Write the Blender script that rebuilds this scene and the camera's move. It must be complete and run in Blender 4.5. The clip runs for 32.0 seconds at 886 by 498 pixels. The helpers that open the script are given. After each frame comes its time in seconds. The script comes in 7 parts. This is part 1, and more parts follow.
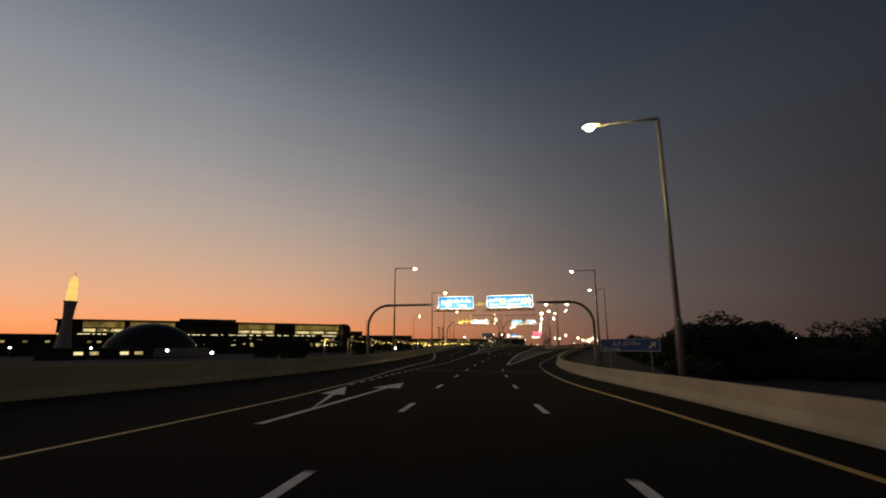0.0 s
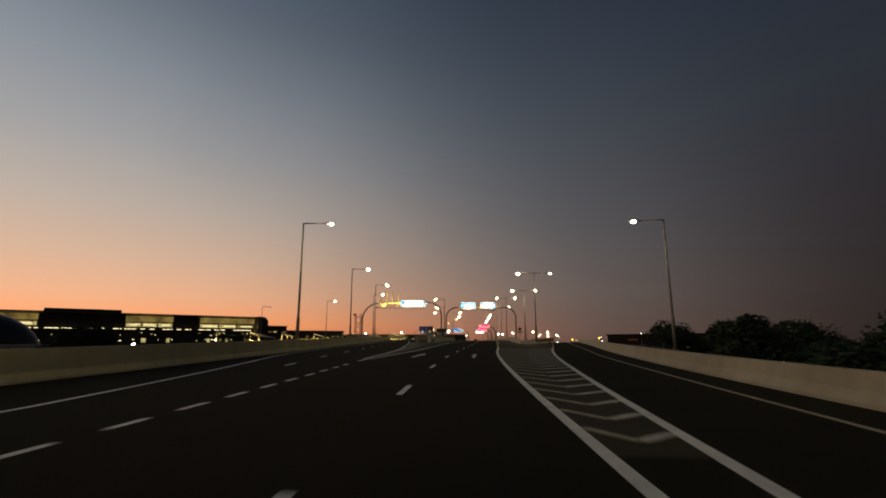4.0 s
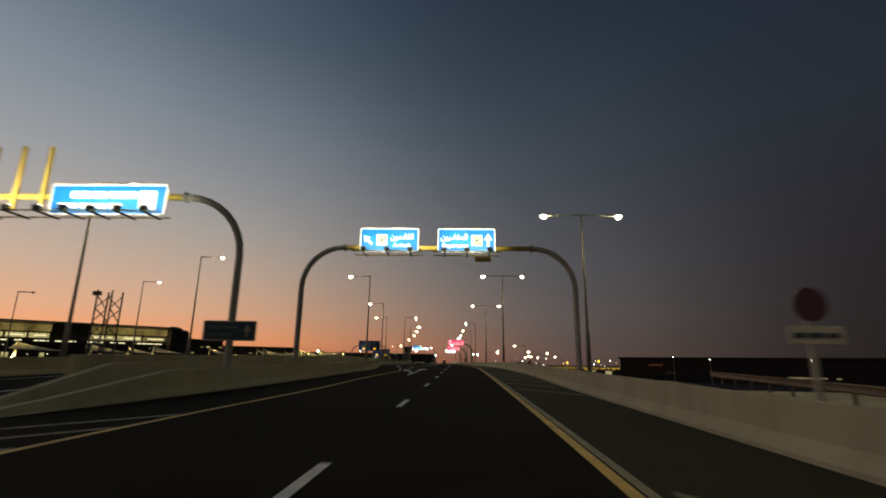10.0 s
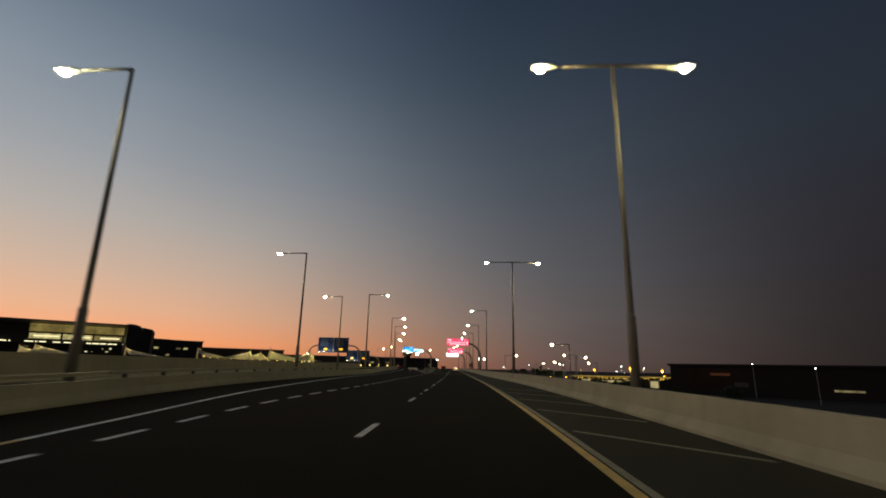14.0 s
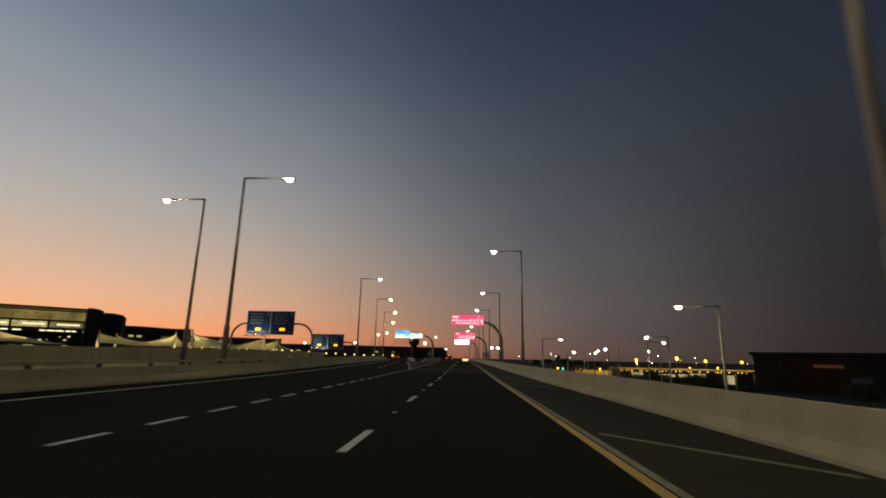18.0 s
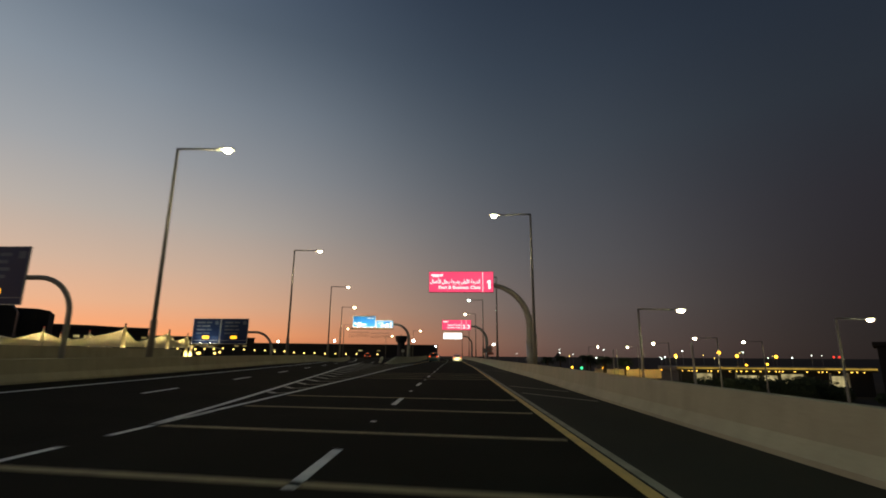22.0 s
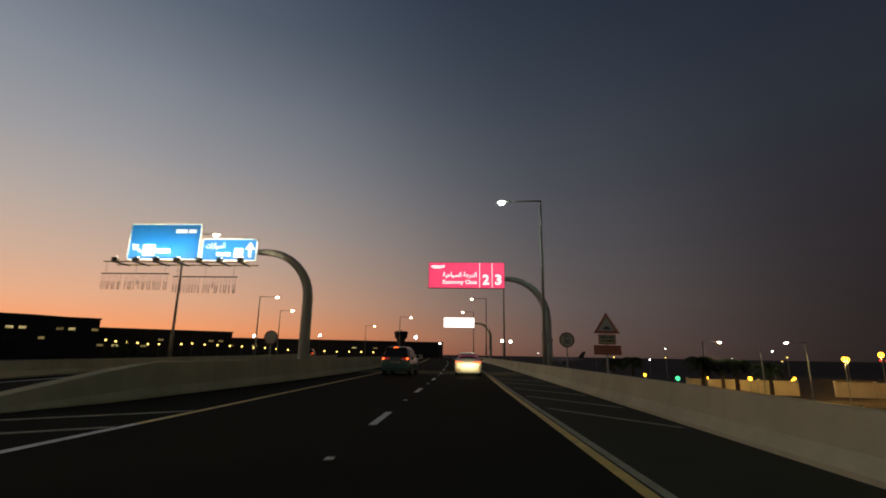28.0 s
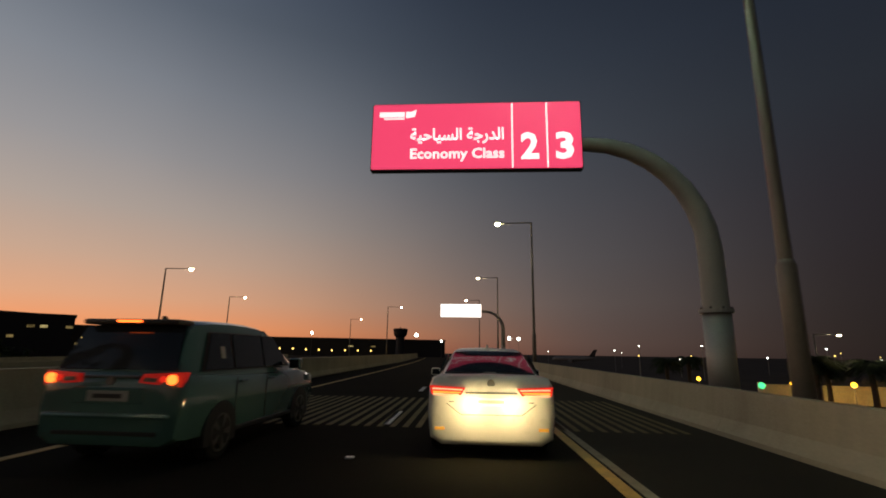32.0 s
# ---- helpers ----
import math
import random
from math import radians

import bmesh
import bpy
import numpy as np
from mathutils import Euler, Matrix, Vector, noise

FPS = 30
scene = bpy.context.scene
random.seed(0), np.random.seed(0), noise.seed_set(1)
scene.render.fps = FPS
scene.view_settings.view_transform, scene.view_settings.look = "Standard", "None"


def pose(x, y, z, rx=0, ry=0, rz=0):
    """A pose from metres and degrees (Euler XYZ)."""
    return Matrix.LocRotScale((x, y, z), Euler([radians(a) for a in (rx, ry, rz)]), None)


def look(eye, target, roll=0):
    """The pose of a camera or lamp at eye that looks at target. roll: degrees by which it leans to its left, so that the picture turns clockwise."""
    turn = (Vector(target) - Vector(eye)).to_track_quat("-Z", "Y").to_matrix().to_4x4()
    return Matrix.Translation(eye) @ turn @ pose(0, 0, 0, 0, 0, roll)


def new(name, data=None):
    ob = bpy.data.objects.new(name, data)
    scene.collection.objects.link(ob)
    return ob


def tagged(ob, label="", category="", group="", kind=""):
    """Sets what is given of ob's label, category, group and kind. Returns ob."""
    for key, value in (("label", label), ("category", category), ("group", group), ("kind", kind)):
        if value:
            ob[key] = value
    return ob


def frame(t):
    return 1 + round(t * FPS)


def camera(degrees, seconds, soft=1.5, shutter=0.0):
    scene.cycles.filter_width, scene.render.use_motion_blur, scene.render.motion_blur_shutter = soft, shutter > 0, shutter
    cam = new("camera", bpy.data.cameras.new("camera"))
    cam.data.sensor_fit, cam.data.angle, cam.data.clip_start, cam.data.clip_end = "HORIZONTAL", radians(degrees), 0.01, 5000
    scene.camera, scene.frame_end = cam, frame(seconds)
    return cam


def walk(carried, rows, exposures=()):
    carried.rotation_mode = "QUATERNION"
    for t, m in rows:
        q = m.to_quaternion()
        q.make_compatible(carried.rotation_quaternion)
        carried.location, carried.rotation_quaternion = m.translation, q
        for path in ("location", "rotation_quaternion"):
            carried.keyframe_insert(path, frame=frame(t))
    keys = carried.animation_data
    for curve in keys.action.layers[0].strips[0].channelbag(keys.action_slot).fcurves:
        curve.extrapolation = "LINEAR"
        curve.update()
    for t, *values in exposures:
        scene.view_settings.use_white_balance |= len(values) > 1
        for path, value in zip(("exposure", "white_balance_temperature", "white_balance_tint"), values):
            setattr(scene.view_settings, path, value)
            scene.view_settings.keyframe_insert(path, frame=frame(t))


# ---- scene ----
# the deck dips and then climbs to the level stretch before the terminal: (place along the road, slope)
SLOPES = ((-70, -0.022), (-14, -0.022), (5, -0.014), (18, -0.004), (31, 0.005), (56, 0.0165), (110, 0.0165), (131, 0.0145), (150, 0.012), (168, 0.0095), (180, 0.005), (197, 0.0), (600, 0.0))


def slope(y):
    for (a, p), (b, q) in zip(SLOPES, SLOPES[1:]):
        if y <= b:
            return p + (q - p) * max(0.0, y - a) / (b - a)
    return 0.0


def grade(y):
    """Height of the deck over its level stretch."""
    z = 0.0
    for (a, p), (b, q) in zip(SLOPES, SLOPES[1:]):
        if y < b:
            s = max(a, y)
            z -= (slope(s) + q) / 2 * (b - s)
    return z


def bank(x, y):
    """Cross slope of the deck: its outer lanes rise towards the branching roads."""
    up = 0.03 * min(1.0, max(0.0, (y - 165) / 20)) + 0.022 * min(1.0, max(0.0, (y - 235) / 27))
    return up * min(9.5, max(0.0, -7.0 - x)) * min(1.0, max(0.0, (330 - y) / 15))


cam = camera(86.2, 32.0, soft=1.8, shutter=0.5)
PATH = [
    (0, (4.493, -14.011, 1.354), (2.464, -4.443, 3.574), -0.15),
    (0.5, (3.536, -7.626, 1.341), (1.653, 1.974, 3.545), -0.12),
    (1, (2.614, -1.199, 1.337), (0.883, 8.428, 3.539), -0.13),
    (1.5, (1.744, 5.338, 1.367), (0.178, 15.001, 3.525), -0.16),
    (2, (0.989, 11.861, 1.400), (-0.402, 21.560, 3.480), -0.12),
    (2.5, (0.355, 18.539, 1.410), (-0.865, 28.275, 3.389), -0.13),
    (3, (-0.145, 25.174, 1.393), (-1.214, 34.939, 3.288), -0.15),
    (3.5, (-0.590, 31.669, 1.281), (-1.527, 41.450, 3.139), -0.17),
    (5.5, (-1.743, 57.948, 1.444), (-2.248, 67.730, 3.457), 0.09),
    (6, (-1.754, 64.298, 1.370), (-2.181, 74.076, 3.422), -0.00),
    (6.5, (-1.673, 70.846, 1.405), (-2.043, 80.631, 3.438), 0.06),
    (7, (-1.542, 77.452, 1.401), (-1.866, 87.229, 3.474), 0.16),
    (7.5, (-1.398, 83.991, 1.390), (-1.701, 93.760, 3.506), 0.24),
    (8, (-1.278, 90.680, 1.390), (-1.591, 100.446, 3.518), 0.40),
    (8.5, (-1.144, 97.370, 1.392), (-1.449, 107.131, 3.545), 0.49),
    (9, (-0.973, 104.049, 1.359), (-1.258, 113.796, 3.574), 0.63),
    (9.5, (-0.683, 110.760, 1.403), (-0.969, 120.505, 3.627), 0.67),
    (10, (-0.415, 117.581, 1.406), (-0.703, 127.334, 3.593), 0.82),
    (10.5, (-0.236, 124.414, 1.409), (-0.583, 134.158, 3.633), 0.57),
    (11, (-0.137, 131.203, 1.386), (-0.594, 140.951, 3.569), 0.79),
    (11.5, (-0.063, 137.707, 1.393), (-0.584, 147.456, 3.559), 0.47),
    (12, (0.000, 144.000, 1.385), (-0.545, 153.735, 3.606), 0.37),
    (12.5, (0.087, 150.151, 1.394), (-0.405, 159.880, 3.655), 0.84),
    (13, (0.190, 156.059, 1.386), (-0.251, 165.790, 3.647), 1.43),
    (13.5, (0.280, 161.841, 1.406), (-0.106, 171.562, 3.718), 1.47),
    (14, (0.385, 167.680, 1.421), (-0.011, 177.397, 3.754), 1.25),
    (14.5, (0.481, 173.413, 1.394), (0.040, 183.126, 3.731), 1.15),
    (16.5, (0.521, 195.206, 1.397), (0.029, 204.921, 3.658), 0.88),
    (17, (0.430, 200.699, 1.393), (-0.110, 210.420, 3.616), 0.84),
    (17.5, (0.349, 206.143, 1.396), (-0.232, 215.865, 3.606), 1.13),
    (18, (0.291, 211.560, 1.404), (-0.318, 221.280, 3.617), 1.17),
    (18.5, (0.247, 216.934, 1.405), (-0.351, 226.662, 3.584), 1.10),
    (19, (0.184, 222.333, 1.411), (-0.404, 232.065, 3.581), 1.30),
    (19.5, (0.086, 227.772, 1.395), (-0.469, 237.517, 3.517), 1.01),
    (20, (-0.031, 233.200, 1.396), (-0.609, 242.937, 3.552), 0.77),
    (20.5, (-0.134, 238.652, 1.402), (-0.695, 248.398, 3.526), 0.64),
    (21, (-0.197, 244.210, 1.393), (-0.725, 253.952, 3.543), 0.75),
    (21.5, (-0.223, 249.791, 1.391), (-0.689, 259.528, 3.582), 0.46),
    (22, (-0.228, 255.263, 1.384), (-0.648, 265.004, 3.565), 0.39),
    (22.5, (-0.217, 260.748, 1.396), (-0.684, 270.491, 3.560), 0.42),
    (23, (-0.257, 266.191, 1.391), (-0.763, 275.949, 3.490), 0.35),
    (23.5, (-0.317, 271.668, 1.402), (-0.843, 281.420, 3.530), 0.15),
    (24, (-0.382, 277.016, 1.406), (-0.935, 286.760, 3.568), 0.21),
    (24.5, (-0.478, 282.281, 1.432), (-1.056, 292.019, 3.619), 0.29),
    (25, (-0.600, 287.504, 1.408), (-1.209, 297.261, 3.501), 0.42),
    (25.5, (-0.729, 292.683, 1.405), (-1.356, 302.419, 3.584), 0.38),
    (27.5, (-1.162, 313.146, 1.395), (-1.772, 322.895, 3.538), 0.79),
    (28, (-1.212, 317.895, 1.402), (-1.813, 327.642, 3.558), 0.98),
    (28.5, (-1.258, 322.613, 1.400), (-1.840, 332.361, 3.555), 0.64),
    (29, (-1.325, 326.978, 1.385), (-1.897, 336.756, 3.402), 0.43),
    (29.5, (-1.396, 330.633, 1.391), (-1.997, 340.405, 3.427), 0.22),
    (30, (-1.448, 333.520, 1.398), (-2.078, 343.288, 3.442), 0.30),
    (30.5, (-1.502, 336.011, 1.405), (-2.155, 345.756, 3.552), 0.44),
    (31, (-1.555, 338.349, 1.396), (-2.215, 348.100, 3.513), 0.47),
    (31.5, (-1.601, 340.466, 1.407), (-2.266, 350.216, 3.530), 0.62),
    (32, (-1.631, 342.412, 1.411), (-2.294, 352.161, 3.538), 0.88),
]
def on_deck(eye, target):
    z = grade(eye[1])
    ahead = z + slope(eye[1]) * (target[1] - eye[1])
    return (eye[0], eye[1], eye[2] + z), (target[0], target[1], target[2] + ahead)


walk(cam, [(t, look(*on_deck(eye, target), roll)) for t, eye, target, roll in PATH],
     ((0, 0.0, 7050, 9), (1, -0.1, 7000, 8), (3, 0.12, 6950, 8), (6, 0.16, 6600, 3), (7, 0.2, 6550, 3), (9, 0.04, 6450, 2), (9.5, -0.14, 6400, 2), (10, 0.0, 6350, 2), (10.8, 0.14, 6280, 2), (12, -0.02, 6200, 2), (14.2, 0.12, 6250, 2), (18, 0.12, 6380, 3), (20, 0.05, 6380, 3),
      (22, 0.12, 6380, 3), (25, 0.0, 6450, 5), (29, 0.0, 6680, 9), (32, -0.12, 6800, 9)))

# ---------------------------------------------------------------- world
def lin(r, g, b):
    f = lambda c: ((c / 255 + 0.055) / 1.055) ** 2.4 if c > 10 else c / 255 / 12.92
    return (f(r), f(g), f(b), 1.0)


def node(tree, kind, **values):
    n = tree.nodes.new(kind)
    for key, value in values.items():
        n.inputs[key.replace("_", " ")].default_value = value
    return n


def ramp(tree, fac, stops):
    n = tree.nodes.new("ShaderNodeValToRGB")
    n.color_ramp.interpolation = "LINEAR"
    el = n.color_ramp.elements
    while len(el) < len(stops):
        el.new(0.5)
    for e, (at, col) in zip(el, stops):
        e.position, e.color = at, col
    tree.links.new(fac, n.inputs["Fac"])
    return n.outputs["Color"]


def math_node(tree, op, a, b=None, clamp=False):
    n = tree.nodes.new("ShaderNodeMath")
    n.operation, n.use_clamp = op, clamp
    for i, v in enumerate((a, b)):
        if v is None:
            continue
        if isinstance(v, (int, float)):
            n.inputs[i].default_value = v
        else:
            tree.links.new(v, n.inputs[i])
    return n.outputs[0]


def smooth_step(tree, v, a, b):
    n = tree.nodes.new("ShaderNodeMapRange")
    n.interpolation_type = "SMOOTHERSTEP"
    n.inputs["From Min"].default_value, n.inputs["From Max"].default_value = a, b
    tree.links.new(v, n.inputs["Value"])
    return n.outputs["Result"]


def dusk_sky():
    """Clear sky some minutes after sunset: the glow lies to the west, the far side is violet-grey."""
    w = bpy.data.worlds.new("dusk_sky")
    scene.world = w
    w.use_nodes = True
    t = w.node_tree
    bg = t.nodes["Background"]
    tc = t.nodes.new("ShaderNodeTexCoord")
    sep = t.nodes.new("ShaderNodeSeparateXYZ")
    t.links.new(tc.outputs["Generated"], sep.inputs[0])
    up = math_node(t, "ADD", sep.outputs["Z"], 0.03, True)
    az = radians(SUNSET)
    dot = math_node(t, "ADD", math_node(t, "MULTIPLY", sep.outputs["X"], -math.sin(az)), math_node(t, "MULTIPLY", sep.outputs["Y"], math.cos(az)))
    # the glow fades smoothly round the horizon, from orange over mauve-grey to dark
    p = math_node(t, "DIVIDE", math_node(t, "SUBTRACT", math_node(t, "ADD", dot, 0.50), math_node(t, "MULTIPLY", math_node(t, "MAXIMUM", sep.outputs["Z"], 0.0), 0.24)), 1.28)
    side_low, side = (smooth_step(t, p, a, b) for a, b in ((-0.08, 0.72), (0.36, 1.22)))
    middle = ramp(t, up, MIDDLE)
    warm = ramp(t, up, WARM)
    cool = ramp(t, up, COOL)
    mix = t.nodes.new("ShaderNodeMixRGB")
    base = t.nodes.new("ShaderNodeMixRGB")
    t.links.new(side_low, base.inputs["Fac"])
    t.links.new(cool, base.inputs["Color1"])
    t.links.new(middle, base.inputs["Color2"])
    t.links.new(side, mix.inputs["Fac"])
    t.links.new(base.outputs[0], mix.inputs["Color1"])
    t.links.new(warm, mix.inputs["Color2"])
    # faint uneven haze
    haze = node(t, "ShaderNodeTexNoise", Scale=2.2, Detail=3.0)
    t.links.new(tc.outputs["Generated"], haze.inputs["Vector"])
    soft = math_node(t, "ADD", math_node(t, "MULTIPLY", haze.outputs["Fac"], 0.16), 0.92)
    mul = t.nodes.new("ShaderNodeMixRGB")
    mul.blend_type, mul.inputs["Fac"].default_value = "MULTIPLY", 1.0
    t.links.new(mix.outputs[0], mul.inputs["Color1"])
    t.links.new(soft, mul.inputs["Color2"])
    # sky seen through thin haze
    hue = t.nodes.new("ShaderNodeMixRGB")
    hue.blend_type, hue.inputs["Fac"].default_value, hue.inputs["Color2"].default_value = "MULTIPLY", 1.0, (0.955, 1.0, 0.985, 1.0)
    t.links.new(mul.outputs[0], hue.inputs["Color1"])
    t.links.new(hue.outputs[0], bg.inputs["Color"])
    bg.inputs["Strength"].default_value = 1.0


SUNSET = 72
WARM = [(0.0, lin(168, 86, 60)), (0.03, lin(246, 134, 84)), (0.065, lin(262, 164, 110)), (0.117, lin(240, 176, 141)), (0.186, lin(216, 177, 157)), (0.272, lin(191, 173, 167)),
        (0.372, lin(167, 162, 168)), (0.484, lin(146, 149, 162)), (0.604, lin(116, 124, 141)), (0.70, lin(109, 121, 147)), (0.95, lin(67, 79, 107))]
MIDDLE = [(0.0, lin(88, 64, 58)), (0.05, lin(106, 84, 79)), (0.13, lin(107, 94, 93)), (0.22, lin(99, 93, 97)), (0.33, lin(88, 87, 95)), (0.44, lin(76, 80, 91)), (0.57, lin(61, 68, 82)), (0.72, lin(45, 53, 69)), (0.95, lin(31, 38, 53))]
COOL = [(0.0, lin(31, 26, 26)), (0.065, lin(35, 30, 30)), (0.17, lin(40, 34, 37)), (0.29, lin(43, 39, 45)),
        (0.45, lin(42, 45, 54)), (0.575, lin(38, 43, 55)), (0.70, lin(32, 38, 52)), (0.95, lin(26, 32, 45))]
dusk_sky()


# ---------------------------------------------------------------- materials
def mat(name, col, rough=0.8, metal=0.0, grain=0.25, scale=3.0, fine=40.0, bump=0.0, each=0.0, coat=0.0, streak=0.0, gloss=None):
    """A surface with stains at one scale and grain at another; each: how far pieces differ from one another."""
    m = bpy.data.materials.new(name)
    m.use_nodes = True
    t = m.node_tree
    b = t.nodes["Principled BSDF"]
    b.inputs["Roughness"].default_value, b.inputs["Metallic"].default_value = rough, metal
    b.inputs["Coat Weight"].default_value = coat
    b.inputs["Specular IOR Level"].default_value = gloss if gloss is not None else 0.5 if rough < 0.7 else 0.08
    tc = t.nodes.new("ShaderNodeTexCoord")
    big = node(t, "ShaderNodeTexNoise", Scale=scale, Detail=4.0, Roughness=0.6)
    small = node(t, "ShaderNodeTexNoise", Scale=fine, Detail=2.0)
    t.links.new(tc.outputs["Object"], big.inputs["Vector"])
    t.links.new(tc.outputs["Object"], small.inputs["Vector"])
    v = math_node(t, "ADD", math_node(t, "MULTIPLY", big.outputs["Fac"], 1.3), math_node(t, "MULTIPLY", small.outputs["Fac"], 0.7))
    v = math_node(t, "ADD", math_node(t, "MULTIPLY", math_node(t, "SUBTRACT", v, 1.0), grain * 2), 1.0)
    if streak:  # rain stains that run down the face
        stretch = t.nodes.new("ShaderNodeMapping")
        stretch.inputs["Scale"].default_value = (2.6, 2.6, 0.22)
        t.links.new(tc.outputs["Object"], stretch.inputs["Vector"])
        runs = node(t, "ShaderNodeTexNoise", Scale=1.0, Detail=5.0, Roughness=0.65)
        t.links.new(stretch.outputs[0], runs.inputs["Vector"])
        v = math_node(t, "MULTIPLY", v, math_node(t, "ADD", math_node(t, "MULTIPLY", math_node(t, "SUBTRACT", runs.outputs["Fac"], 0.5), 2 * streak), 1.0))
    if each:
        info = t.nodes.new("ShaderNodeObjectInfo")
        v = math_node(t, "MULTIPLY", v, math_node(t, "ADD", math_node(t, "MULTIPLY", info.outputs["Random"], 2 * each), 1 - each))
    mul = t.nodes.new("ShaderNodeMixRGB")
    mul.blend_type, mul.inputs["Fac"].default_value = "MULTIPLY", 1.0
    mul.inputs["Color1"].default_value = (*col, 1)
    t.links.new(v, mul.inputs["Color2"])
    t.links.new(mul.outputs[0], b.inputs["Base Color"])
    r = math_node(t, "ADD", math_node(t, "MULTIPLY", math_node(t, "SUBTRACT", big.outputs["Fac"], 0.5), 0.25), rough, True)
    t.links.new(r, b.inputs["Roughness"])
    if bump:
        bn = node(t, "ShaderNodeBump", Strength=bump, Distance=0.02)
        t.links.new(small.outputs["Fac"], bn.inputs["Height"])
        t.links.new(bn.outputs[0], b.inputs["Normal"])
    return m


def glow(name, col, strength, base=None):
    m = bpy.data.materials.new(name)
    m.use_nodes = True
    b = m.node_tree.nodes["Principled BSDF"]
    b.inputs["Base Color"].default_value = (*(base or col), 1)
    b.inputs["Emission Color"].default_value = (*col, 1)
    b.inputs["Emission Strength"].default_value = strength
    return m


def glow_uneven(name, col, strength, scale=0.25, base=(0.1, 0.08, 0.04)):
    """An uneven glow, brighter here and there: a lit interior, or lamplight on a surface."""
    m = glow(name, col, strength, base)
    t = m.node_tree
    b = t.nodes["Principled BSDF"]
    tc = t.nodes.new("ShaderNodeTexCoord")
    n = node(t, "ShaderNodeTexNoise", Scale=scale, Detail=3.0, Roughness=0.6)
    t.links.new(tc.outputs["Object"], n.inputs["Vector"])
    v = math_node(t, "MULTIPLY", math_node(t, "MAXIMUM", math_node(t, "SUBTRACT", n.outputs["Fac"], 0.22), 0.02), strength * 3.4)
    t.links.new(v, b.inputs["Emission Strength"])
    return m


def glass(name, col=(0.02, 0.025, 0.03), rough=0.06):
    m = bpy.data.materials.new(name)
    m.use_nodes = True
    b = m.node_tree.nodes["Principled BSDF"]
    b.inputs["Base Color"].default_value = (*col, 1)
    b.inputs["Roughness"].default_value = rough
    b.inputs["Specular IOR Level"].default_value = 0.4
    return m


ASPHALT = mat("asphalt", (0.019, 0.0172, 0.0135), 0.95, grain=0.45, scale=0.35, fine=60, bump=0.4, gloss=0.02)
ASPHALT_PALE = mat("worn_asphalt", (0.039, 0.035, 0.025), 0.9, grain=0.35, scale=0.5, fine=60, bump=0.4)
CONCRETE = mat("barrier_concrete", (0.43, 0.385, 0.265), 0.85, grain=0.22, scale=0.5, fine=25, bump=0.25, each=0.06, streak=0.2)
WHITE_PAINT = mat("white_road_paint", (0.62, 0.62, 0.60), 0.6, grain=0.45, scale=2.5, fine=30, bump=0.2)
YELLOW_PAINT = mat("yellow_road_paint", (0.62, 0.40, 0.10), 0.6, grain=0.45, scale=2.5, fine=30, bump=0.2)
SAND = mat("sandy_ground", (0.30, 0.24, 0.17), 0.95, grain=0.5, scale=0.8, fine=20, bump=0.8)
EARTH = mat("dark_earth", (0.07, 0.06, 0.05), 0.95, grain=0.5, scale=0.05, fine=2, bump=0.5)
GALV = mat("galvanised_steel", (0.33, 0.32, 0.30), 0.5, 0.6, grain=0.2, scale=1.5, fine=30)
GREY_STEEL = mat("painted_grey_steel", (0.30, 0.29, 0.27), 0.55, 0.1, grain=0.15, scale=1.2, fine=20)
DARK_STEEL = mat("dark_steel", (0.06, 0.06, 0.06), 0.5, 0.3, grain=0.2)
# steel at the sign floods; their yellow light is put into its colour
YELLOW_STEEL = mat("yellow_painted_steel", (0.55, 0.40, 0.08), 0.5, 0.0, grain=0.2)
SIGN_BLUE = mat("blue_sign_sheet", (0.008, 0.14, 0.46), 0.4, grain=0.08, scale=1.0)
SIGN_WHITE = mat("white_sign_sheet", (0.85, 0.85, 0.82), 0.4, grain=0.06, scale=1.0)
SIGN_DARK = mat("dark_sign_sheet", (0.01, 0.03, 0.06), 0.5, grain=0.1, scale=1.0)
SIGN_NAVY = mat("navy_sign_sheet", (0.006, 0.03, 0.13), 0.4, grain=0.1, scale=1.0)
LAMP_GLOW = glow("street_lamp_light", (1.0, 0.83, 0.44), 430)
LAMP_COOL = glow("halide_lamp_light", (0.66, 1.0, 0.80), 310)
FLOOD_W = 37
SODIUM = glow("sodium_lamp", (1.0, 0.46, 0.03), 6.0)
POLE_PAINT = mat("lamp_pole_paint", (0.20, 0.18, 0.15), 0.5, 0.2, grain=0.2, scale=1.5, fine=30)
PINK_PANEL = glow("backlit_pink_panel", (0.90, 0.062, 0.165), 1.0)
PINK_TEXT = glow("backlit_white_letter", (1.0, 0.93, 0.93), 1.25)
WHITE_PANEL = glow("backlit_white_panel", (1.0, 0.95, 0.92), 2.2)
FLOOD = glow("sign_flood_lens", (1.0, 0.86, 0.55), 40)
AMBER_HOT = glow("amber_edge_lamp", (1.0, 0.56, 0.08), 4.0)
WORN_WHITE = mat("worn_white_paint", (0.30, 0.27, 0.20), 0.7, grain=0.5, scale=2.5, fine=30)
WORN_YELLOW = mat("worn_yellow_paint", (0.27, 0.215, 0.12), 0.7, grain=0.5, scale=2.5, fine=30)
AMBER = glow("amber_sign_lamp", (1.0, 0.5, 0.02), 1.6)


# ---------------------------------------------------------------- mesh helpers
def part(name, bm, material, parent=None, label="", smooth=False):
    me = bpy.data.meshes.new(name)
    bm.to_mesh(me)
    bm.free()
    return piece(name, me, material, parent, label, smooth)


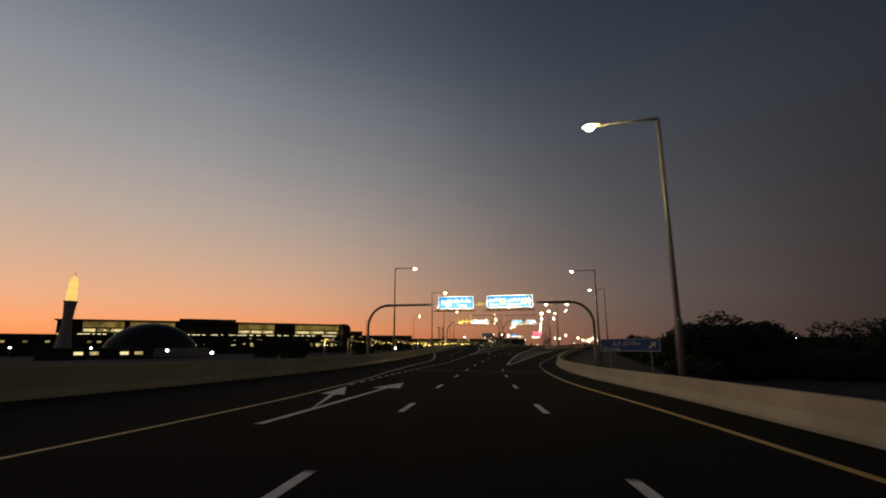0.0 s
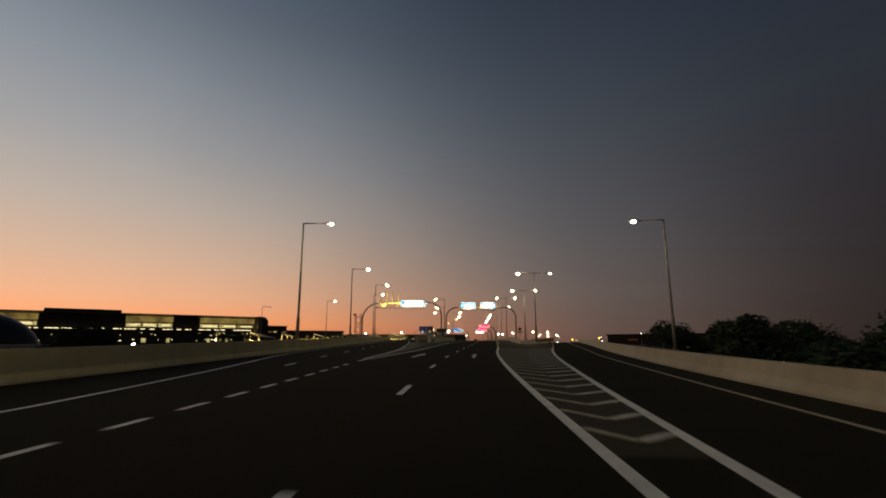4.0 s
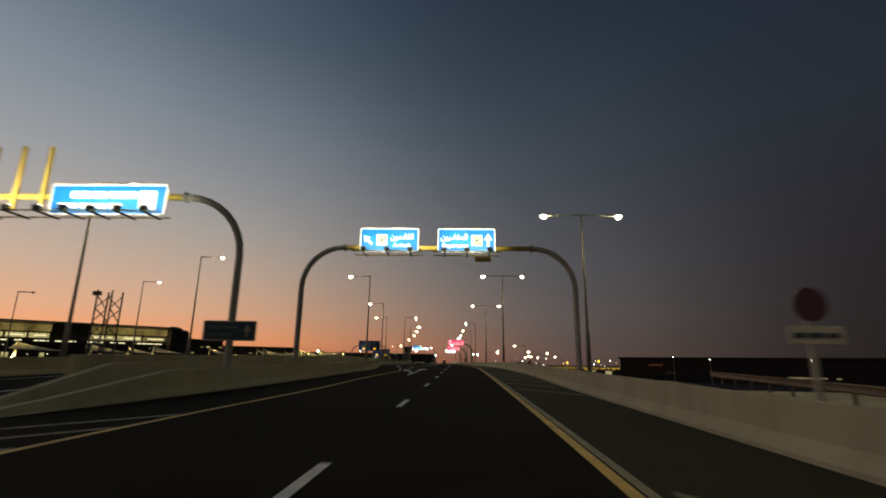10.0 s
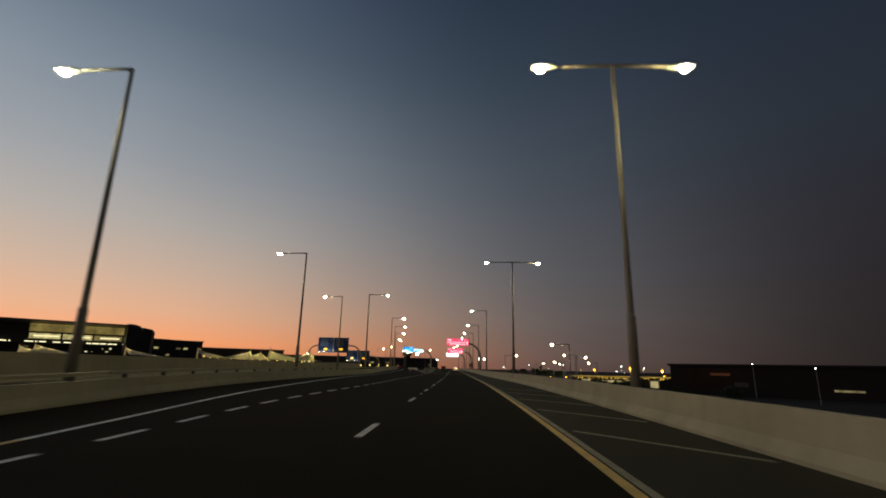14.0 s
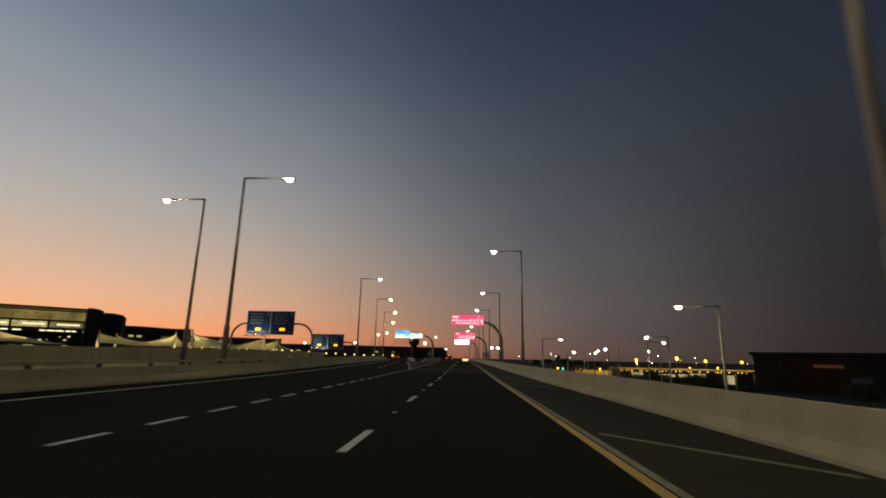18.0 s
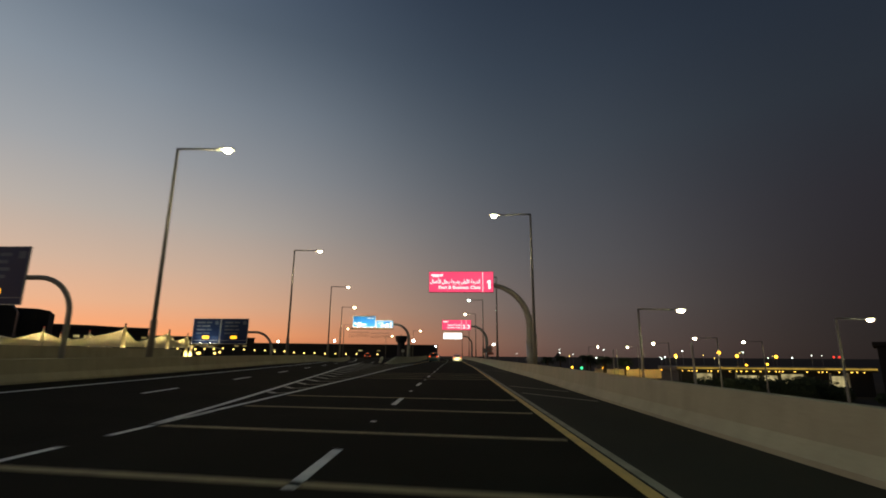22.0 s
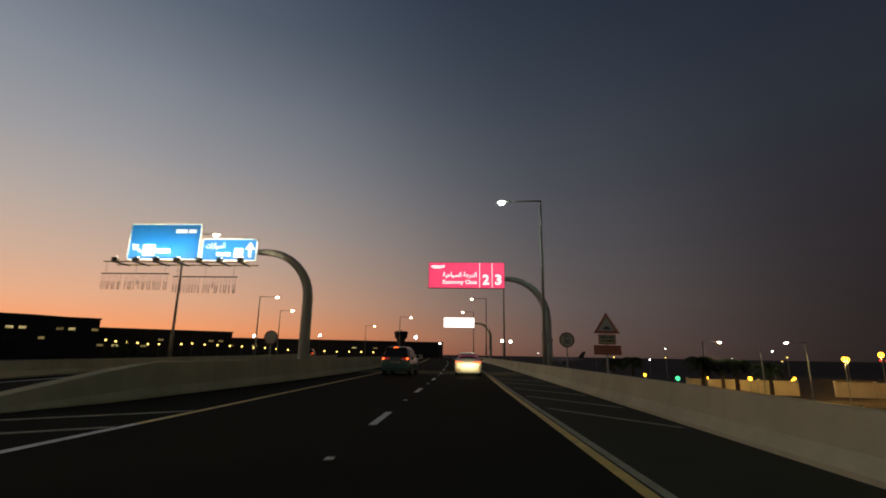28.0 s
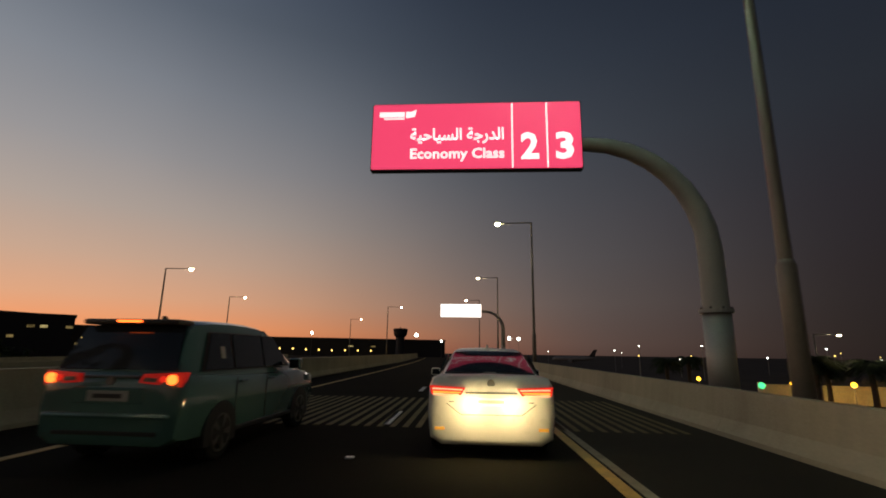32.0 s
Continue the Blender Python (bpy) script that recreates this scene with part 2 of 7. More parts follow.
def piece(name, me, material=None, parent=None, label="", smooth=False):
    if material and not me.materials:
        me.materials.append(material)
    if smooth:
        for p in me.polygons:
            p.use_smooth = True
    ob = new(name, me)
    ob.parent = parent
    if label:
        tagged(ob, label)
    return ob


def thing(name, label, category, group="", kind="", at=None):
    e = new(name)
    e.empty_display_size = 0.2
    if at is not None:
        e.matrix_basis = at
    return tagged(e, label, category, group, kind)


def box(bm, x0, x1, y0, y1, z0, z1):
    v = [bm.verts.new(p) for p in ((x0, y0, z0), (x1, y0, z0), (x1, y1, z0), (x0, y1, z0), (x0, y0, z1), (x1, y0, z1), (x1, y1, z1), (x0, y1, z1))]
    for f in ((0, 3, 2, 1), (4, 5, 6, 7), (0, 1, 5, 4), (1, 2, 6, 5), (2, 3, 7, 6), (3, 0, 4, 7)):
        bm.faces.new([v[i] for i in f])
    return v


def boxed(*dims):
    bm = bmesh.new()
    box(bm, *dims)
    return bm


def bevelled(bm, width=0.02, segments=2):
    bmesh.ops.bevel(bm, geom=bm.edges[:], offset=width, segments=segments, affect="EDGES", profile=0.5)
    return bm


def loop_of(bm, pts):
    return [bm.verts.new(p) for p in pts]


def loft(bm, rings, closed=True, caps=True):
    rings = [loop_of(bm, r) for r in rings]
    n = len(rings[0])
    for a, b in zip(rings, rings[1:]):
        for i in range(n if closed else n - 1):
            j = (i + 1) % n
            bm.faces.new((a[i], a[j], b[j], b[i]))
    if caps and closed:
        bm.faces.new(rings[0][::-1])
        bm.faces.new(rings[-1])
    return bm


def tube(bm, pts, radii, n=12):
    """A round bar along pts."""
    pts = [Vector(p) for p in pts]
    if isinstance(radii, (int, float)):
        radii = [radii] * len(pts)
    rings, side = [], None
    for i, p in enumerate(pts):
        d = (pts[min(i + 1, len(pts) - 1)] - pts[max(i - 1, 0)]).normalized()
        if side is None:
            side = d.orthogonal().normalized()
        side = (side - d * side.dot(d)).normalized()
        other = d.cross(side)
        rings.append([p + radii[i] * (math.cos(a) * side + math.sin(a) * other) for a in (2 * math.pi * k / n for k in range(n))])
    return loft(bm, rings)


def disc(bm, cx, cz, r, y0, y1, n=28):
    rings = [[(cx + r * math.cos(2 * math.pi * k / n), y, cz + r * math.sin(2 * math.pi * k / n)) for k in range(n)] for y in (y0, y1)]
    loft(bm, rings)
    return bm


def course(points, sigma=5.0):
    """A smooth x over y through a few places of the plan."""
    ys, xs = zip(*[(p[1], p[0]) for p in points])
    yy = np.arange(ys[0] - 40, ys[-1] + 41, 1.0)
    a = (xs[1] - xs[0]) / (ys[1] - ys[0])
    b = (xs[-1] - xs[-2]) / (ys[-1] - ys[-2])
    xx = np.interp(yy, ys, xs)
    xx = np.where(yy < ys[0], xs[0] + a * (yy - ys[0]), xx)
    xx = np.where(yy > ys[-1], xs[-1] + b * (yy - ys[-1]), xx)
    k = np.arange(-15, 16)
    g = np.exp(-0.5 * (k / sigma) ** 2)
    sm = np.convolve(np.pad(xx, 15, mode="edge"), g / g.sum(), "valid")
    return lambda y: float(np.interp(y, yy, sm))


def ribbon(name, left, right, y0, y1, z0, z1, material, parent=None, step=3.0, label="", fall=None):
    """A flat slab between two courses."""
    n = max(2, int((y1 - y0) / step) + 1)
    bm = bmesh.new()
    rings = []
    for y in np.linspace(y0, y1, n):
        a, b, f = left(y), right(y), fall(y) if fall else 0.0
        rings.append([(a, y, z0 + f), (b, y, z0 + f), (b, y, z1 + f), (a, y, z1 + f)])
    loft(bm, rings)
    bmesh.ops.recalc_face_normals(bm, faces=bm.faces[:])
    return part(name, bm, material, parent, label)


def stripe(name, mid, y0, y1, width, material, parent, z=0.0, step=3.0):
    return ribbon(name, lambda y: mid(y) - width / 2, lambda y: mid(y) + width / 2, y0, y1, z - 0.002, z + 0.006, material, parent, step)


def strip2(name, a, b, width, material, parent, z=0.0):
    """A straight painted bar from a to b."""
    a, b = Vector((*a, 0)), Vector((*b, 0))
    d = (b - a).normalized()
    s = Vector((-d.y, d.x, 0)) * width / 2
    bm = bmesh.new()
    loft(bm, [[p - s + Vector((0, 0, z - 0.002)), p + s + Vector((0, 0, z - 0.002)), p + s + Vector((0, 0, z + 0.006)), p - s + Vector((0, 0, z + 0.006))] for p in (a, b)])
    bmesh.ops.recalc_face_normals(bm, faces=bm.faces[:])
    return part(name, bm, material, parent)


def flat_shape(bm, pts, y0, y1):
    """A plate in the xz plane."""
    loft(bm, [[(x, y, z) for x, z in pts] for y in (y0, y1)])
    bmesh.ops.recalc_face_normals(bm, faces=bm.faces[:])
    return bm


def lettering(text, size, x, y, z, material, parent, align="LEFT", width=None, name="lettering", bold=0.018):
    """Raised letters on a sign's face, which looks towards -y."""
    cu = bpy.data.curves.new(name, "FONT")
    cu.body, cu.size, cu.align_x, cu.extrude = text, size, align, 0.004
    cu.resolution_u = 2
    cu.offset = size * bold
    tmp = bpy.data.objects.new(name, cu)
    scene.collection.objects.link(tmp)
    me = bpy.data.meshes.new_from_object(tmp.evaluated_get(bpy.context.evaluated_depsgraph_get()))
    bpy.data.objects.remove(tmp)
    sx = 1.0
    if width and len(me.vertices):
        xs = [v.co.x for v in me.vertices]
        sx = width / max(1e-3, max(xs) - min(xs))
    me.transform(Matrix.Translation((x, y, z)) @ Matrix.Rotation(radians(90), 4, "X") @ Matrix.Diagonal((sx, 1, 1, 1)))
    me.materials.clear()
    return piece(name, me, material, parent)


def arabic(word):
    """Joins Arabic letters into their written forms, right to left."""
    forms = {"ا": "\ufe8d\ufe8e", "أ": "\ufe83\ufe84", "ب": "\ufe8f\ufe90\ufe91\ufe92", "ة": "\ufe93\ufe94", "ج": "\ufe9d\ufe9e\ufe9f\ufea0",
             "ح": "\ufea1\ufea2\ufea3\ufea4", "د": "\ufea9\ufeaa", "ر": "\ufead\ufeae", "ز": "\ufeaf\ufeb0", "س": "\ufeb1\ufeb2\ufeb3\ufeb4",
             "ص": "\ufeb9\ufeba\ufebb\ufebc", "ع": "\ufec9\ufeca\ufecb\ufecc", "غ": "\ufecd\ufece\ufecf\ufed0", "ف": "\ufed1\ufed2\ufed3\ufed4",
             "ق": "\ufed5\ufed6\ufed7\ufed8", "ك": "\ufed9\ufeda\ufedb\ufedc", "ل": "\ufedd\ufede\ufedf\ufee0", "م": "\ufee1\ufee2\ufee3\ufee4",
             "ن": "\ufee5\ufee6\ufee7\ufee8", "و": "\ufeed\ufeee", "ى": "\ufeef\ufef0", "ي": "\ufef1\ufef2\ufef3\ufef4", "ت": "\ufe95\ufe96\ufe97\ufe98", "ه": "\ufee9\ufeea\ufeeb\ufeec"}
    out = []
    for w in word.split(" "):
        s = ""
        for i, c in enumerate(w):
            f = forms[c]
            before = i > 0 and len(forms[w[i - 1]]) == 4
            after = i + 1 < len(w) and len(f) == 4
            s += f[(1 if before else 0) + (2 if after else 0)] if len(f) == 4 else f[1 if before else 0]
        for a, b in (("\ufedf\ufe8e", "\ufefb"), ("\ufee0\ufe8e", "\ufefc"), ("\ufedf\ufe84", "\ufef7"), ("\ufee0\ufe84", "\ufef8")):
            s = s.replace(a, b)
        out.append(s[::-1])
    return " ".join(out[::-1])


# ---------------------------------------------------------------- plan: courses of the road, x over y
LANE = course([(1.85, -10), (0.75, -1), (-0.3, 8), (-1.0, 15.9), (-2.35, 32.5), (-2.6, 40), (-3.2, 55), (-3.4, 69), (-3.2, 76), (-2.1, 124), (-1.65, 150),
               (-1.55, 188), (-1.5, 203), (-1.8, 244), (-2.6, 295), (-3.2, 329), (-3.3, 351), (-4.2, 380), (-5.6, 410), (-10, 470)])
RIGHT_BARRIER = course([(10.2, -20), (9.4, -5), (8.7, 3), (7.95, 8.5), (6.95, 13.5), (6.0, 22), (5.25, 33), (5.4, 38), (6.1, 50), (7.1, 62), (8.6, 75), (9.6, 82), (10.5, 88), (12.7, 102), (15.7, 125), (20, 150), (26, 180), (40, 240)], 4)
RIGHT_EDGE = course([(8.4, -10), (7.5, -1.3), (6.45, 5.1), (5.75, 8.8), (5.25, 13), (4.6, 19.6), (3.7, 33), (3.85, 37), (4.2, 42), (5.0, 52), (6.1, 66), (7.1, 75), (7.9, 80), (8.8, 87), (10.7, 102), (13.8, 125), (18, 150), (38, 240)], 3)
GORE_R_OUT = course([(0.85, 33.1), (1.3, 40), (2.1, 52), (3.05, 64), (3.95, 73), (4.6, 78), (5.5, 85), (7.4, 97), (11, 125), (14, 150)], 3)
RIGHT_LINE = course([(0.8, 33), (0.35, 43), (-0.05, 60), (-0.05, 73), (0.05, 78), (0.58, 89), (1.05, 111), (1.5, 123), (2.0, 149), (2.55, 180), (2.55, 203), (2.35, 222), (1.88, 245), (1.62, 268), (1.28, 292),
                     (1.02, 311), (0.6, 325), (0.12, 340), (-0.08, 352), (-0.95, 380), (-2.3, 410), (-6.8, 470)])
MAIN_BARRIER_R = course([(4.3, 112), (4.5, 120), (4.55, 130), (4.7, 143), (5.4, 152), (5.6, 160), (5.7, 186), (5.8, 210), (5.2, 230), (4.5, 246), (4.2, 269), (4.1, 290), (3.6, 304), (3.4, 327), (2.9, 349),
                         (2.2, 380), (0.8, 410), (-3.6, 470)])
LEFT_BARRIER = course([(-10.6, -20), (-11.3, 0), (-12.0, 14), (-13.0, 34), (-14.0, 46), (-15.6, 64), (-17.3, 81), (-21.6, 116), (-24.9, 149), (-30, 185), (-37, 225), (-52, 300)])
LEFT_LINE = course([(-2.7, -9), (-3.6, 0), (-4.4, 5), (-4.9, 8), (-5.6, 13.7), (-6.75, 18.6), (-7.2, 22.5), (-8.5, 33), (-9.3, 45), (-12.5, 60), (-15.6, 72), (-17.5, 91), (-19.4, 114), (-23, 149), (-28, 185)], 3)
GORE_L_UP = course([(-7.95, 66), (-8.35, 75), (-9.0, 84), (-10.1, 93), (-11.2, 101), (-13.3, 118), (-16.0, 135), (-20, 160)], 3)
LEFT_EDGE = course([(-7.75, 64), (-7.55, 68), (-7.25, 72), (-6.9, 78), (-6.75, 92), (-6.7, 110), (-6.7, 128), (-6.4, 132), (-6.0, 138), (-6.1, 144), (-6.0, 152), (-5.5, 160), (-5.62, 164.5), (-6.4, 170), (-7.05, 176.5), (-8.0, 182), (-9.1, 189), (-10.4, 204), (-11.1, 216), (-11.3, 237), (-11.9, 254),
                    (-13.4, 278), (-15.7, 305), (-18.9, 331), (-23, 357), (-31, 395), (-42, 440)], 3)
MAIN_BARRIER_L = course([(-10.0, 127), (-9.3, 131.5), (-8.95, 138), (-8.8, 143), (-8.7, 149), (-8.7, 160), (-8.4, 165), (-8.95, 170), (-9.65, 176), (-10.7, 183), (-12.1, 194), (-12.6, 208), (-12.5, 237), (-13.5, 254), (-14.8, 278), (-17.2, 305), (-20.4, 331), (-24.8, 357), (-33, 395), (-44, 440)], 4)
GORE2_LOW = course([(-6.35, 265), (-6.8, 288), (-7.1, 296), (-7.4, 306), (-7.5, 324), (-7.6, 340), (-7.6, 352), (-8.5, 380), (-9.9, 410), (-14, 470)], 3)
GORE2_UP = course([(-6.4, 265), (-10.15, 292), (-11.3, 299), (-13.3, 318), (-15.6, 337), (-19, 360)], 3)
MAIN_BARRIER_L2 = course([(-11.2, 326), (-10.4, 332), (-9.7, 343), (-9.55, 357), (-10.6, 380), (-11.7, 410), (-16, 470)], 3)


# ---------------------------------------------------------------- ground and road
bm = bmesh.new()
g = 24
vs = [[bm.verts.new((-2400 + 200 * i, -800 + 160 * j, -6.0)) for i in range(g + 1)] for j in range(g + 1)]
for j in range(g):
    for i in range(g):
        bm.faces.new((vs[j][i], vs[j][i + 1], vs[j + 1][i + 1], vs[j + 1][i]))
tagged(part("ground", bm, EARTH), "dark flat earth round the raised road", "ground", kind="structure")

def carriageway():
    """The whole deck as one slab, with breaks where its cross slope begins and ends."""
    bm = bmesh.new()
    rings = []
    for y in np.linspace(-45, 470, 516):
        left = min(LEFT_BARRIER(y), -11) - 4.0 if y < 150 else min(MAIN_BARRIER_L(y), -11) - 22
        right = RIGHT_BARRIER(y) if y < 126 else MAIN_BARRIER_R(y) + 0.4 + 1.4 * min(1.0, max(0.0, (y - 152) / 8))
        xs = (left, max(left + 0.05, -16.5), -7.0, right)
        rings.append([(x, y, 0.0) for x in xs] + [(x, y, -1.6) for x in xs[::-1]])
    loft(bm, rings)
    bmesh.ops.recalc_face_normals(bm, faces=bm.faces[:])
    return bm


road = tagged(part("road", carriageway(), ASPHALT), "dark grey asphalt carriageway with painted lanes", "road", kind="structure")
# earth bank beside the first stretch, behind its barrier: a shoulder, then a step down to a terrace with trees
bm = bmesh.new()
rings = []
for y in np.linspace(-44, 123, 42):
    x0, sink = RIGHT_BARRIER(y) + 0.1, -8.0 * max(0.0, (y - 117) / 6)
    ring = []
    for dx, z in ((0.0, -0.25), (4.0, -0.25), (8.0, -0.3), (9.5, -1.2 - 0.25 * grade(y)), (14.0, -3.75 - grade(y)), (28.0, -3.9 - grade(y)), (46.0, -4.1 - grade(y)), (64.0, -6.2 - grade(y))):
        wob = 0.25 * noise.noise((dx * 0.3, y * 0.2, 3.0)) if dx > 5 else 0.0
        ring.append((x0 + dx, y, max(z + wob + grade(y) + sink, -6.3)))
    rings.append(ring)
loft(bm, rings, closed=False)
bmesh.ops.recalc_face_normals(bm, faces=bm.faces[:])
tagged(part("embankment", bm, EARTH, smooth=True), "dark earth bank with a terrace behind the barrier", "bank", kind="structure")
SLIP_FALL = lambda y: -0.055 * max(0.0, y - 128)
slip = tagged(ribbon("slip_road", lambda y: GORE_R_OUT(y) - 0.6, lambda y: RIGHT_BARRIER(y), 126, 236, -1.6, -0.004, ASPHALT_PALE, fall=SLIP_FALL), "asphalt slip road curving away from the main road", "road", kind="structure")


# ---- painted lines
def line(name, mid, y0, y1, w, m=WHITE_PAINT, z=0.0):
    return stripe(name, mid, y0, y1, w, m, road, z)


line("edge_line", RIGHT_EDGE, -40, 24, 0.15, YELLOW_PAINT)
line("edge_line", RIGHT_EDGE, 24, 126, 0.12, WORN_WHITE)
line("edge_line", RIGHT_LINE, 33.5, 90, 0.18)
line("edge_line", RIGHT_LINE, 90, 460, 0.16, YELLOW_PAINT)
line("edge_line", lambda y: RIGHT_LINE(y) + 0.19, 112, 460, 0.13, WORN_WHITE)
line("edge_line", GORE_R_OUT, 33.5, 88, 0.18)
line("edge_line", GORE_R_OUT, 88, 124, 0.13, WORN_WHITE)
line("edge_line", LEFT_LINE, -40, 23, 0.13, YELLOW_PAINT)
line("edge_line", LEFT_LINE, 23, 180, 0.14)
line("edge_line", GORE_L_UP, 66, 150, 0.16)
line("edge_line", LEFT_EDGE, 64, 120, 0.16)
line("edge_line", LEFT_EDGE, 120, 176, 0.14, YELLOW_PAINT)
line("edge_line", LEFT_EDGE, 176, 440, 0.14)
line("edge_line", GORE2_LOW, 265, 327, 0.16)
line("edge_line", GORE2_LOW, 327, 460, 0.16, YELLOW_PAINT)
line("edge_line", GORE2_UP, 265, 345, 0.16)

# hard shoulder between the yellow line and the barrier; its paler colour takes in lamplight
ribbon("hard_shoulder", lambda y: RIGHT_LINE(y) + 0.1, lambda y: max(RIGHT_LINE(y) + 0.3, (MAIN_BARRIER_R(y) if y > 111.9 else GORE_R_OUT(y)) - 0.02), 44, 460, -0.01, 0.0025, ASPHALT_PALE, road, 2.0)

# long dashes of the lane line
ANCHORS = [(0, -8.4), (1, -0.1), (2, 8.2), (3, 16.8), (5, 33.3), (9, 70.0), (15, 124.2), (18, 151.6), (22, 188.8), (24, 204.7), (29, 245.6), (35, 296.9), (39, 329.8), (52, 436)]
for k in range(-3, 52):
    y = float(np.interp(k, *zip(*ANCHORS))) if k >= 0 else -8.4 + 8.3 * k
    stripe("lane_dash", LANE, y - 2.1, y, 0.15, WHITE_PAINT, road, step=1.1)
    if y < 33:
        stripe("lane_dash", lambda v: LANE(v) + 3.3 + 0.03 * (8 - v), y - 1.7, y + 0.4, 0.15, WHITE_PAINT, road, step=1.1)
# short dashes beside the exit lanes
SHORT1 = course([(-2.9, -6), (-4.4, 7), (-4.85, 11), (-5.75, 19), (-6.1, 32), (-6.2, 40), (-7.7, 64)], 2)
SHORT2 = course([(-5.78, 168), (-5.72, 175.5), (-6.0, 179), (-6.3, 183), (-6.35, 188), (-5.95, 203), (-6.0, 246), (-6.3, 265)], 2)
for mid, starts, long in ((SHORT1, np.arange(7.1, 62, 1.9), 0.95), (SHORT2, np.arange(168.1, 202.5, 2.685), 1.4), (SHORT2, np.arange(203.0, 266, 2.245), 1.2)):
    for y in starts:
        stripe("short_dash", mid, y, y + long, 0.14, WHITE_PAINT, road, step=1.3)
for k in range(12):  # dashes of the left branch
    y = 262.5 + 7.6 * k
    stripe("lane_dash", lambda v: (LEFT_EDGE(v) * 0.52 + GORE2_UP(v) * 0.48) if v > 262 else -10.6, y, y + 2.2, 0.13, WHITE_PAINT, road, step=1.1)
for k in range(9):
    y = 60 + 8.4 * k
    stripe("lane_dash", lambda v: LEFT_LINE(v) * 0.5 + GORE_L_UP(v) * 0.5, y, y + 2.0, 0.13, WHITE_PAINT, road, step=1.1)

# chevrons of the three gores
CHEVRON_WHITE = mat("scuffed_white_paint", (0.42, 0.40, 0.34), 0.65, grain=0.5, scale=2.0, fine=25)
for k in range(-12, 13):
    y = 66.83 + 1.76 * k
    a, b = RIGHT_LINE(y), GORE_R_OUT(y)
    if b - a < 0.9:
        continue
    mid = a + 0.48 * (b - a)
    ym = y - 1.35 * (mid - a)
    strip2("chevron_bar", (a + 0.12, y), (mid, ym), 0.17, WORN_WHITE, road)
    strip2("chevron_bar", (mid, ym), (b - 0.12, ym + 0.75 * (b - mid)), 0.2, CHEVRON_WHITE, road)
for up, low, y0, y1, fo, fi, step in ((GORE_L_UP, LEFT_EDGE, 69.69, 124, 0.95, 1.3, 1.87), (GORE2_UP, GORE2_LOW, 270.26, 328, 1.0, 0.95, 2.42)):
    for y in np.arange(y0, y1, step):
        b, a = low(y), up(y)
        if b - a < 0.7:
            continue
        mid = b + 0.5 * (a - b)
        strip2("chevron_bar", (up(y + fo * (mid - a)) + 0.1, y + fo * (mid - a)), (mid, y), 0.24, CHEVRON_WHITE, road)
        strip2("chevron_bar", (mid, y), (low(y + fi * (b - mid)) - 0.1, y + fi * (b - mid)), 0.15, WORN_WHITE, road)
# slanting bars of the right shoulder
for y in (110.7, 115.0, 118.9, 123.1, 139.6, 144.2, 149.0, 153.9, 158.0, 162.6, 179.1, 184.5, 189.9, 195.0, 200.2, 221.5, 239.5, 243.6, 247.9, 251.9, 274.0, 278.0, 300.7, 331.5, 335.2, 339.2, 343.4, 347.5):
    strip2("shoulder_bar", (RIGHT_LINE(y) + 0.45, y), (max(MAIN_BARRIER_R(y - 3.1), 3.9 if y < 115 else 0) - 0.25, y - 3.1), 0.12, WORN_WHITE, road)
# bars across the lanes
for y in (257.0, 260.8, 264.3, 268.0, 271.4, 284.2, 286.8, 289.3, 292.1):
    strip2("transverse_bar", (GORE2_LOW(max(y, 265)) + 0.25, y + 0.5), (RIGHT_LINE(y) - 0.15, y - 0.5), 0.2, WORN_YELLOW, road)
# expansion joint of the bridge deck
SEAL = mat("joint_sealant", (0.010, 0.010, 0.010), 0.5, grain=0.3)
strip2("joint_seal", (-10.4, 23.3), (6.6, 20.9), 0.1, SEAL, road)
for a, b in ((-9.2, -5.6), (-5.3, -1.9), (-1.6, -0.5), (0.6, 2.9), (3.4, 4.6)):
    strip2("joint_edge", (a, 23.3 - (a + 10.4) * 0.141 - 0.11), (b, 23.3 - (b + 10.4) * 0.141 - 0.11), 0.07, WORN_WHITE, road)
# ramp of a speed table
TABLE_PAINT = mat("scuffed_yellow_paint", (0.17, 0.135, 0.06), 0.7, grain=0.55, scale=2.5, fine=30)
for k in range(47):
    x = -9.2 + 0.25 * k
    strip2("table_bar", (x, 351.9), (x - 0.05, 357.8), 0.11, TABLE_PAINT, road)


def arrow(x, y, turn=0.0, length=6.0, side=0.0, head=1.9, half=0.45):
    """A lane arrow whose tip lies at (x, y); side: a second head that far to the left."""
    c, s = math.cos(turn), math.sin(turn)
    bm = bmesh.new()

    def plate(pts):
        loft(bm, [[(x + px * c - py * s, y + px * s + py * c, z) for px, py in pts] for z in (-0.002, 0.006)])

    n = max(1, round((length - head) / 3.0))
    for k in range(n):
        a, b = -length + (length - head) * k / n, -length + (length - head) * (k + 1) / n
        plate([(-0.09, a), (0.09, a), (0.09, b), (-0.09, b)])
    plate([(-half, -head), (half, -head), (0.0, 0.0)])
    if side and head > 2.5:
        plate([(-0.09, -length * 0.78), (0.09, -length * 0.84), (-side + 0.55, -6.6), (-side + 0.35, -6.6)])
        plate([(-side + 0.0, -6.6), (-side + 0.95, -6.9), (-side - 0.32, -2.9)])
    elif side:
        plate([(-0.09, -length * 0.55), (0.09, -length * 0.62), (-side + 0.1, -2.3), (-side - 0.1, -2.3)])
        plate([(-side - 0.4, -2.4), (-side + 0.5, -2.0), (-side - 0.75, -0.4)])
    bmesh.ops.recalc_face_normals(bm, faces=bm.faces[:])
    part("lane_arrow", bm, WHITE_PAINT, road)


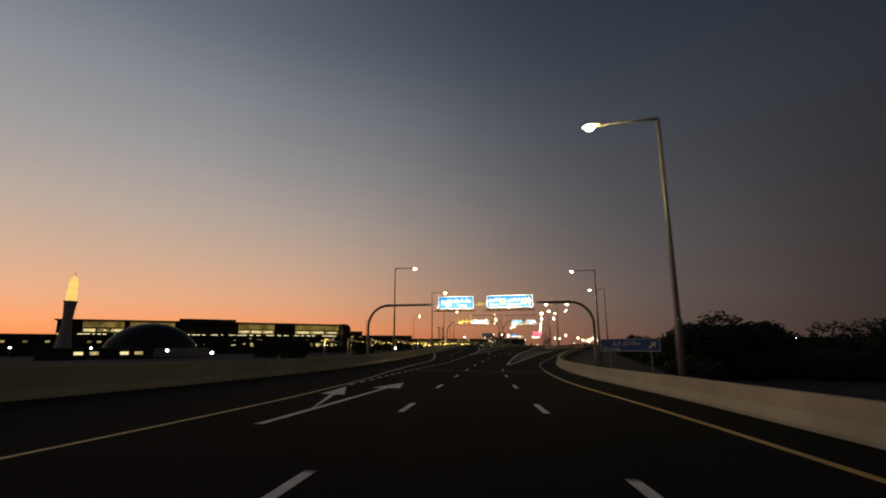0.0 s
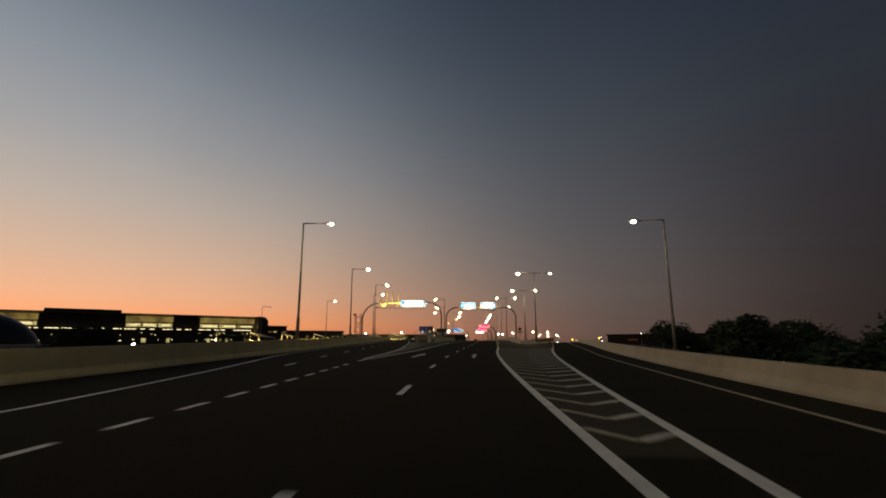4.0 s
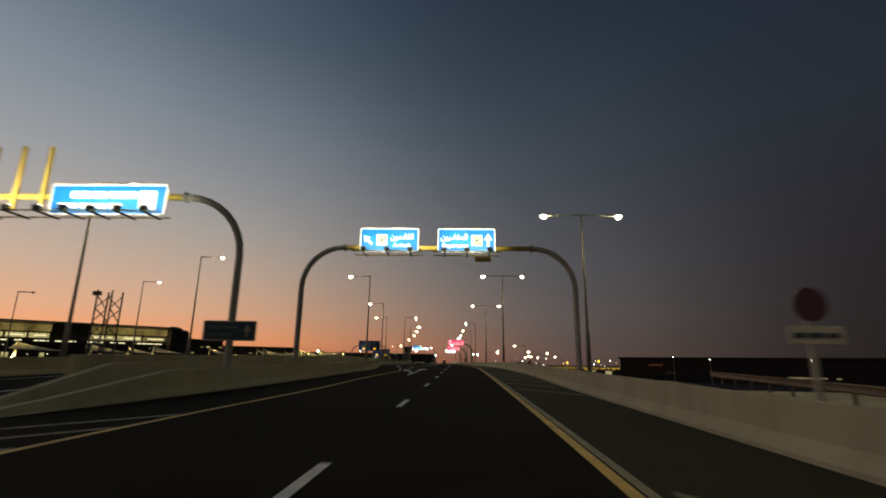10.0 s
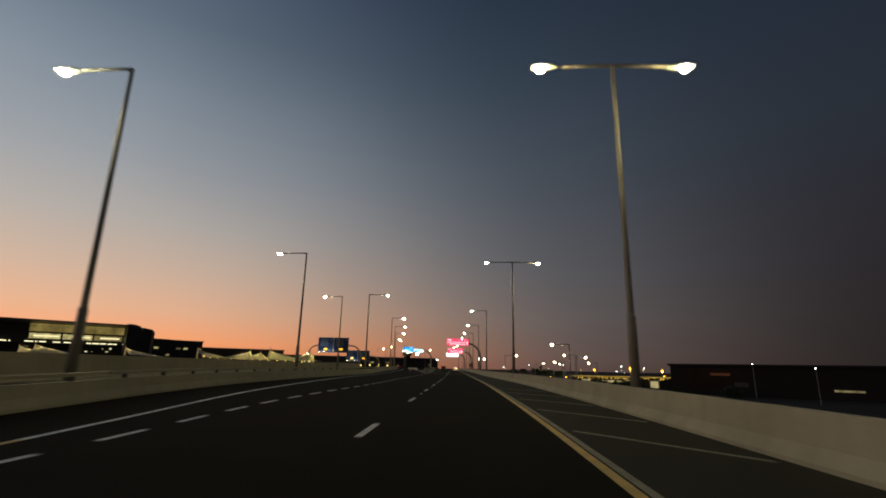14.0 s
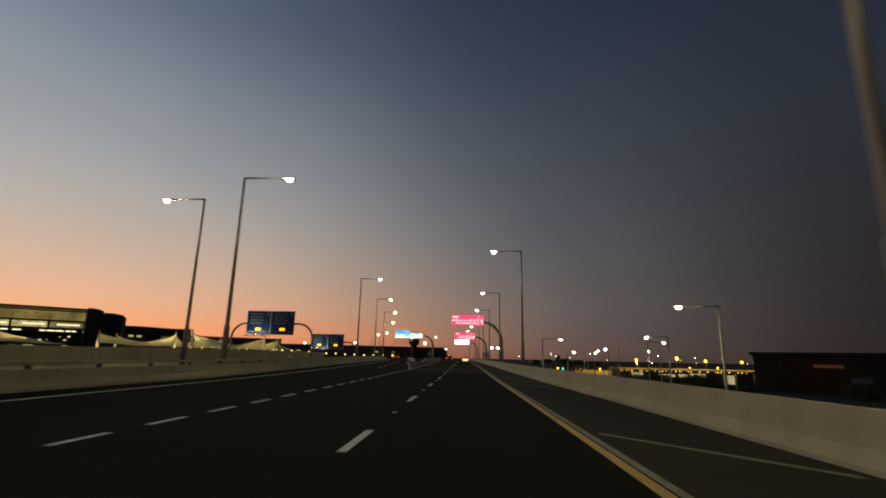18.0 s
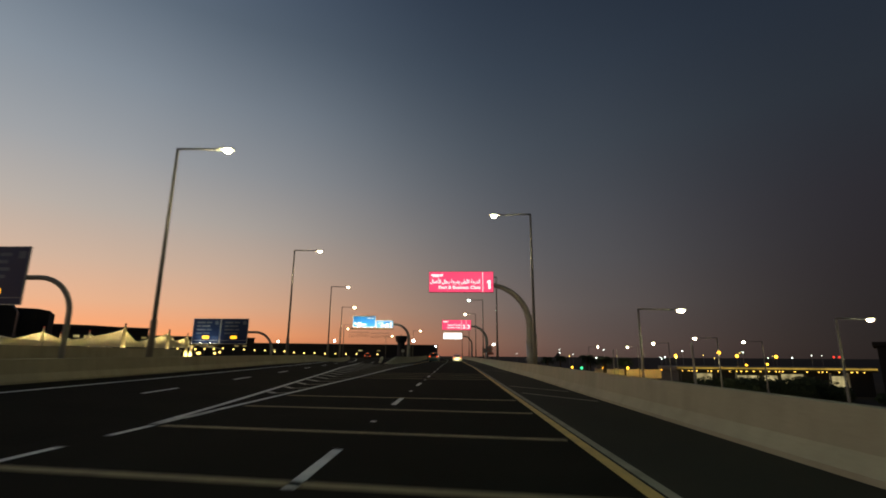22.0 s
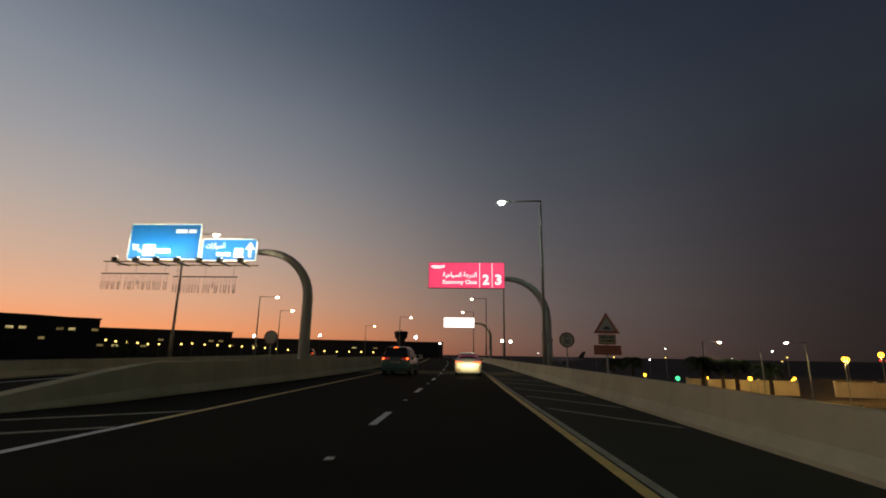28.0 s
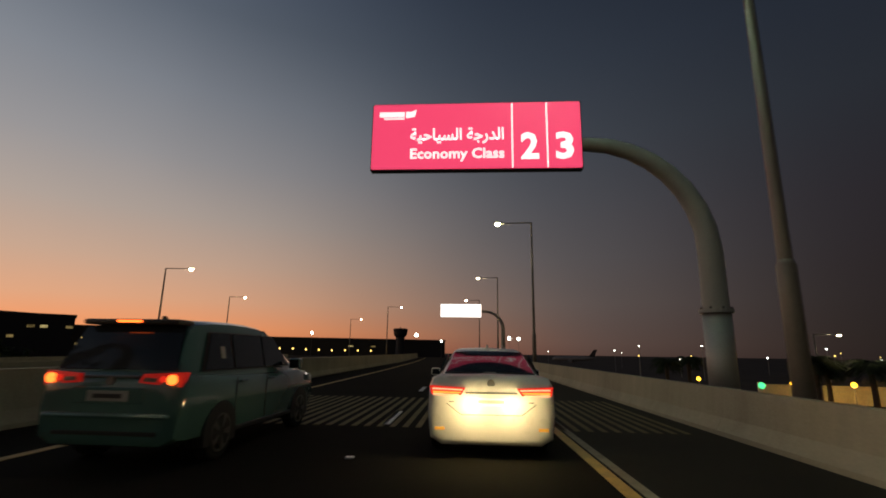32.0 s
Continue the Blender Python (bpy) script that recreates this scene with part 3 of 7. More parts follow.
arrow(-2.4, 9.1, 0.08, 14.0, 1.6, 3.5, 0.6)
arrow(-1.62, 73.2, 0.0, 5.6, 0.0, 2.2, 0.19)
arrow(-5.25, 73.8, -0.037, 5.5, 0.0, 2.4, 0.28)
arrow(-3.93, 172.4, 0.0, 18.8, 0.0, 4.4, 0.55)


def road_mark(name, pts):
    bm = bmesh.new()
    loft(bm, [[(x, y, z) for x, y in pts] for z in (-0.002, 0.0055)])
    bmesh.ops.recalc_face_normals(bm, faces=bm.faces[:])
    part(name, bm, WHITE_PAINT, road)


# left head and shaft of the forked arrow
road_mark("lane_arrow", [(-5.28, 163.0), (-4.5, 163.9), (-5.72, 167.6)])
road_mark("lane_arrow", [(-4.98, 163.35), (-4.55, 160.6), (-4.0, 157.0), (-3.84, 157.0), (-4.38, 160.6), (-4.8, 163.55)])
STUD = mat("road_stud", (0.7, 0.7, 0.66), 0.3)
stud_me = bpy.data.meshes.new("road_stud")
bm = bevelled(boxed(-0.06, 0.06, -0.05, 0.05, 0.0, 0.018), 0.008, 1)
bm.to_mesh(stud_me)
bm.free()
for k in range(22, 42):
    y = float(np.interp(k, *zip(*ANCHORS))) + 3.0
    ob = piece("road_stud", stud_me, STUD, road)
    ob.location = (LANE(y) + 0.02, y, 0.0)

# raised table beyond the rumble ramp is part of the road; sand beside the slip road
bm = bmesh.new()
rings = []
for y in np.linspace(107, 150, 24):
    a = RIGHT_LINE(y) + 3.4 if y < 113 else MAIN_BARRIER_R(y) + 0.42
    b = min(GORE_R_OUT(y) - 0.3, 5.8 + 0.34 * (y - 107))
    rings.append([(a + (b - a) * s, y, -0.012 + (0.05 + 0.10 * noise.noise((a + (b - a) * s, y * 0.7, 0)) + 0.05 * math.sin(math.pi * s)) * min(1.0, 5 * s, 5 * (1 - s), (y - 106.9) * 0.5)) for s in np.linspace(0, 1, 9)])
loft(bm, rings, closed=False)
bmesh.ops.recalc_face_normals(bm, faces=bm.faces[:])
tagged(part("sand_verge", bm, SAND, smooth=True), "pale sandy verge with loose grit beside a slip road", "verge", kind="structure")


# ---- concrete barriers
def barrier(name, mid, y0, y1, label, high=0.8, flip=1, nose=0.0, nose_end=0.0, seg=12.0, thick=0.42, fall=None):
    """A run of cast segments; the traffic face lies on the course, flip -1 turns its back to the right."""
    root = thing(name, label, "barrier", "road barriers", "structure")
    prof = [(0, 0), (0.0, 0.08), (0.14, 0.30), (0.19, 1.0), (thick, 1.0), (thick + 0.05, 0.0)]
    y = y0
    while y < y1 - 0.5:
        e = min(y + seg, y1)
        bm = bmesh.new()
        rings = []
        for v in np.linspace(y + 0.004, e - 0.004, 7):
            h = high
            if nose and v < y0 + nose:
                h = high * max(0.06, (v - y0) / nose)
            if nose_end and v > y1 - nose_end:
                h = high * max(0.06, (y1 - v) / nose_end)
            x = mid(v)
            f = fall(v) if fall else 0.0
            ring = [(x + flip * o, v, f + (z if z > 0.31 else min(z, 0.9)) * h if z >= 0.31 else f + z * min(1, h / high)) for o, z in prof]
            rings.append(ring)
        loft(bm, rings)
        bmesh.ops.recalc_face_normals(bm, faces=bm.faces[:])
        part("barrier_segment", bm, CONCRETE, root)
        y = e
    return root


barrier("barrier", RIGHT_BARRIER, -40, 238, "pale cast concrete road barrier along the slip road", 0.66, fall=SLIP_FALL)
barrier("barrier", MAIN_BARRIER_R, 112, 460, "pale cast concrete road barrier with a sloped end", 0.82, 1, nose=5.0)
barrier("barrier", LEFT_BARRIER, -40, 300, "dull cast concrete barrier along the outer carriageway", 1.0, -1)
barrier("barrier", MAIN_BARRIER_L, 127, 161, "cast concrete barrier starting in a sloped nose", 0.82, -1, nose=6.0)
barrier("barrier", MAIN_BARRIER_L, 161, 250, "low concrete barrier carrying a pale rail on posts", 0.62, -1)
barrier("barrier", MAIN_BARRIER_L, 250, 440, "pale cast concrete barrier along the branching road", 0.76, -1)
barrier("barrier", lambda y: MAIN_BARRIER_L(y) - 5.0 - 0.03 * (y - 135), 135, 300, "dull concrete barrier of the road behind", 1.25, -1)
barrier("barrier", lambda y: MAIN_BARRIER_L(127) - 1.0 - 0.14 * (y - 127), 127, 172, "cast concrete barrier of a splitting ramp", 1.0, 1, nose=6.0)
barrier("barrier", MAIN_BARRIER_L2, 326, 460, "cast concrete barrier starting in a sloped nose", 1.0, -1, nose=5.5, thick=0.6)
barrier("barrier", lambda y: MAIN_BARRIER_L2(326) - 1.6 - 0.16 * (y - 326), 338, 400, "cast concrete barrier of a branching road", 0.85, 1, nose=5.0)


def rail(name, mid, y0, y1, heights, label, material, post=2.0, r=0.05, z0=0.0, beam=False):
    """Rails on posts along a course."""
    root = thing(name, label, "guard rail")
    ys = np.arange(y0, y1 + 0.1, 2.0)
    for h in heights:
        bm = bmesh.new()
        if beam:
            prof = ((0, -0.15), (0.04, -0.11), (0.0, -0.04), (0.0, 0.04), (0.04, 0.11), (0, 0.15), (-0.01, 0.15), (-0.01, 0.04), (-0.01, -0.04), (-0.01, -0.15))
            loft(bm, [[(mid(y) - a, y, h + b) for a, b in prof] for y in ys])
        else:
            tube(bm, [(mid(y), y, h) for y in ys], r, 8)
        bmesh.ops.recalc_face_normals(bm, faces=bm.faces[:])
        part("rail", bm, material, root, smooth=not beam)
    me = to_mesh("rail_post", bevelled(boxed(-0.04, 0.04, -0.05, 0.05, z0, max(heights) + 0.08), 0.008, 1))
    for y in np.arange(y0 + 0.4, y1, post):
        o = piece("rail_post", me, material, root)
        o.location = (mid(y) + (0.1 if beam else 0), y, 0)
    return root


def to_mesh(name, bm):
    me = bpy.data.meshes.new(name)
    bmesh.ops.recalc_face_normals(bm, faces=bm.faces[:])
    bm.to_mesh(me)
    bm.free()
    return me


bars_root = thing("parapet_rail", "pale rail beam on short posts over a low barrier", "guard rail")
for y0 in np.arange(161, 249, 11.0):
    bm = bmesh.new()
    loft(bm, [[(MAIN_BARRIER_L(y) - o, y, z) for o, z in ((0.17, 0.755), (0.17, 0.84), (0.19, 0.86), (0.30, 0.86), (0.30, 0.755))] for y in np.linspace(y0 + 0.02, y0 + 10.98, 8)])
    bmesh.ops.recalc_face_normals(bm, faces=bm.faces[:])
    part("rail_beam", bm, CONCRETE, bars_root)
part("end_post", bevelled(boxed(MAIN_BARRIER_L(248) - 0.42, MAIN_BARRIER_L(248) - 0.08, 247.6, 249.4, 0.6, 1.0), 0.03, 1), CONCRETE, bars_root)
post_me = to_mesh("short_post", boxed(-0.05, 0.05, -0.06, 0.06, 0.58, 0.77))
for y in np.arange(162, 249, 2.75):
    o = piece("short_post", post_me, DARK_STEEL, bars_root)
    o.location = (MAIN_BARRIER_L(y) - 0.25, y, 0)
rail("guard_rail", lambda y: 6.2 + 0.2 * (y - 104.5), 105, 147, (0.55,), "rusty steel crash rail on posts in the sand", mat("weathered_rail", (0.16, 0.12, 0.09), 0.7, 0.3), 2.0, beam=True)


# ---------------------------------------------------------------- street lamps
def lamp_meshes():
    pole = bmesh.new()
    tube(pole, [(0, 0, -0.6), (0, 0, 3.2), (0, 0, 12.0)], [0.12, 0.115, 0.07], 14)
    sleeve = bmesh.new()
    tube(sleeve, [(0, 0, -0.6), (0, 0, 2.9), (0, 0, 3.0)], [0.165, 0.155, 0.12], 14)
    base = bevelled(boxed(-0.25, 0.25, -0.25, 0.25, -0.05, 0.04), 0.01, 1)
    arm = bmesh.new()
    tube(arm, [(0.04, 0, 12.0), (-0.3, 0, 12.03), (-2.2, 0, 11.98)], [0.075, 0.06, 0.05], 10)
    head = bmesh.new()
    rings = []
    for x, w, h in ((-2.1, 0.07, 0.06), (-2.3, 0.15, 0.10), (-2.7, 0.19, 0.11), (-3.05, 0.17, 0.08), (-3.12, 0.10, 0.05)):
        rings.append([(x, -w, 11.95), (x, w, 11.95), (x, w * 0.9, 11.95 + h * 0.7), (x, w * 0.4, 11.95 + h), (x, -w * 0.4, 11.95 + h), (x, -w * 0.9, 11.95 + h * 0.7)])
    loft(head, rings)
    lens = bmesh.new()
    rings = []
    for d, q in ((0.0, 1.0), (0.08, 0.97), (0.17, 0.83), (0.24, 0.58), (0.27, 0.25)):
        rings.append([(-2.76 + 0.19 * q * math.cos(a), 0.14 * q * math.sin(a), 11.948 - d * 0.62) for a in np.linspace(0, 2 * math.pi, 17)[:-1]])
    loft(lens, rings)
    return {k: m for k, m in (("pole", pole), ("sleeve", sleeve), ("base_plate", base), ("arm", arm), ("lamp_head", head), ("lens", lens))}


LM = {k: to_mesh(k, m) for k, m in lamp_meshes().items()}
LAMP_MATS = {"pole": POLE_PAINT, "sleeve": POLE_PAINT, "base_plate": POLE_PAINT, "arm": POLE_PAINT, "lamp_head": GREY_STEEL, "lens": LAMP_GLOW}
LM["cool_lens"], LM["dark_lens"] = LM["lens"].copy(), LM["lens"].copy()
LAMP_MATS["cool_lens"], LAMP_MATS["dark_lens"] = LAMP_COOL, GALV
for k, me in LM.items():
    me.materials.append(LAMP_MATS[k])
    if k in ("pole", "sleeve", "arm"):
        for p in me.polygons:
            p.use_smooth = True


def street_lamp(x, y, arms=(0,), z=0.0, label="", group="lamps along the road", k=1.0, footing=False, lens="lens"):
    root = thing("street_lamp", label or ("tall grey steel street lamp, lit, with twin arms" if len(arms) > 1 else "tall grey steel street lamp, lit, with one arm"), "street lamp", group,
                 at=Matrix.Translation((x, y, z)) @ Matrix.Diagonal((1, 1, k, 1)))
    for n in ("pole", "sleeve", "base_plate"):
        piece(n, LM[n], None, root)
    for a in arms:
        arm = piece("arm", LM["arm"], None, root)
        head = piece("lamp_head", LM["lamp_head"], None, root)
        for o in (arm, head):
            o.rotation_euler = (0, 0, radians(a))
        piece("lens", LM[lens], None, head, {"lens": "glowing white lamp lens", "cool_lens": "glowing blue-white lamp lens", "dark_lens": "unlit grey lamp lens"}[lens])
    if footing:
        part("footing", bevelled(boxed(-0.4, 0.4, -0.4, 0.4, -6.5, -0.04), 0.03, 1), CONCRETE, root)
    return root


# arm at 0 degrees points to -x
for x, y, h in ((9.55, 6.0, 11.1), (10.9, 47.4, 10.96), (16.2, 83.3, 12.0)):
    street_lamp(x, y, (0,), k=h / 12)
for x, y, h in ((-14.9, 46.4, 11.93), (-18.0, 81.1, 11.9), (-22.8, 115.7, 12.3), (-26.3, 148.9, 13.1)):
    street_lamp(x, y, (180,), k=h / 12)
for x, y, h in ((7.85, 119.9, 11.73), (8.8, 151.5, 11.4), (6.1, 183.9, 12.7), (5.85, 217.9, 12.42)):
    street_lamp(x, y, (0, 180), k=h / 12, footing=x > 8.5)
for x, y, h in ((5.25, 258.6, 11.9), (4.9, 290.1, 11.85), (4.32, 319.9, 11.86), (3.72, 350.8, 12.22), (3.05, 380.6, 11.94), (1.65, 409.9, 11.9), (-0.6, 440, 11.9)):
    street_lamp(x, y, (0,), k=h / 12, lens="cool_lens" if y in (258.6, 319.9, 350.8) else "lens")
for x, y, h in ((-12.65, 183.6, 12.41), (-15.2, 213.5, 12.1), (-18.6, 242.4, 11.9)):
    street_lamp(x, y, (0,), k=h / 12)
for x, y, h in ((-13.3, 237.5, 11.55), (-15.65, 278.5, 12.15), (-18.43, 304.6, 12.3), (-21.8, 331.6, 12.17), (-26.4, 357.1, 11.33), (-33.8, 389.2, 9.5), (-43, 420, 10.0), (-34.5, 468, 9.6), (-19.5, 440, 10.4)):
    street_lamp(x, y, (180,), k=h / 12)


street_lamp(-77.6, 198.5, (180,), -6.0, "tall grey steel street lamp, unlit, with one arm", "lamps behind the branching road", 17.7 / 12, lens="dark_lens")


# ---------------------------------------------------------------- overhead signs
def arc(cx, cz, r, a0, a1, y, n=9):
    return [(cx + r * math.cos(radians(a)), y, cz + r * math.sin(radians(a))) for a in np.linspace(a0, a1, n)]


def rounded(x0, x1, z0, z1, r, n=4):
    pts = []
    for cx, cz, a in ((x1 - r, z1 - r, 0), (x0 + r, z1 - r, 90), (x0 + r, z0 + r, 180), (x1 - r, z0 + r, 270)):
        pts += [(cx + r * math.cos(radians(a + 90 * k / n)), cz + r * math.sin(radians(a + 90 * k / n))) for k in range(n + 1)]
    return pts


def sign_board(parent, x0, x1, z0, z1, y, face, edge=SIGN_WHITE, rim=0.07, r=0.12):
    """A board with a pale rim, facing -y."""
    board = part("sign_board", flat_shape(bmesh.new(), rounded(x0, x1, z0, z1, r), y, y + 0.06), GREY_STEEL, parent)
    part("sign_border", flat_shape(bmesh.new(), rounded(x0, x1, z0, z1, r), y - 0.006, y - 0.001), edge, board)
    part("sign_face", flat_shape(bmesh.new(), rounded(x0 + rim, x1 - rim, z0 + rim, z1 - rim, max(0.02, r - rim * 0.6)), y - 0.012, y - 0.007), face, board)
    return board


def bars(parent, x0, x1, z, h, y, material, words, name="text_bar"):
    """Unreadable writing: plain bars of its size."""
    total = sum(words) + 0.4 * (len(words) - 1)
    x = x0
    for w in words:
        d = (x1 - x0) * w / total
        part(name, bevelled(boxed(x, x + d, y - 0.018, y - 0.013, z, z + h), 0.002, 1), material, parent)
        x += d + (x1 - x0) * 0.4 / total


def up_arrow(parent, cx, z0, z1, y, material, tilt=0.0):
    h = z1 - z0
    pts = [(-0.09 * h, 0), (0.09 * h, 0), (0.09 * h, 0.5 * h), (0.32 * h, 0.5 * h), (0, h), (-0.32 * h, 0.5 * h), (-0.09 * h, 0.5 * h)]
    c, s = math.cos(radians(tilt)), math.sin(radians(tilt))
    cz = z0 + h / 2
    pts = [(cx + px * c - (pz - h / 2) * s, cz + px * s + (pz - h / 2) * c) for px, pz in pts]
    part("arrow_mark", flat_shape(bmesh.new(), pts, y - 0.018, y - 0.013), material, parent)


def plane_mark(parent, cx, cz, h, y, tilt=0):
    """A yellow square with a dark aircraft on it."""
    part("pictogram", flat_shape(bmesh.new(), rounded(cx - h / 2, cx + h / 2, cz - h / 2, cz + h / 2, 0.03), y - 0.018, y - 0.013), SIGN_YELLOW, parent)
    half = [(0.0, 0.42), (0.05, 0.34), (0.05, 0.12), (0.38, -0.1), (0.38, -0.18), (0.05, -0.05), (0.04, -0.3), (0.14, -0.38), (0.14, -0.43), (0, -0.38)]
    pts = half + [(-x, z) for x, z in half[-2:0:-1]]
    c, s = math.cos(radians(tilt)), math.sin(radians(tilt))
    pts = [(cx + h * (x * c - z * s), cz + h * (x * s + z * c)) for x, z in pts]
    part("aircraft_mark", flat_shape(bmesh.new(), pts, y - 0.024, y - 0.019), SIGN_DARK, parent)


SIGN_YELLOW = mat("yellow_sign_sheet", (0.80, 0.62, 0.22), 0.4, grain=0.08, scale=1)
FLOOD_ME = to_mesh("floodlight", bevelled(boxed(-0.14, 0.14, -0.1, 0.1, -0.1, 0.1), 0.025, 2))
LENS_ME = to_mesh("flood_lens", boxed(-0.11, 0.11, 0.02, 0.07, 0.101, 0.112))


def flood_rack(parent, x0, x1, y, z, step, power, long=1.1):
    """A pipe walkway under the boards with short arms and floodlights that shine back up at them."""
    bm = bmesh.new()
    for dy in (-long, -0.1):
        tube(bm, [(x0, y + dy, z), (x1, y + dy, z)], 0.035, 8)
    part("service_rail", bm, YELLOW_STEEL, parent)
    n = max(2, int(round((x1 - x0) / step)))
    arm_me = to_mesh("bracket_arm", bevelled(boxed(-0.035, 0.035, -long - 0.15, 0.12, -0.05, 0.03), 0.01, 1))
    for k in range(n):
        x = x0 + (x1 - x0) * (k + 0.5) / n
        o = piece("bracket_arm", arm_me, DARK_STEEL, parent)
        o.location = (x, y, z)
        f = piece("floodlight", FLOOD_ME, DARK_STEEL, parent, "black sign floodlight")
        f.location = (x, y - long + 0.05, z + 0.14)
        piece("flood_lens", LENS_ME, FLOOD, f, "warm lit lens")
    la = bpy.data.lights.new("sign_flood", "AREA")
    la.shape, la.size, la.size_y, la.energy, la.color = "RECTANGLE", (x1 - x0) * 0.9, 0.12, power * (x1 - x0), (1.0, 0.9, 0.66)
    la.spread = radians(130)
    lo = new("sign_flood", la)
    lo.matrix_world = look(((x0 + x1) / 2, y - long + 0.02, z + 0.3), ((x0 + x1) / 2, y + 0.05, z + 1.45))
    lo.parent = parent


def gantry(name, label, y, xa, xb, zb, r, beam_mat, bend=2.4, foot=0.0, wide=0.0):
    """A portal of one round pipe bent at both shoulders."""
    root = thing(name, label, "sign gantry", "overhead sign gantries")
    for x, sgn, bend in ((xa, 1, bend + wide), (xb, -1, bend)):
        bm = bmesh.new()
        zf = foot if sgn > 0 else 0.0
        pts = [(x, y, zf), (x, y, zf + 0.6), (x, y, zb - bend)] + (arc(x + bend, zb - bend, bend, 180, 90, y)[1:] if sgn > 0 else arc(x - bend, zb - bend, bend, 0, 90, y)[1:])
        tube(bm, pts, r, 16)
        leg = part("leg", bm, GREY_STEEL, root, smooth=True)
        part("base_plate", bevelled(boxed(x - 0.4, x + 0.4, y - 0.4, y + 0.4, -0.1, 0.05), 0.02, 1) if not zf else bevelled(boxed(x - 0.2, x + 0.2, y - 0.4, y + 0.4, zf - 0.02, zf + 0.05), 0.02, 1), GREY_STEEL, leg)
        fl = bmesh.new()
        sx = x + sgn * (bend + 0.06)
        tube(fl, [(sx - 0.05, y, zb), (sx + 0.05, y, zb)], r * 1.5, 16)
        part("flange", fl, GREY_STEEL, leg)
    bm = bmesh.new()
    tube(bm, [(xa + bend + wide, y, zb), (xb - bend, y, zb)], r * 0.95, 16)
    part("beam", bm, beam_mat, root, smooth=True)
    return root


# first gantry
g1 = gantry("sign_gantry", "grey bent-pipe gantry with two lit blue signs", 41.1, -16.5, 9.8, 6.6, 0.15, GREY_STEEL, 2.5)
Y1 = 40.85
b = sign_board(g1, -7.72, -3.5, 6.0, 7.5, Y1, SIGN_BLUE)
up_arrow(b, -7.1, 6.35, 7.15, Y1, SIGN_WHITE, 45)
part("pictogram", flat_shape(bmesh.new(), rounded(-6.75, -6.15, 6.4, 7.05, 0.06), Y1 - 0.018, Y1 - 0.013), SIGN_WHITE, b)
lettering("P", 0.62, -6.45, Y1 - 0.02, 6.5, SIGN_BLUE, b, "CENTER")
lettering(arabic("موقف السيارات"), 0.5, -4.9, Y1 - 0.014, 6.82, SIGN_WHITE, b, "CENTER", 2.1)
lettering("Parking", 0.36, -4.85, Y1 - 0.014, 6.3, SIGN_WHITE, b, "CENTER")
b = sign_board(g1, -1.98, 3.28, 6.05, 7.5, Y1, SIGN_BLUE)
lettering(arabic("القادمون"), 0.48, -1.15, Y1 - 0.014, 6.85, SIGN_WHITE, b, "CENTER", 1.2)
lettering("Arrivals", 0.32, -1.15, Y1 - 0.014, 6.35, SIGN_WHITE, b, "CENTER")
plane_mark(b, -0.12, 6.8, 0.62, Y1, 200)
lettering(arabic("المغادرون"), 0.48, 1.15, Y1 - 0.014, 6.85, SIGN_WHITE, b, "CENTER", 1.4)
lettering("Departures", 0.32, 1.15, Y1 - 0.014, 6.35, SIGN_WHITE, b, "CENTER")
plane_mark(b, 2.3, 6.8, 0.62, Y1, 45)
up_arrow(b, 2.9, 6.3, 7.25, Y1, SIGN_WHITE)
flood_rack(g1, -8.1, -3.3, Y1, 5.75, 1.2, FLOOD_W)
flood_rack(g1, -2.2, 3.5, Y1, 5.75, 1.1, FLOOD_W)
part("junction_box", bevelled(boxed(-2.95, -2.5, Y1 - 0.05, Y1 + 0.1, 6.35, 6.75), 0.03, 2), YELLOW_STEEL, g1)

STRIP_ME = bmesh.new()
tube(STRIP_ME, [(0, 0, 0), (0, 0, -0.48)], 0.007, 5)
box(STRIP_ME, -0.016, 0.016, -0.008, 0.008, -1.0, -0.48)
STRIP_ME = to_mesh("strip", STRIP_ME)


def clearance_curtain(x0, x1, y, z, up, seed, long=1.0):
    """A rail hung from the walkway of a sign, with a row of loose strips that warn tall vehicles."""
    root = thing("clearance_curtain", "row of thin dark strips hanging under an overhead sign", "height barrier", "height warning strips")
    bm = bmesh.new()
    tube(bm, [(x0, y, z), (x1, y, z)], 0.03, 8)
    part("rail", bm, DARK_STEEL, root)
    for q in (0.06, 0.5, 0.94):
        bm = bmesh.new()
        tube(bm, [(x0 + (x1 - x0) * q, y, z), (x0 + (x1 - x0) * q, y, z + up)], 0.008, 5)
        part("hanger", bm, DARK_STEEL, root)
    r = random.Random(seed)
    n = int((x1 - x0) / 0.148)
    for k in range(n):
        if r.random() < 0.06:
            continue
        o = piece("strip", STRIP_ME, DARK_STEEL, root)
        o.location = (x0 + (x1 - x0) * (k + 0.5) / n, y, z - 0.02)
        o.rotation_euler = (r.gauss(0, 0.02), r.gauss(0, 0.03), r.gauss(0, 0.5))
        o.scale = (1, 1, long * r.choice((1, 1, 1, 0.97, 0.7 if k in range(11, 17) else 1)))
    return root


clearance_curtain(-3.5, -0.08, Y1 - 1.1, 5.17, 0.58, 1)
clearance_curtain(0.2, 3.6, Y1 - 1.1, 5.13, 0.62, 2)

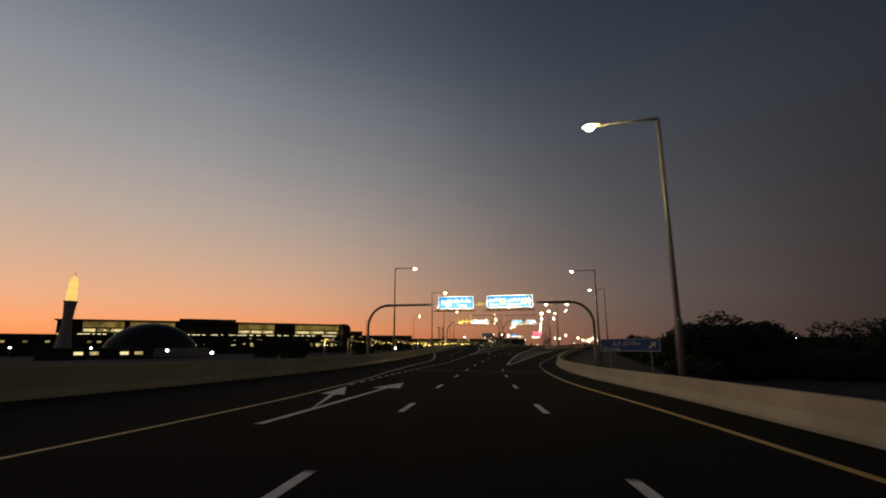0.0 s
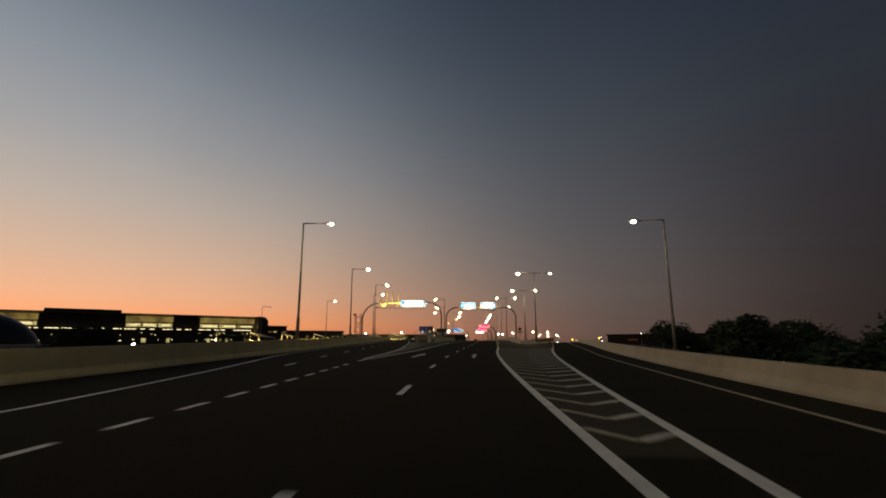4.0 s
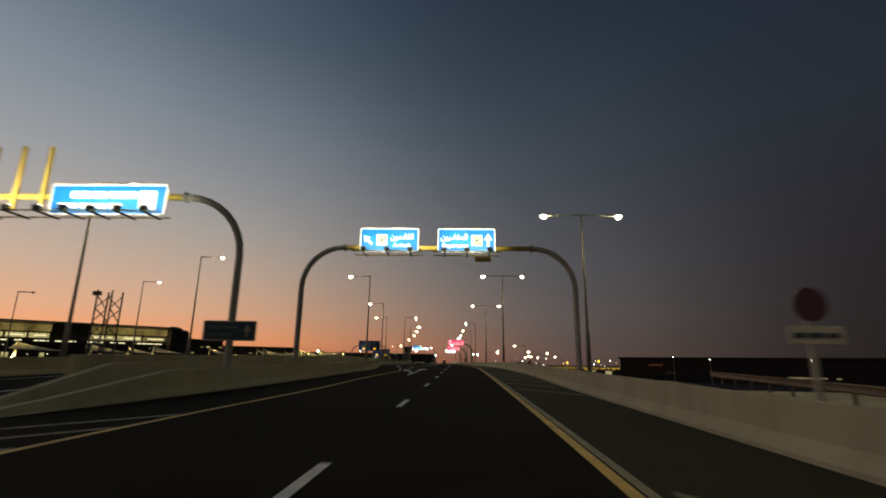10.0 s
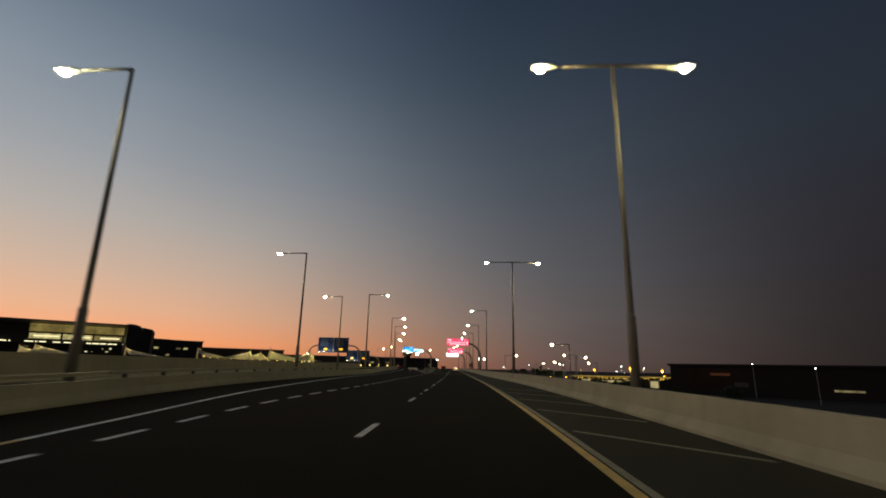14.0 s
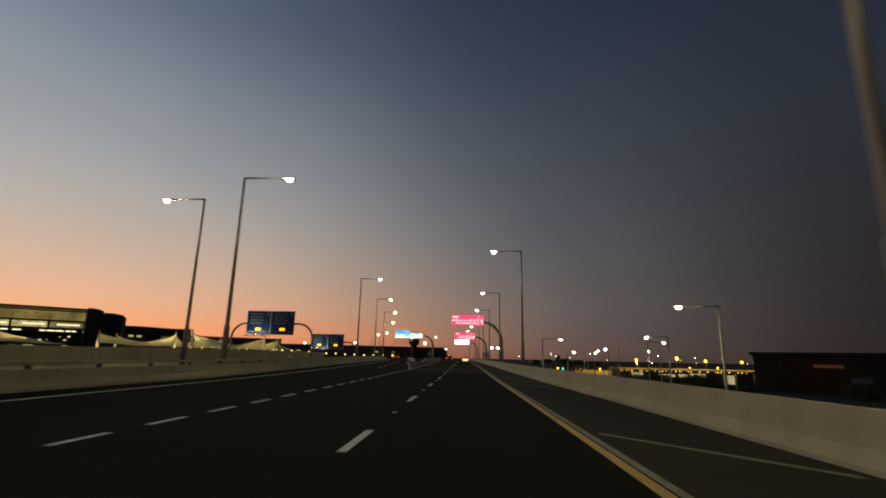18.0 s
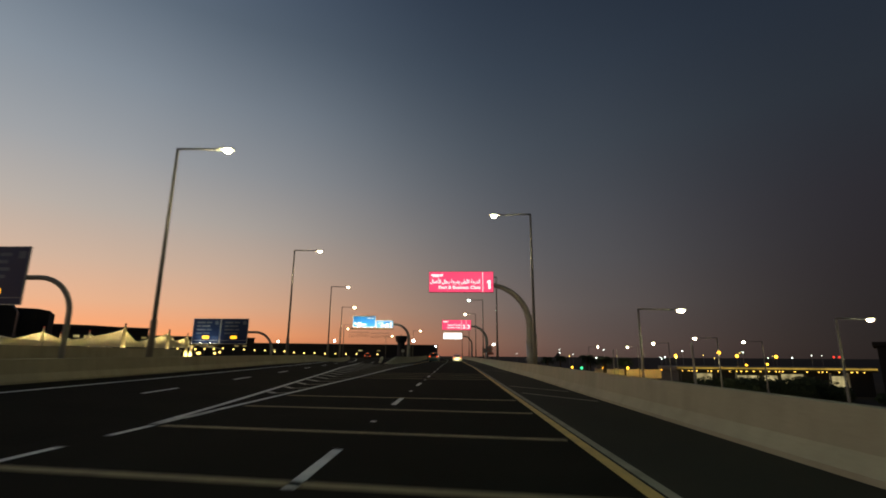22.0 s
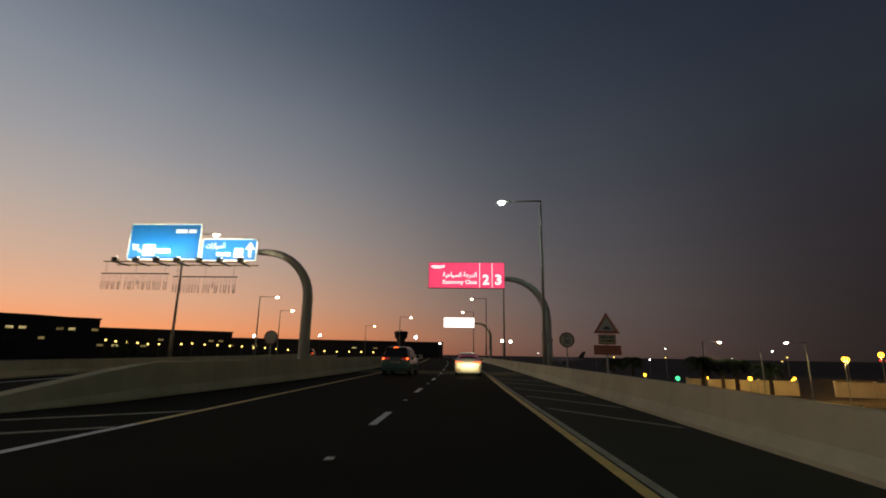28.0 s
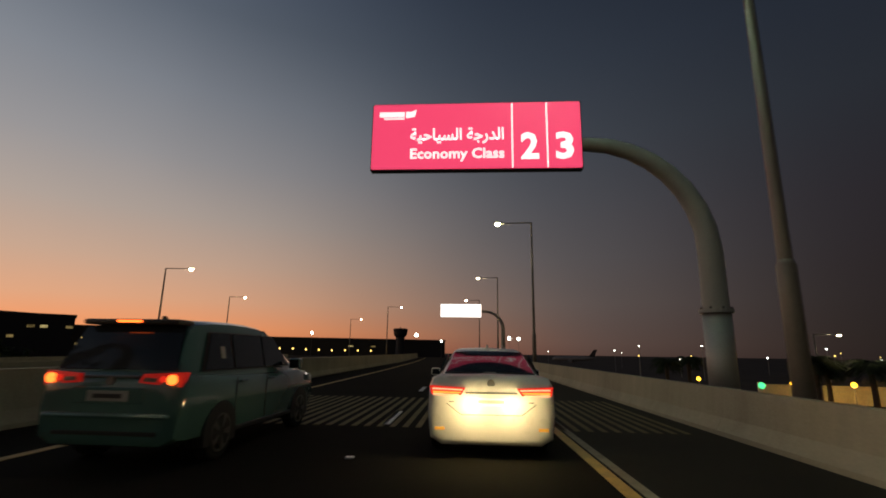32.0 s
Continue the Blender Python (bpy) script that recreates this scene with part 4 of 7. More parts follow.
# second gantry, over the splitting ramp
g2 = gantry("sign_gantry", "bent-pipe gantry with one lit blue sign and four bare yellow posts", 136.9, -26.25, -9.6, 8.0, 0.15, YELLOW_STEEL, 2.6, wide=0.9)
Y2 = 136.65
b = sign_board(g2, -18.1, -12.95, 7.1, 8.5, Y2, SIGN_BLUE)
bars(b, -17.2, -14.3, 7.85, 0.32, Y2, SIGN_WHITE, (3, 2, 4))
bars(b, -17.7, -14.9, 7.4, 0.22, Y2, SIGN_WHITE, (3, 4, 2))
part("pictogram", flat_shape(bmesh.new(), rounded(-14.15, -13.4, 7.35, 8.2, 0.05), Y2 - 0.018, Y2 - 0.013), SIGN_WHITE, b)
for x in (-22.3, -21.05, -19.8, -18.55):
    part("bare_post", bevelled(boxed(x - 0.09, x + 0.09, Y2, Y2 + 0.14, 7.3, 10.3), 0.015, 1), YELLOW_STEEL, g2)
part("ladder_box", bevelled(boxed(-22.1, -21.2, Y2 - 0.3, Y2, 7.3, 7.8), 0.03, 1), YELLOW_STEEL, g2)
flood_rack(g2, -23.4, -18.3, Y2, 6.95, 1.2, FLOOD_W * 0.7)
flood_rack(g2, -18.2, -12.6, Y2, 6.95, 1.2, FLOOD_W)
SIGN_PALE = mat("pale_sign_sheet", (0.38, 0.36, 0.33), 0.5, grain=0.1)
SIGN_TEAL = mat("faded_teal_sheet", (0.05, 0.12, 0.12), 0.5, grain=0.1)
dark = thing("direction_sign", "small dark unlit direction sign on a gantry leg", "road sign")
b = sign_board(dark, -10.6, -8.45, 1.85, 2.65, 136.62, SIGN_DARK, edge=SIGN_PALE, rim=0.05, r=0.05)
bars(b, -10.4, -9.2, 2.33, 0.13, 136.62, SIGN_TEAL, (3, 4))
bars(b, -10.4, -9.4, 2.05, 0.1, 136.62, SIGN_TEAL, (2, 3))
up_arrow(b, -8.8, 2.0, 2.5, 136.62, GREY_STEEL)
part("clamp", boxed(-9.75, -9.45, 136.7, 136.9, 2.15, 2.35), GREY_STEEL, dark)

# third gantry
g3 = gantry("sign_gantry", "bent-pipe gantry with two lit blue airport signs", 143.7, -9.1, 6.15, 7.35, 0.15, YELLOW_STEEL, 2.3, 1.1)
Y3 = 143.45
b = sign_board(g3, -5.9, -2.55, 7.05, 8.45, Y3, SIGN_BLUE)
up_arrow(b, -5.45, 7.4, 8.1, Y3, SIGN_WHITE, 45)
plane_mark(b, -4.65, 7.75, 0.62, Y3, 200)
lettering(arabic("القادمون"), 0.46, -3.5, Y3 - 0.014, 7.8, SIGN_WHITE, b, "CENTER", 1.3)
lettering("Arrivals", 0.32, -3.5, Y3 - 0.014, 7.35, SIGN_WHITE, b, "CENTER")
b = sign_board(g3, -1.5, 1.77, 7.05, 8.45, Y3, SIGN_BLUE)
lettering(arabic("المغادرون"), 0.46, -0.55, Y3 - 0.014, 7.8, SIGN_WHITE, b, "CENTER", 1.5)
lettering("Departures", 0.32, -0.5, Y3 - 0.014, 7.35, SIGN_WHITE, b, "CENTER")
plane_mark(b, 0.72, 7.75, 0.62, Y3, 45)
up_arrow(b, 1.36, 7.4, 8.15, Y3, SIGN_WHITE)
flood_rack(g3, -6.1, -2.3, Y3, 6.85, 1.2, FLOOD_W)
flood_rack(g3, -1.7, 2.0, Y3, 6.85, 1.2, FLOOD_W)
part("hanging_plate", bevelled(boxed(0.6, 1.5, Y3 - 0.1, Y3 - 0.06, 6.5, 6.8), 0.02, 1), YELLOW_STEEL, g3)


def cantilever(name, label, y, col, tip, ztip, r, reach, sleeve=2.5):
    """A column that bends over the road in a quarter circle and carries its board at the tip."""
    root = thing(name, label, "overhead sign", "cantilever signs")
    sgn = 1 if col > tip else -1
    bm = bmesh.new()
    cx, cz = col - sgn * reach, ztip - reach
    pts = [(col, y, -0.6), (col, y, 1.0), (col, y, cz)] + (arc(cx, cz, reach, 0, 90, y) if sgn > 0 else arc(cx, cz, reach, 180, 90, y))[1:] + [(tip, y, ztip)]
    rad = [r, r, r * 0.93] + [r * (0.93 - 0.33 * k / 8) for k in range(1, 9)] + [r * 0.55]
    tube(bm, pts, rad, 20)
    mast = part("mast", bm, GREY_STEEL, root, smooth=True)
    bm = bmesh.new()
    tube(bm, [(col, y, sleeve), (col, y, sleeve + 0.1)], r * 1.22, 20)
    part("flange", bm, GREY_STEEL, mast)
    bm = bmesh.new()
    tube(bm, [(col, y, -0.1), (col, y, sleeve)], r * 1.04, 20)
    part("lower_sleeve", bm, GALV, mast, smooth=True)
    for k in range(8):
        a = radians(45 * k)
        bm = bmesh.new()
        tube(bm, [(col + r * 1.12 * math.cos(a), y + r * 1.12 * math.sin(a), sleeve + 0.08), (col + r * 1.12 * math.cos(a), y + r * 1.12 * math.sin(a), sleeve + 0.15)], 0.03, 6)
        part("bolt", bm, DARK_STEEL, mast)
    return root


def pink_sign(y, x0, x1, z0, z1, col, label, arab, latin, digits, r, ztip, reach):
    root = cantilever("overhead_sign", label, y + 0.2, col, x1 - 0.4, ztip, r, reach)
    box_ = part("light_box", bevelled(boxed(x0, x1, y, y + 0.28, z0, z1), 0.03, 2), DARK_STEEL, root)
    part("lit_panel", flat_shape(bmesh.new(), rounded(x0 + 0.03, x1 - 0.03, z0 + 0.03, z1 - 0.03, 0.05), y - 0.008, y - 0.001), PINK_PANEL, box_, "glowing crimson pink panel")
    h, w = z1 - z0, x1 - x0
    n = len(digits)
    cell = 0.98
    div = x1 - cell * n
    for k in range(n):
        part("divider", boxed(div + cell * k - 0.02, div + cell * k + 0.02, y - 0.013, y - 0.009, z0 + 0.05, z1 - 0.05), PINK_TEXT, box_)
        if digits[k] == "1":
            cx, zb, hh = div + cell * 0.55, z0 + h * 0.17, h * 0.42
            part("numeral", flat_shape(bmesh.new(), [(cx - 0.02, zb), (cx + 0.16, zb), (cx + 0.16, zb + hh), (cx + 0.02, zb + hh), (cx - 0.17, zb + hh * 0.8), (cx - 0.12, zb + hh * 0.66), (cx - 0.02, zb + hh * 0.74)], y - 0.014, y - 0.009), PINK_TEXT, box_)
        else:
            lettering(digits[k], h * 0.52, div + cell * (k + 0.5), y - 0.013, z0 + h * 0.16, PINK_TEXT, box_, "CENTER", 0.5, "numeral", 0.03)
    lettering(arab, h * 0.24, div - 0.22, y - 0.013, z0 + h * 0.44, PINK_TEXT, box_, "RIGHT", (div - x0) * (0.93 if n == 1 else 0.66))
    lettering(latin, h * 0.205, div - 0.22, y - 0.013, z0 + h * 0.17, PINK_TEXT, box_, "RIGHT", (div - x0) * (0.77 if n == 1 else 0.66))
    # plain shapes where the airline's mark sits
    part("logo_bar", bevelled(boxed(x0 + 0.22, x0 + 0.95, y - 0.014, y - 0.009, z1 - 0.42, z1 - 0.27), 0.002, 1), PINK_TEXT, box_)
    part("logo_bar", bevelled(boxed(x0 + 0.35, x0 + 0.95, y - 0.014, y - 0.009, z1 - 0.50, z1 - 0.45), 0.002, 1), PINK_TEXT, box_)
    part("logo_blob", flat_shape(bmesh.new(), [(x0 + 1.0, z1 - 0.46), (x0 + 1.25, z1 - 0.42), (x0 + 1.3, z1 - 0.2), (x0 + 1.15, z1 - 0.27), (x0 + 1.0, z1 - 0.26)], y - 0.014, y - 0.009), PINK_TEXT, box_)
    return root


pink_sign(298.2, -3.35, 2.55, 6.95, 8.87, 5.72, "glowing pink airline class sign on a bent grey column", arabic("الدرجة الأولى ودرجة رجال الأعمال"), "First & Business Class", "1", 0.33, 7.68, 3.7)
pink_sign(355.0, -4.62, 1.4, 6.45, 8.52, 4.64, "glowing pink economy class sign on a bent grey column", arabic("الدرجة السياحية"), "Economy Class", "23", 0.33, 7.25, 3.1)

ws = cantilever("overhead_sign", "glowing white overhead sign, too bright to read, on a bent column", 413.7, 2.6, -1.0, 7.4, 0.3, 2.6)
bx = part("light_box", bevelled(boxed(-6.7, -0.6, 413.4, 413.7, 6.5, 8.47), 0.03, 2), DARK_STEEL, ws)
part("lit_panel", flat_shape(bmesh.new(), rounded(-6.66, -0.64, 6.54, 8.43, 0.05), 413.392, 413.399), WHITE_PANEL, bx)

cs = cantilever("overhead_sign", "two lit blue boards on a thick bent grey column", 343.6, -10.25, -13.3, 6.85, 0.3, 2.6, sleeve=0.35)
YC = 342.95
b = sign_board(cs, -20.6, -16.4, 6.25, 8.35, YC, SIGN_BLUE)
bars(b, -17.9, -16.7, 7.8, 0.22, YC, SIGN_WHITE, (3, 2))
up_arrow(b, -20.1, 6.6, 7.3, YC, SIGN_WHITE, 50)
part("pictogram", flat_shape(bmesh.new(), rounded(-19.7, -19.0, 6.5, 7.15, 0.05), YC - 0.018, YC - 0.013), SIGN_WHITE, b)
bars(b, -18.9, -18.1, 6.65, 0.25, YC, SIGN_WHITE, (3,))
b = sign_board(cs, -16.3, -13.1, 6.2, 7.5, YC, SIGN_BLUE)
lettering(arabic("السيارات"), 0.42, -15.5, YC - 0.014, 6.95, SIGN_WHITE, b, "CENTER", 1.1)
bars(b, -15.4, -14.6, 6.5, 0.2, YC, SIGN_WHITE, (2, 3))
part("pictogram", flat_shape(bmesh.new(), rounded(-14.4, -13.9, 6.4, 6.95, 0.05), YC - 0.018, YC - 0.013), SIGN_WHITE, b)
up_arrow(b, -13.5, 6.45, 7.3, YC, SIGN_WHITE)
flood_rack(cs, -21.0, -16.4, YC, 5.95, 1.1, FLOOD_W * 0.8)
flood_rack(cs, -16.3, -12.9, YC, 5.95, 1.1, FLOOD_W * 0.8)


clearance_curtain(-21.0, -17.25, YC - 1.1, 5.3, 0.65, 3, 0.85)
clearance_curtain(-17.0, -13.5, YC - 1.1, 5.15, 0.8, 4, 0.85)


def navy_sign(y, x0, x1, z0, z1, legs, label):
    root = thing("overhead_sign", label, "overhead sign", "navy terminal signs")
    xm = (x0 + x1) / 2
    for a, c in ((x0, xm - 0.04), (xm + 0.04, x1)):
        b = sign_board(root, a, c, z0, z1, y, SIGN_NAVY, rim=0.05, r=0.06)
        part("lit_badge", flat_shape(bmesh.new(), rounded((a + c) / 2 - 0.42, (a + c) / 2 + 0.42, z0 + 0.62, z0 + 1.0, 0.12), y - 0.02, y - 0.013), AMBER, b, "glowing amber badge")
        for k, wd in enumerate(((3, 2), (2, 4), (4, 2), (3, 3))):
            bars(b, a + 0.5, c - 1.1 - 0.2 * (k % 2), z1 - 0.6 - 0.45 * k, 0.2, y, SIGN_SOFT, wd)
        part("pictogram", flat_shape(bmesh.new(), rounded(c - 0.7, c - 0.25, z1 - 0.75, z1 - 0.3, 0.04), y - 0.018, y - 0.013), SIGN_SOFT, b)
        part("rule", boxed(a + 0.06, c - 0.06, y - 0.018, y - 0.013, z0 + 0.40, z0 + 0.45), SIGN_RULE, b, "thin pale rule")
    part("mullion", bevelled(boxed(xm - 0.038, xm + 0.038, y - 0.03, y + 0.06, z0 - 0.15, z1 - 0.02), 0.008, 1), GALV, root)
    zc = (z0 + z1) / 2 - 0.1
    for x in legs:
        bm = bmesh.new()
        s = 1 if x > xm else -1
        tube(bm, [(x, y + 0.25, -6.0), (x, y + 0.25, zc - 2.2)] + (arc(x - 2.2 * s, zc - 2.2, 2.2, 0, 90, y + 0.25) if s > 0 else arc(x + 2.2, zc - 2.2, 2.2, 180, 90, y + 0.25))[1:] + [(xm, y + 0.25, zc)], 0.15, 14)
        part("leg", bm, GREY_STEEL, root, smooth=True)
    flood_rack(root, x0, xm, y, z0 - 0.2, 1.2, FLOOD_W * 0.22)
    return root


SIGN_SOFT = mat("faded_sign_lettering", (0.17, 0.21, 0.29), 0.5, grain=0.1)
SIGN_RULE = mat("pale_sign_rule", (0.42, 0.45, 0.50), 0.5, grain=0.1)
navy_sign(282.2, -33.7, -26.35, 4.1, 7.65, (-36.0, -23.5), "dark navy double sign with two amber badges on a pipe frame")
navy_sign(314.6, -34.4, -27.3, 2.55, 5.7, (-24.2,), "dark navy double sign with two amber badges on one bent column")

# ---------------------------------------------------------------- road signs at the side
SIGN_DULL = mat("dusty_blue_sign_sheet", (0.007, 0.085, 0.27), 0.5, grain=0.12, scale=1.0)
VIP_PALE = mat("dusty_white_sheet", (0.62, 0.62, 0.58), 0.5, grain=0.12, scale=1.0)
vip = thing("direction_sign", "blue direction sign with a white arrow on two posts", "road sign", at=Matrix.Translation((12.0, 33.0, 0)) @ Matrix.Rotation(radians(-30), 4, "Z"))
b = sign_board(vip, -2.75, 2.75, 1.3, 2.44, 0, SIGN_DULL, edge=VIP_PALE, rim=0.05)
lettering(arabic("صالة كبار الزوار"), 0.5, -0.3, -0.014, 1.88, VIP_PALE, b, "CENTER", 2.6)
lettering("VIP Lounge", 0.34, -2.5, -0.014, 1.42, VIP_PALE, b, "LEFT", 1.7)
up_arrow(b, 2.1, 1.45, 2.3, 0, VIP_PALE, -50)
for x in (-1.9, 1.9):
    bm = bmesh.new()
    tube(bm, [(x, 0.1, -0.5), (x, 0.1, 2.35)], 0.05, 10)
    part("post", bm, GALV, vip)

BROWN_SHEET = mat("rust_brown_sheet", (0.34, 0.085, 0.05), 0.6, grain=0.2)


def limit_sign(x, y, z, r, label, digits=""):
    root = thing("speed_sign", label, "road sign", "speed limit signs")
    p = bmesh.new()
    tube(p, [(x, y + 0.05, -0.3), (x, y + 0.05, z + r * 0.8)], 0.035, 10)
    part("post", p, GALV, root)
    d = part("disc", disc(bmesh.new(), x, z, r, y, y + 0.02), GREY_STEEL, root)
    part("rim", disc(bmesh.new(), x, z, r, y - 0.004, y - 0.001), SIGN_GREYRED, d)
    part("face", disc(bmesh.new(), x, z, r * 0.82, y - 0.009, y - 0.005), SIGN_PALE, d)
    if digits:
        lettering(digits, r * 0.85, x, y - 0.012, z - r * 0.55, SIGN_DARK, d, "CENTER")
        lettering("\u0663\u0660", r * 0.62, x, y - 0.012, z + r * 0.22, SIGN_DARK, d, "CENTER", r * 0.62)


SIGN_GREYRED = mat("dulled_red_rim", (0.12, 0.05, 0.05), 0.6)
limit_sign(3.74, 343.2, 2.2, 0.39, "round speed limit sign with dark numerals behind the barrier", "30")
limit_sign(-10.9, 340.7, 2.02, 0.34, "round dulled speed limit sign in the gore", "")

ts = thing("warning_sign", "triangular warning sign over a rust-red plate on a post", "road sign")
bm = bmesh.new()
tube(bm, [(4.55, 338.1, -0.3), (4.55, 338.1, 3.1)], 0.045, 10)
part("post", bm, GALV, ts)
tri = part("triangle", flat_shape(bmesh.new(), [(4.02, 2.36), (5.08, 2.36), (4.55, 3.22)], 338.0, 338.02), GREY_STEEL, ts)
part("rim", flat_shape(bmesh.new(), [(4.02, 2.36), (5.08, 2.36), (4.55, 3.22)], 337.99, 337.998), BROWN_SHEET, tri)
part("face", flat_shape(bmesh.new(), [(4.19, 2.46), (4.91, 2.46), (4.55, 3.05)], 337.98, 337.988), SIGN_PALE, tri)
part("mark", flat_shape(bmesh.new(), [(4.38, 2.52), (4.72, 2.52), (4.66, 2.6), (4.55, 2.66), (4.44, 2.6)], 337.97, 337.978), SIGN_DARK, tri)
pl = part("plate", bevelled(boxed(4.2, 4.9, 337.99, 338.02, 1.92, 2.32), 0.01, 1), BROWN_SHEET, ts)
part("face", bevelled(boxed(4.235, 4.865, 337.976, 337.986, 1.955, 2.285), 0.004, 1), mat("buff_sign_sheet", (0.36, 0.30, 0.18), 0.6, grain=0.15), pl)
bars(pl, 4.28, 4.82, 2.17, 0.07, 337.976, SIGN_DARK, (3, 2))
bars(pl, 4.28, 4.82, 2.03, 0.07, 337.976, SIGN_DARK, (2, 3))
part("plate", bevelled(boxed(4.0, 5.1, 337.99, 338.02, 1.5, 1.88), 0.01, 1), BROWN_SHEET, ts)
DULL_BUFF = mat("dull_buff_sheet", (0.24, 0.15, 0.09), 0.6, grain=0.15)
bars(ts, 4.1, 5.0, 1.72, 0.05, 337.99, DULL_BUFF, (3, 2))
bars(ts, 4.1, 5.0, 1.58, 0.05, 337.99, DULL_BUFF, (2, 4))
ts.location = (-0.2, 0.0, -0.04)

ne = thing("no_entry_sign", "round dark red prohibition sign over a white plate", "road sign")
bm = bmesh.new()
tube(bm, [(5.6, 125.9, -0.1), (5.6, 125.9, 2.5)], 0.05, 10)
part("post", bm, GALV, ne)
d = part("disc", disc(bmesh.new(), 5.6, 2.33, 0.29, 125.8, 125.83), GREY_STEEL, ne)
part("face", disc(bmesh.new(), 5.6, 2.33, 0.29, 125.785, 125.797), mat("dark_red_sheet", (0.055, 0.012, 0.03), 0.6, grain=0.15), d)
pl = part("plate", bevelled(boxed(5.17, 6.1, 125.8, 125.83, 1.66, 1.97), 0.01, 1), SIGN_PALE, ne)
bars(pl, 5.25, 6.0, 1.77, 0.08, 125.8, SIGN_DARK, (2, 3, 2))

lt = thing("lattice_mast", "short dark steel lattice mast with a camera box", "mast")
LX, LY = -33.8, 162.2
for dx, dy in ((-0.72, -0.72), (0.72, -0.72), (0.72, 0.72), (-0.72, 0.72)):
    bm = bmesh.new()
    tube(bm, [(LX + dx, LY + dy, -6), (LX + dx, LY + dy, 6.9)], 0.075, 6)
    part("leg", bm, DARK_STEEL, lt)
for k in range(9):
    z = -4.8 + 1.25 * k
    for a, c in (((-0.72, -0.72), (0.72, -0.72)), ((0.72, -0.72), (0.72, 0.72)), ((0.72, 0.72), (-0.72, 0.72)), ((-0.72, 0.72), (-0.72, -0.72))):
        if k % 2:
            a, c = c, a
        bm = bmesh.new()
        tube(bm, [(LX + a[0], LY + a[1], z), (LX + c[0], LY + c[1], z + 1.25)], 0.05, 5)
        part("brace", bm, DARK_STEEL, lt)
part("camera_box", bevelled(boxed(LX - 1.2, LX - 0.5, LY - 0.8, LY - 0.4, 6.4, 6.8), 0.05, 1), DARK_STEEL, lt)


# ---------------------------------------------------------------- airport buildings
WALL_DARK = mat("dark_cladding", (0.05, 0.047, 0.045), 0.6, 0.2, grain=0.25, scale=0.06, fine=0.8)
ROOF_METAL = mat("roof_metal", (0.10, 0.095, 0.09), 0.45, 0.5, grain=0.2, scale=0.05, fine=1.0)
SHELL = mat("dark_roof_shell", (0.03, 0.03, 0.032), 0.5, 0.3, grain=0.2, scale=0.1, fine=2)
PALE_WALL = mat("pale_render", (0.5, 0.45, 0.37), 0.85, grain=0.25, scale=0.2, fine=3)
SOFFIT = glow_uneven("lit_soffit", (0.80, 0.56, 0.16), 0.20, 0.12)
WIN_A = glow_uneven("lit_window_warm", (1.0, 0.80, 0.34), 0.46, 0.35)
WIN_B = glow_uneven("lit_window_dim", (0.80, 0.58, 0.22), 0.20, 0.35)
WIN_C = glow("lit_window_bright", (1.0, 0.84, 0.45), 1.0, (0.1, 0.08, 0.05))
FABRIC = mat("pale_tent_fabric", (0.58, 0.53, 0.42), 0.8, grain=0.12, scale=0.5)
BULB = glow("warm_bulb", (1.0, 0.66, 0.16), 4.0)
UPLIGHT = glow("canopy_uplight", (1.0, 0.74, 0.30), 264)
RED_LAMP = glow("red_warning_light", (1.0, 0.05, 0.03), 1.6)
BULB_WHITE = glow("white_bulb", (0.95, 1.0, 0.92), 12)
LAMP_STRIP = glow("balcony_lamp_strip", (1.0, 0.86, 0.50), 1.5, (0.3, 0.25, 0.2))
WINDOWS = (WIN_A, WIN_A, WIN_B, WIN_A)
# stone of the minaret's crown, glowing by itself in place of floodlight
GOLD_LIT = glow("golden_lit_stone", (1.0, 0.68, 0.20), 0.95, (0.5, 0.4, 0.2))
ft = FABRIC.node_tree
tl = ft.nodes.new("ShaderNodeBsdfTranslucent")
tl.inputs["Color"].default_value = (0.60, 0.53, 0.38, 1)
mx = ft.nodes.new("ShaderNodeMixShader")
mx.inputs[0].default_value = 0.4
ft.links.new(ft.nodes["Principled BSDF"].outputs[0], mx.inputs[1])
ft.links.new(tl.outputs[0], mx.inputs[2])
ft.links.new(mx.outputs[0], ft.nodes["Material Output"].inputs["Surface"])
rng = random.Random(7)


def place(ob, x, y, turn, z=0.0):
    ob.matrix_basis = Matrix.Translation((x, y, z)) @ Matrix.Rotation(turn, 4, "Z")
    return ob


# the long terminal: local x runs along the front to the left end, local y goes in, the front looks towards -y
term = thing("terminal_building", "long low airport terminal with a dark roof and lit windows", "building")
place(term, -205, 462, math.atan2(-0.669, -0.744) + math.pi)
LT = 240.0
bm = bmesh.new()
rings = []
for x in np.linspace(-LT, 0, 13):
    e = 1.0 - 0.18 * ((x + LT * 0.5) / (LT * 0.5)) ** 2
    rings.append([(x, -14, 20.7 + 0.6 * e), (x, -14, 21.3 + 0.8 * e), (x, 12, 22.0 + 1.0 * e), (x, 46, 21.6 + 0.8 * e), (x, 46, 19.5)])
loft(bm, rings)
bmesh.ops.recalc_face_normals(bm, faces=bm.faces[:])
part("roof", bm, ROOF_METAL, term)
part("rear_wall", boxed(-LT, 0, 14, 44, -6, 20.0), WALL_DARK, term)
part("lower_wall", boxed(-LT, 0, 0, 13.9, -6, 4.5), WALL_DARK, term)
part("balcony", bevelled(boxed(-LT, 0, -3, 0, 9.2, 10.1), 0.1, 1), WALL_DARK, term)
BAYS = []
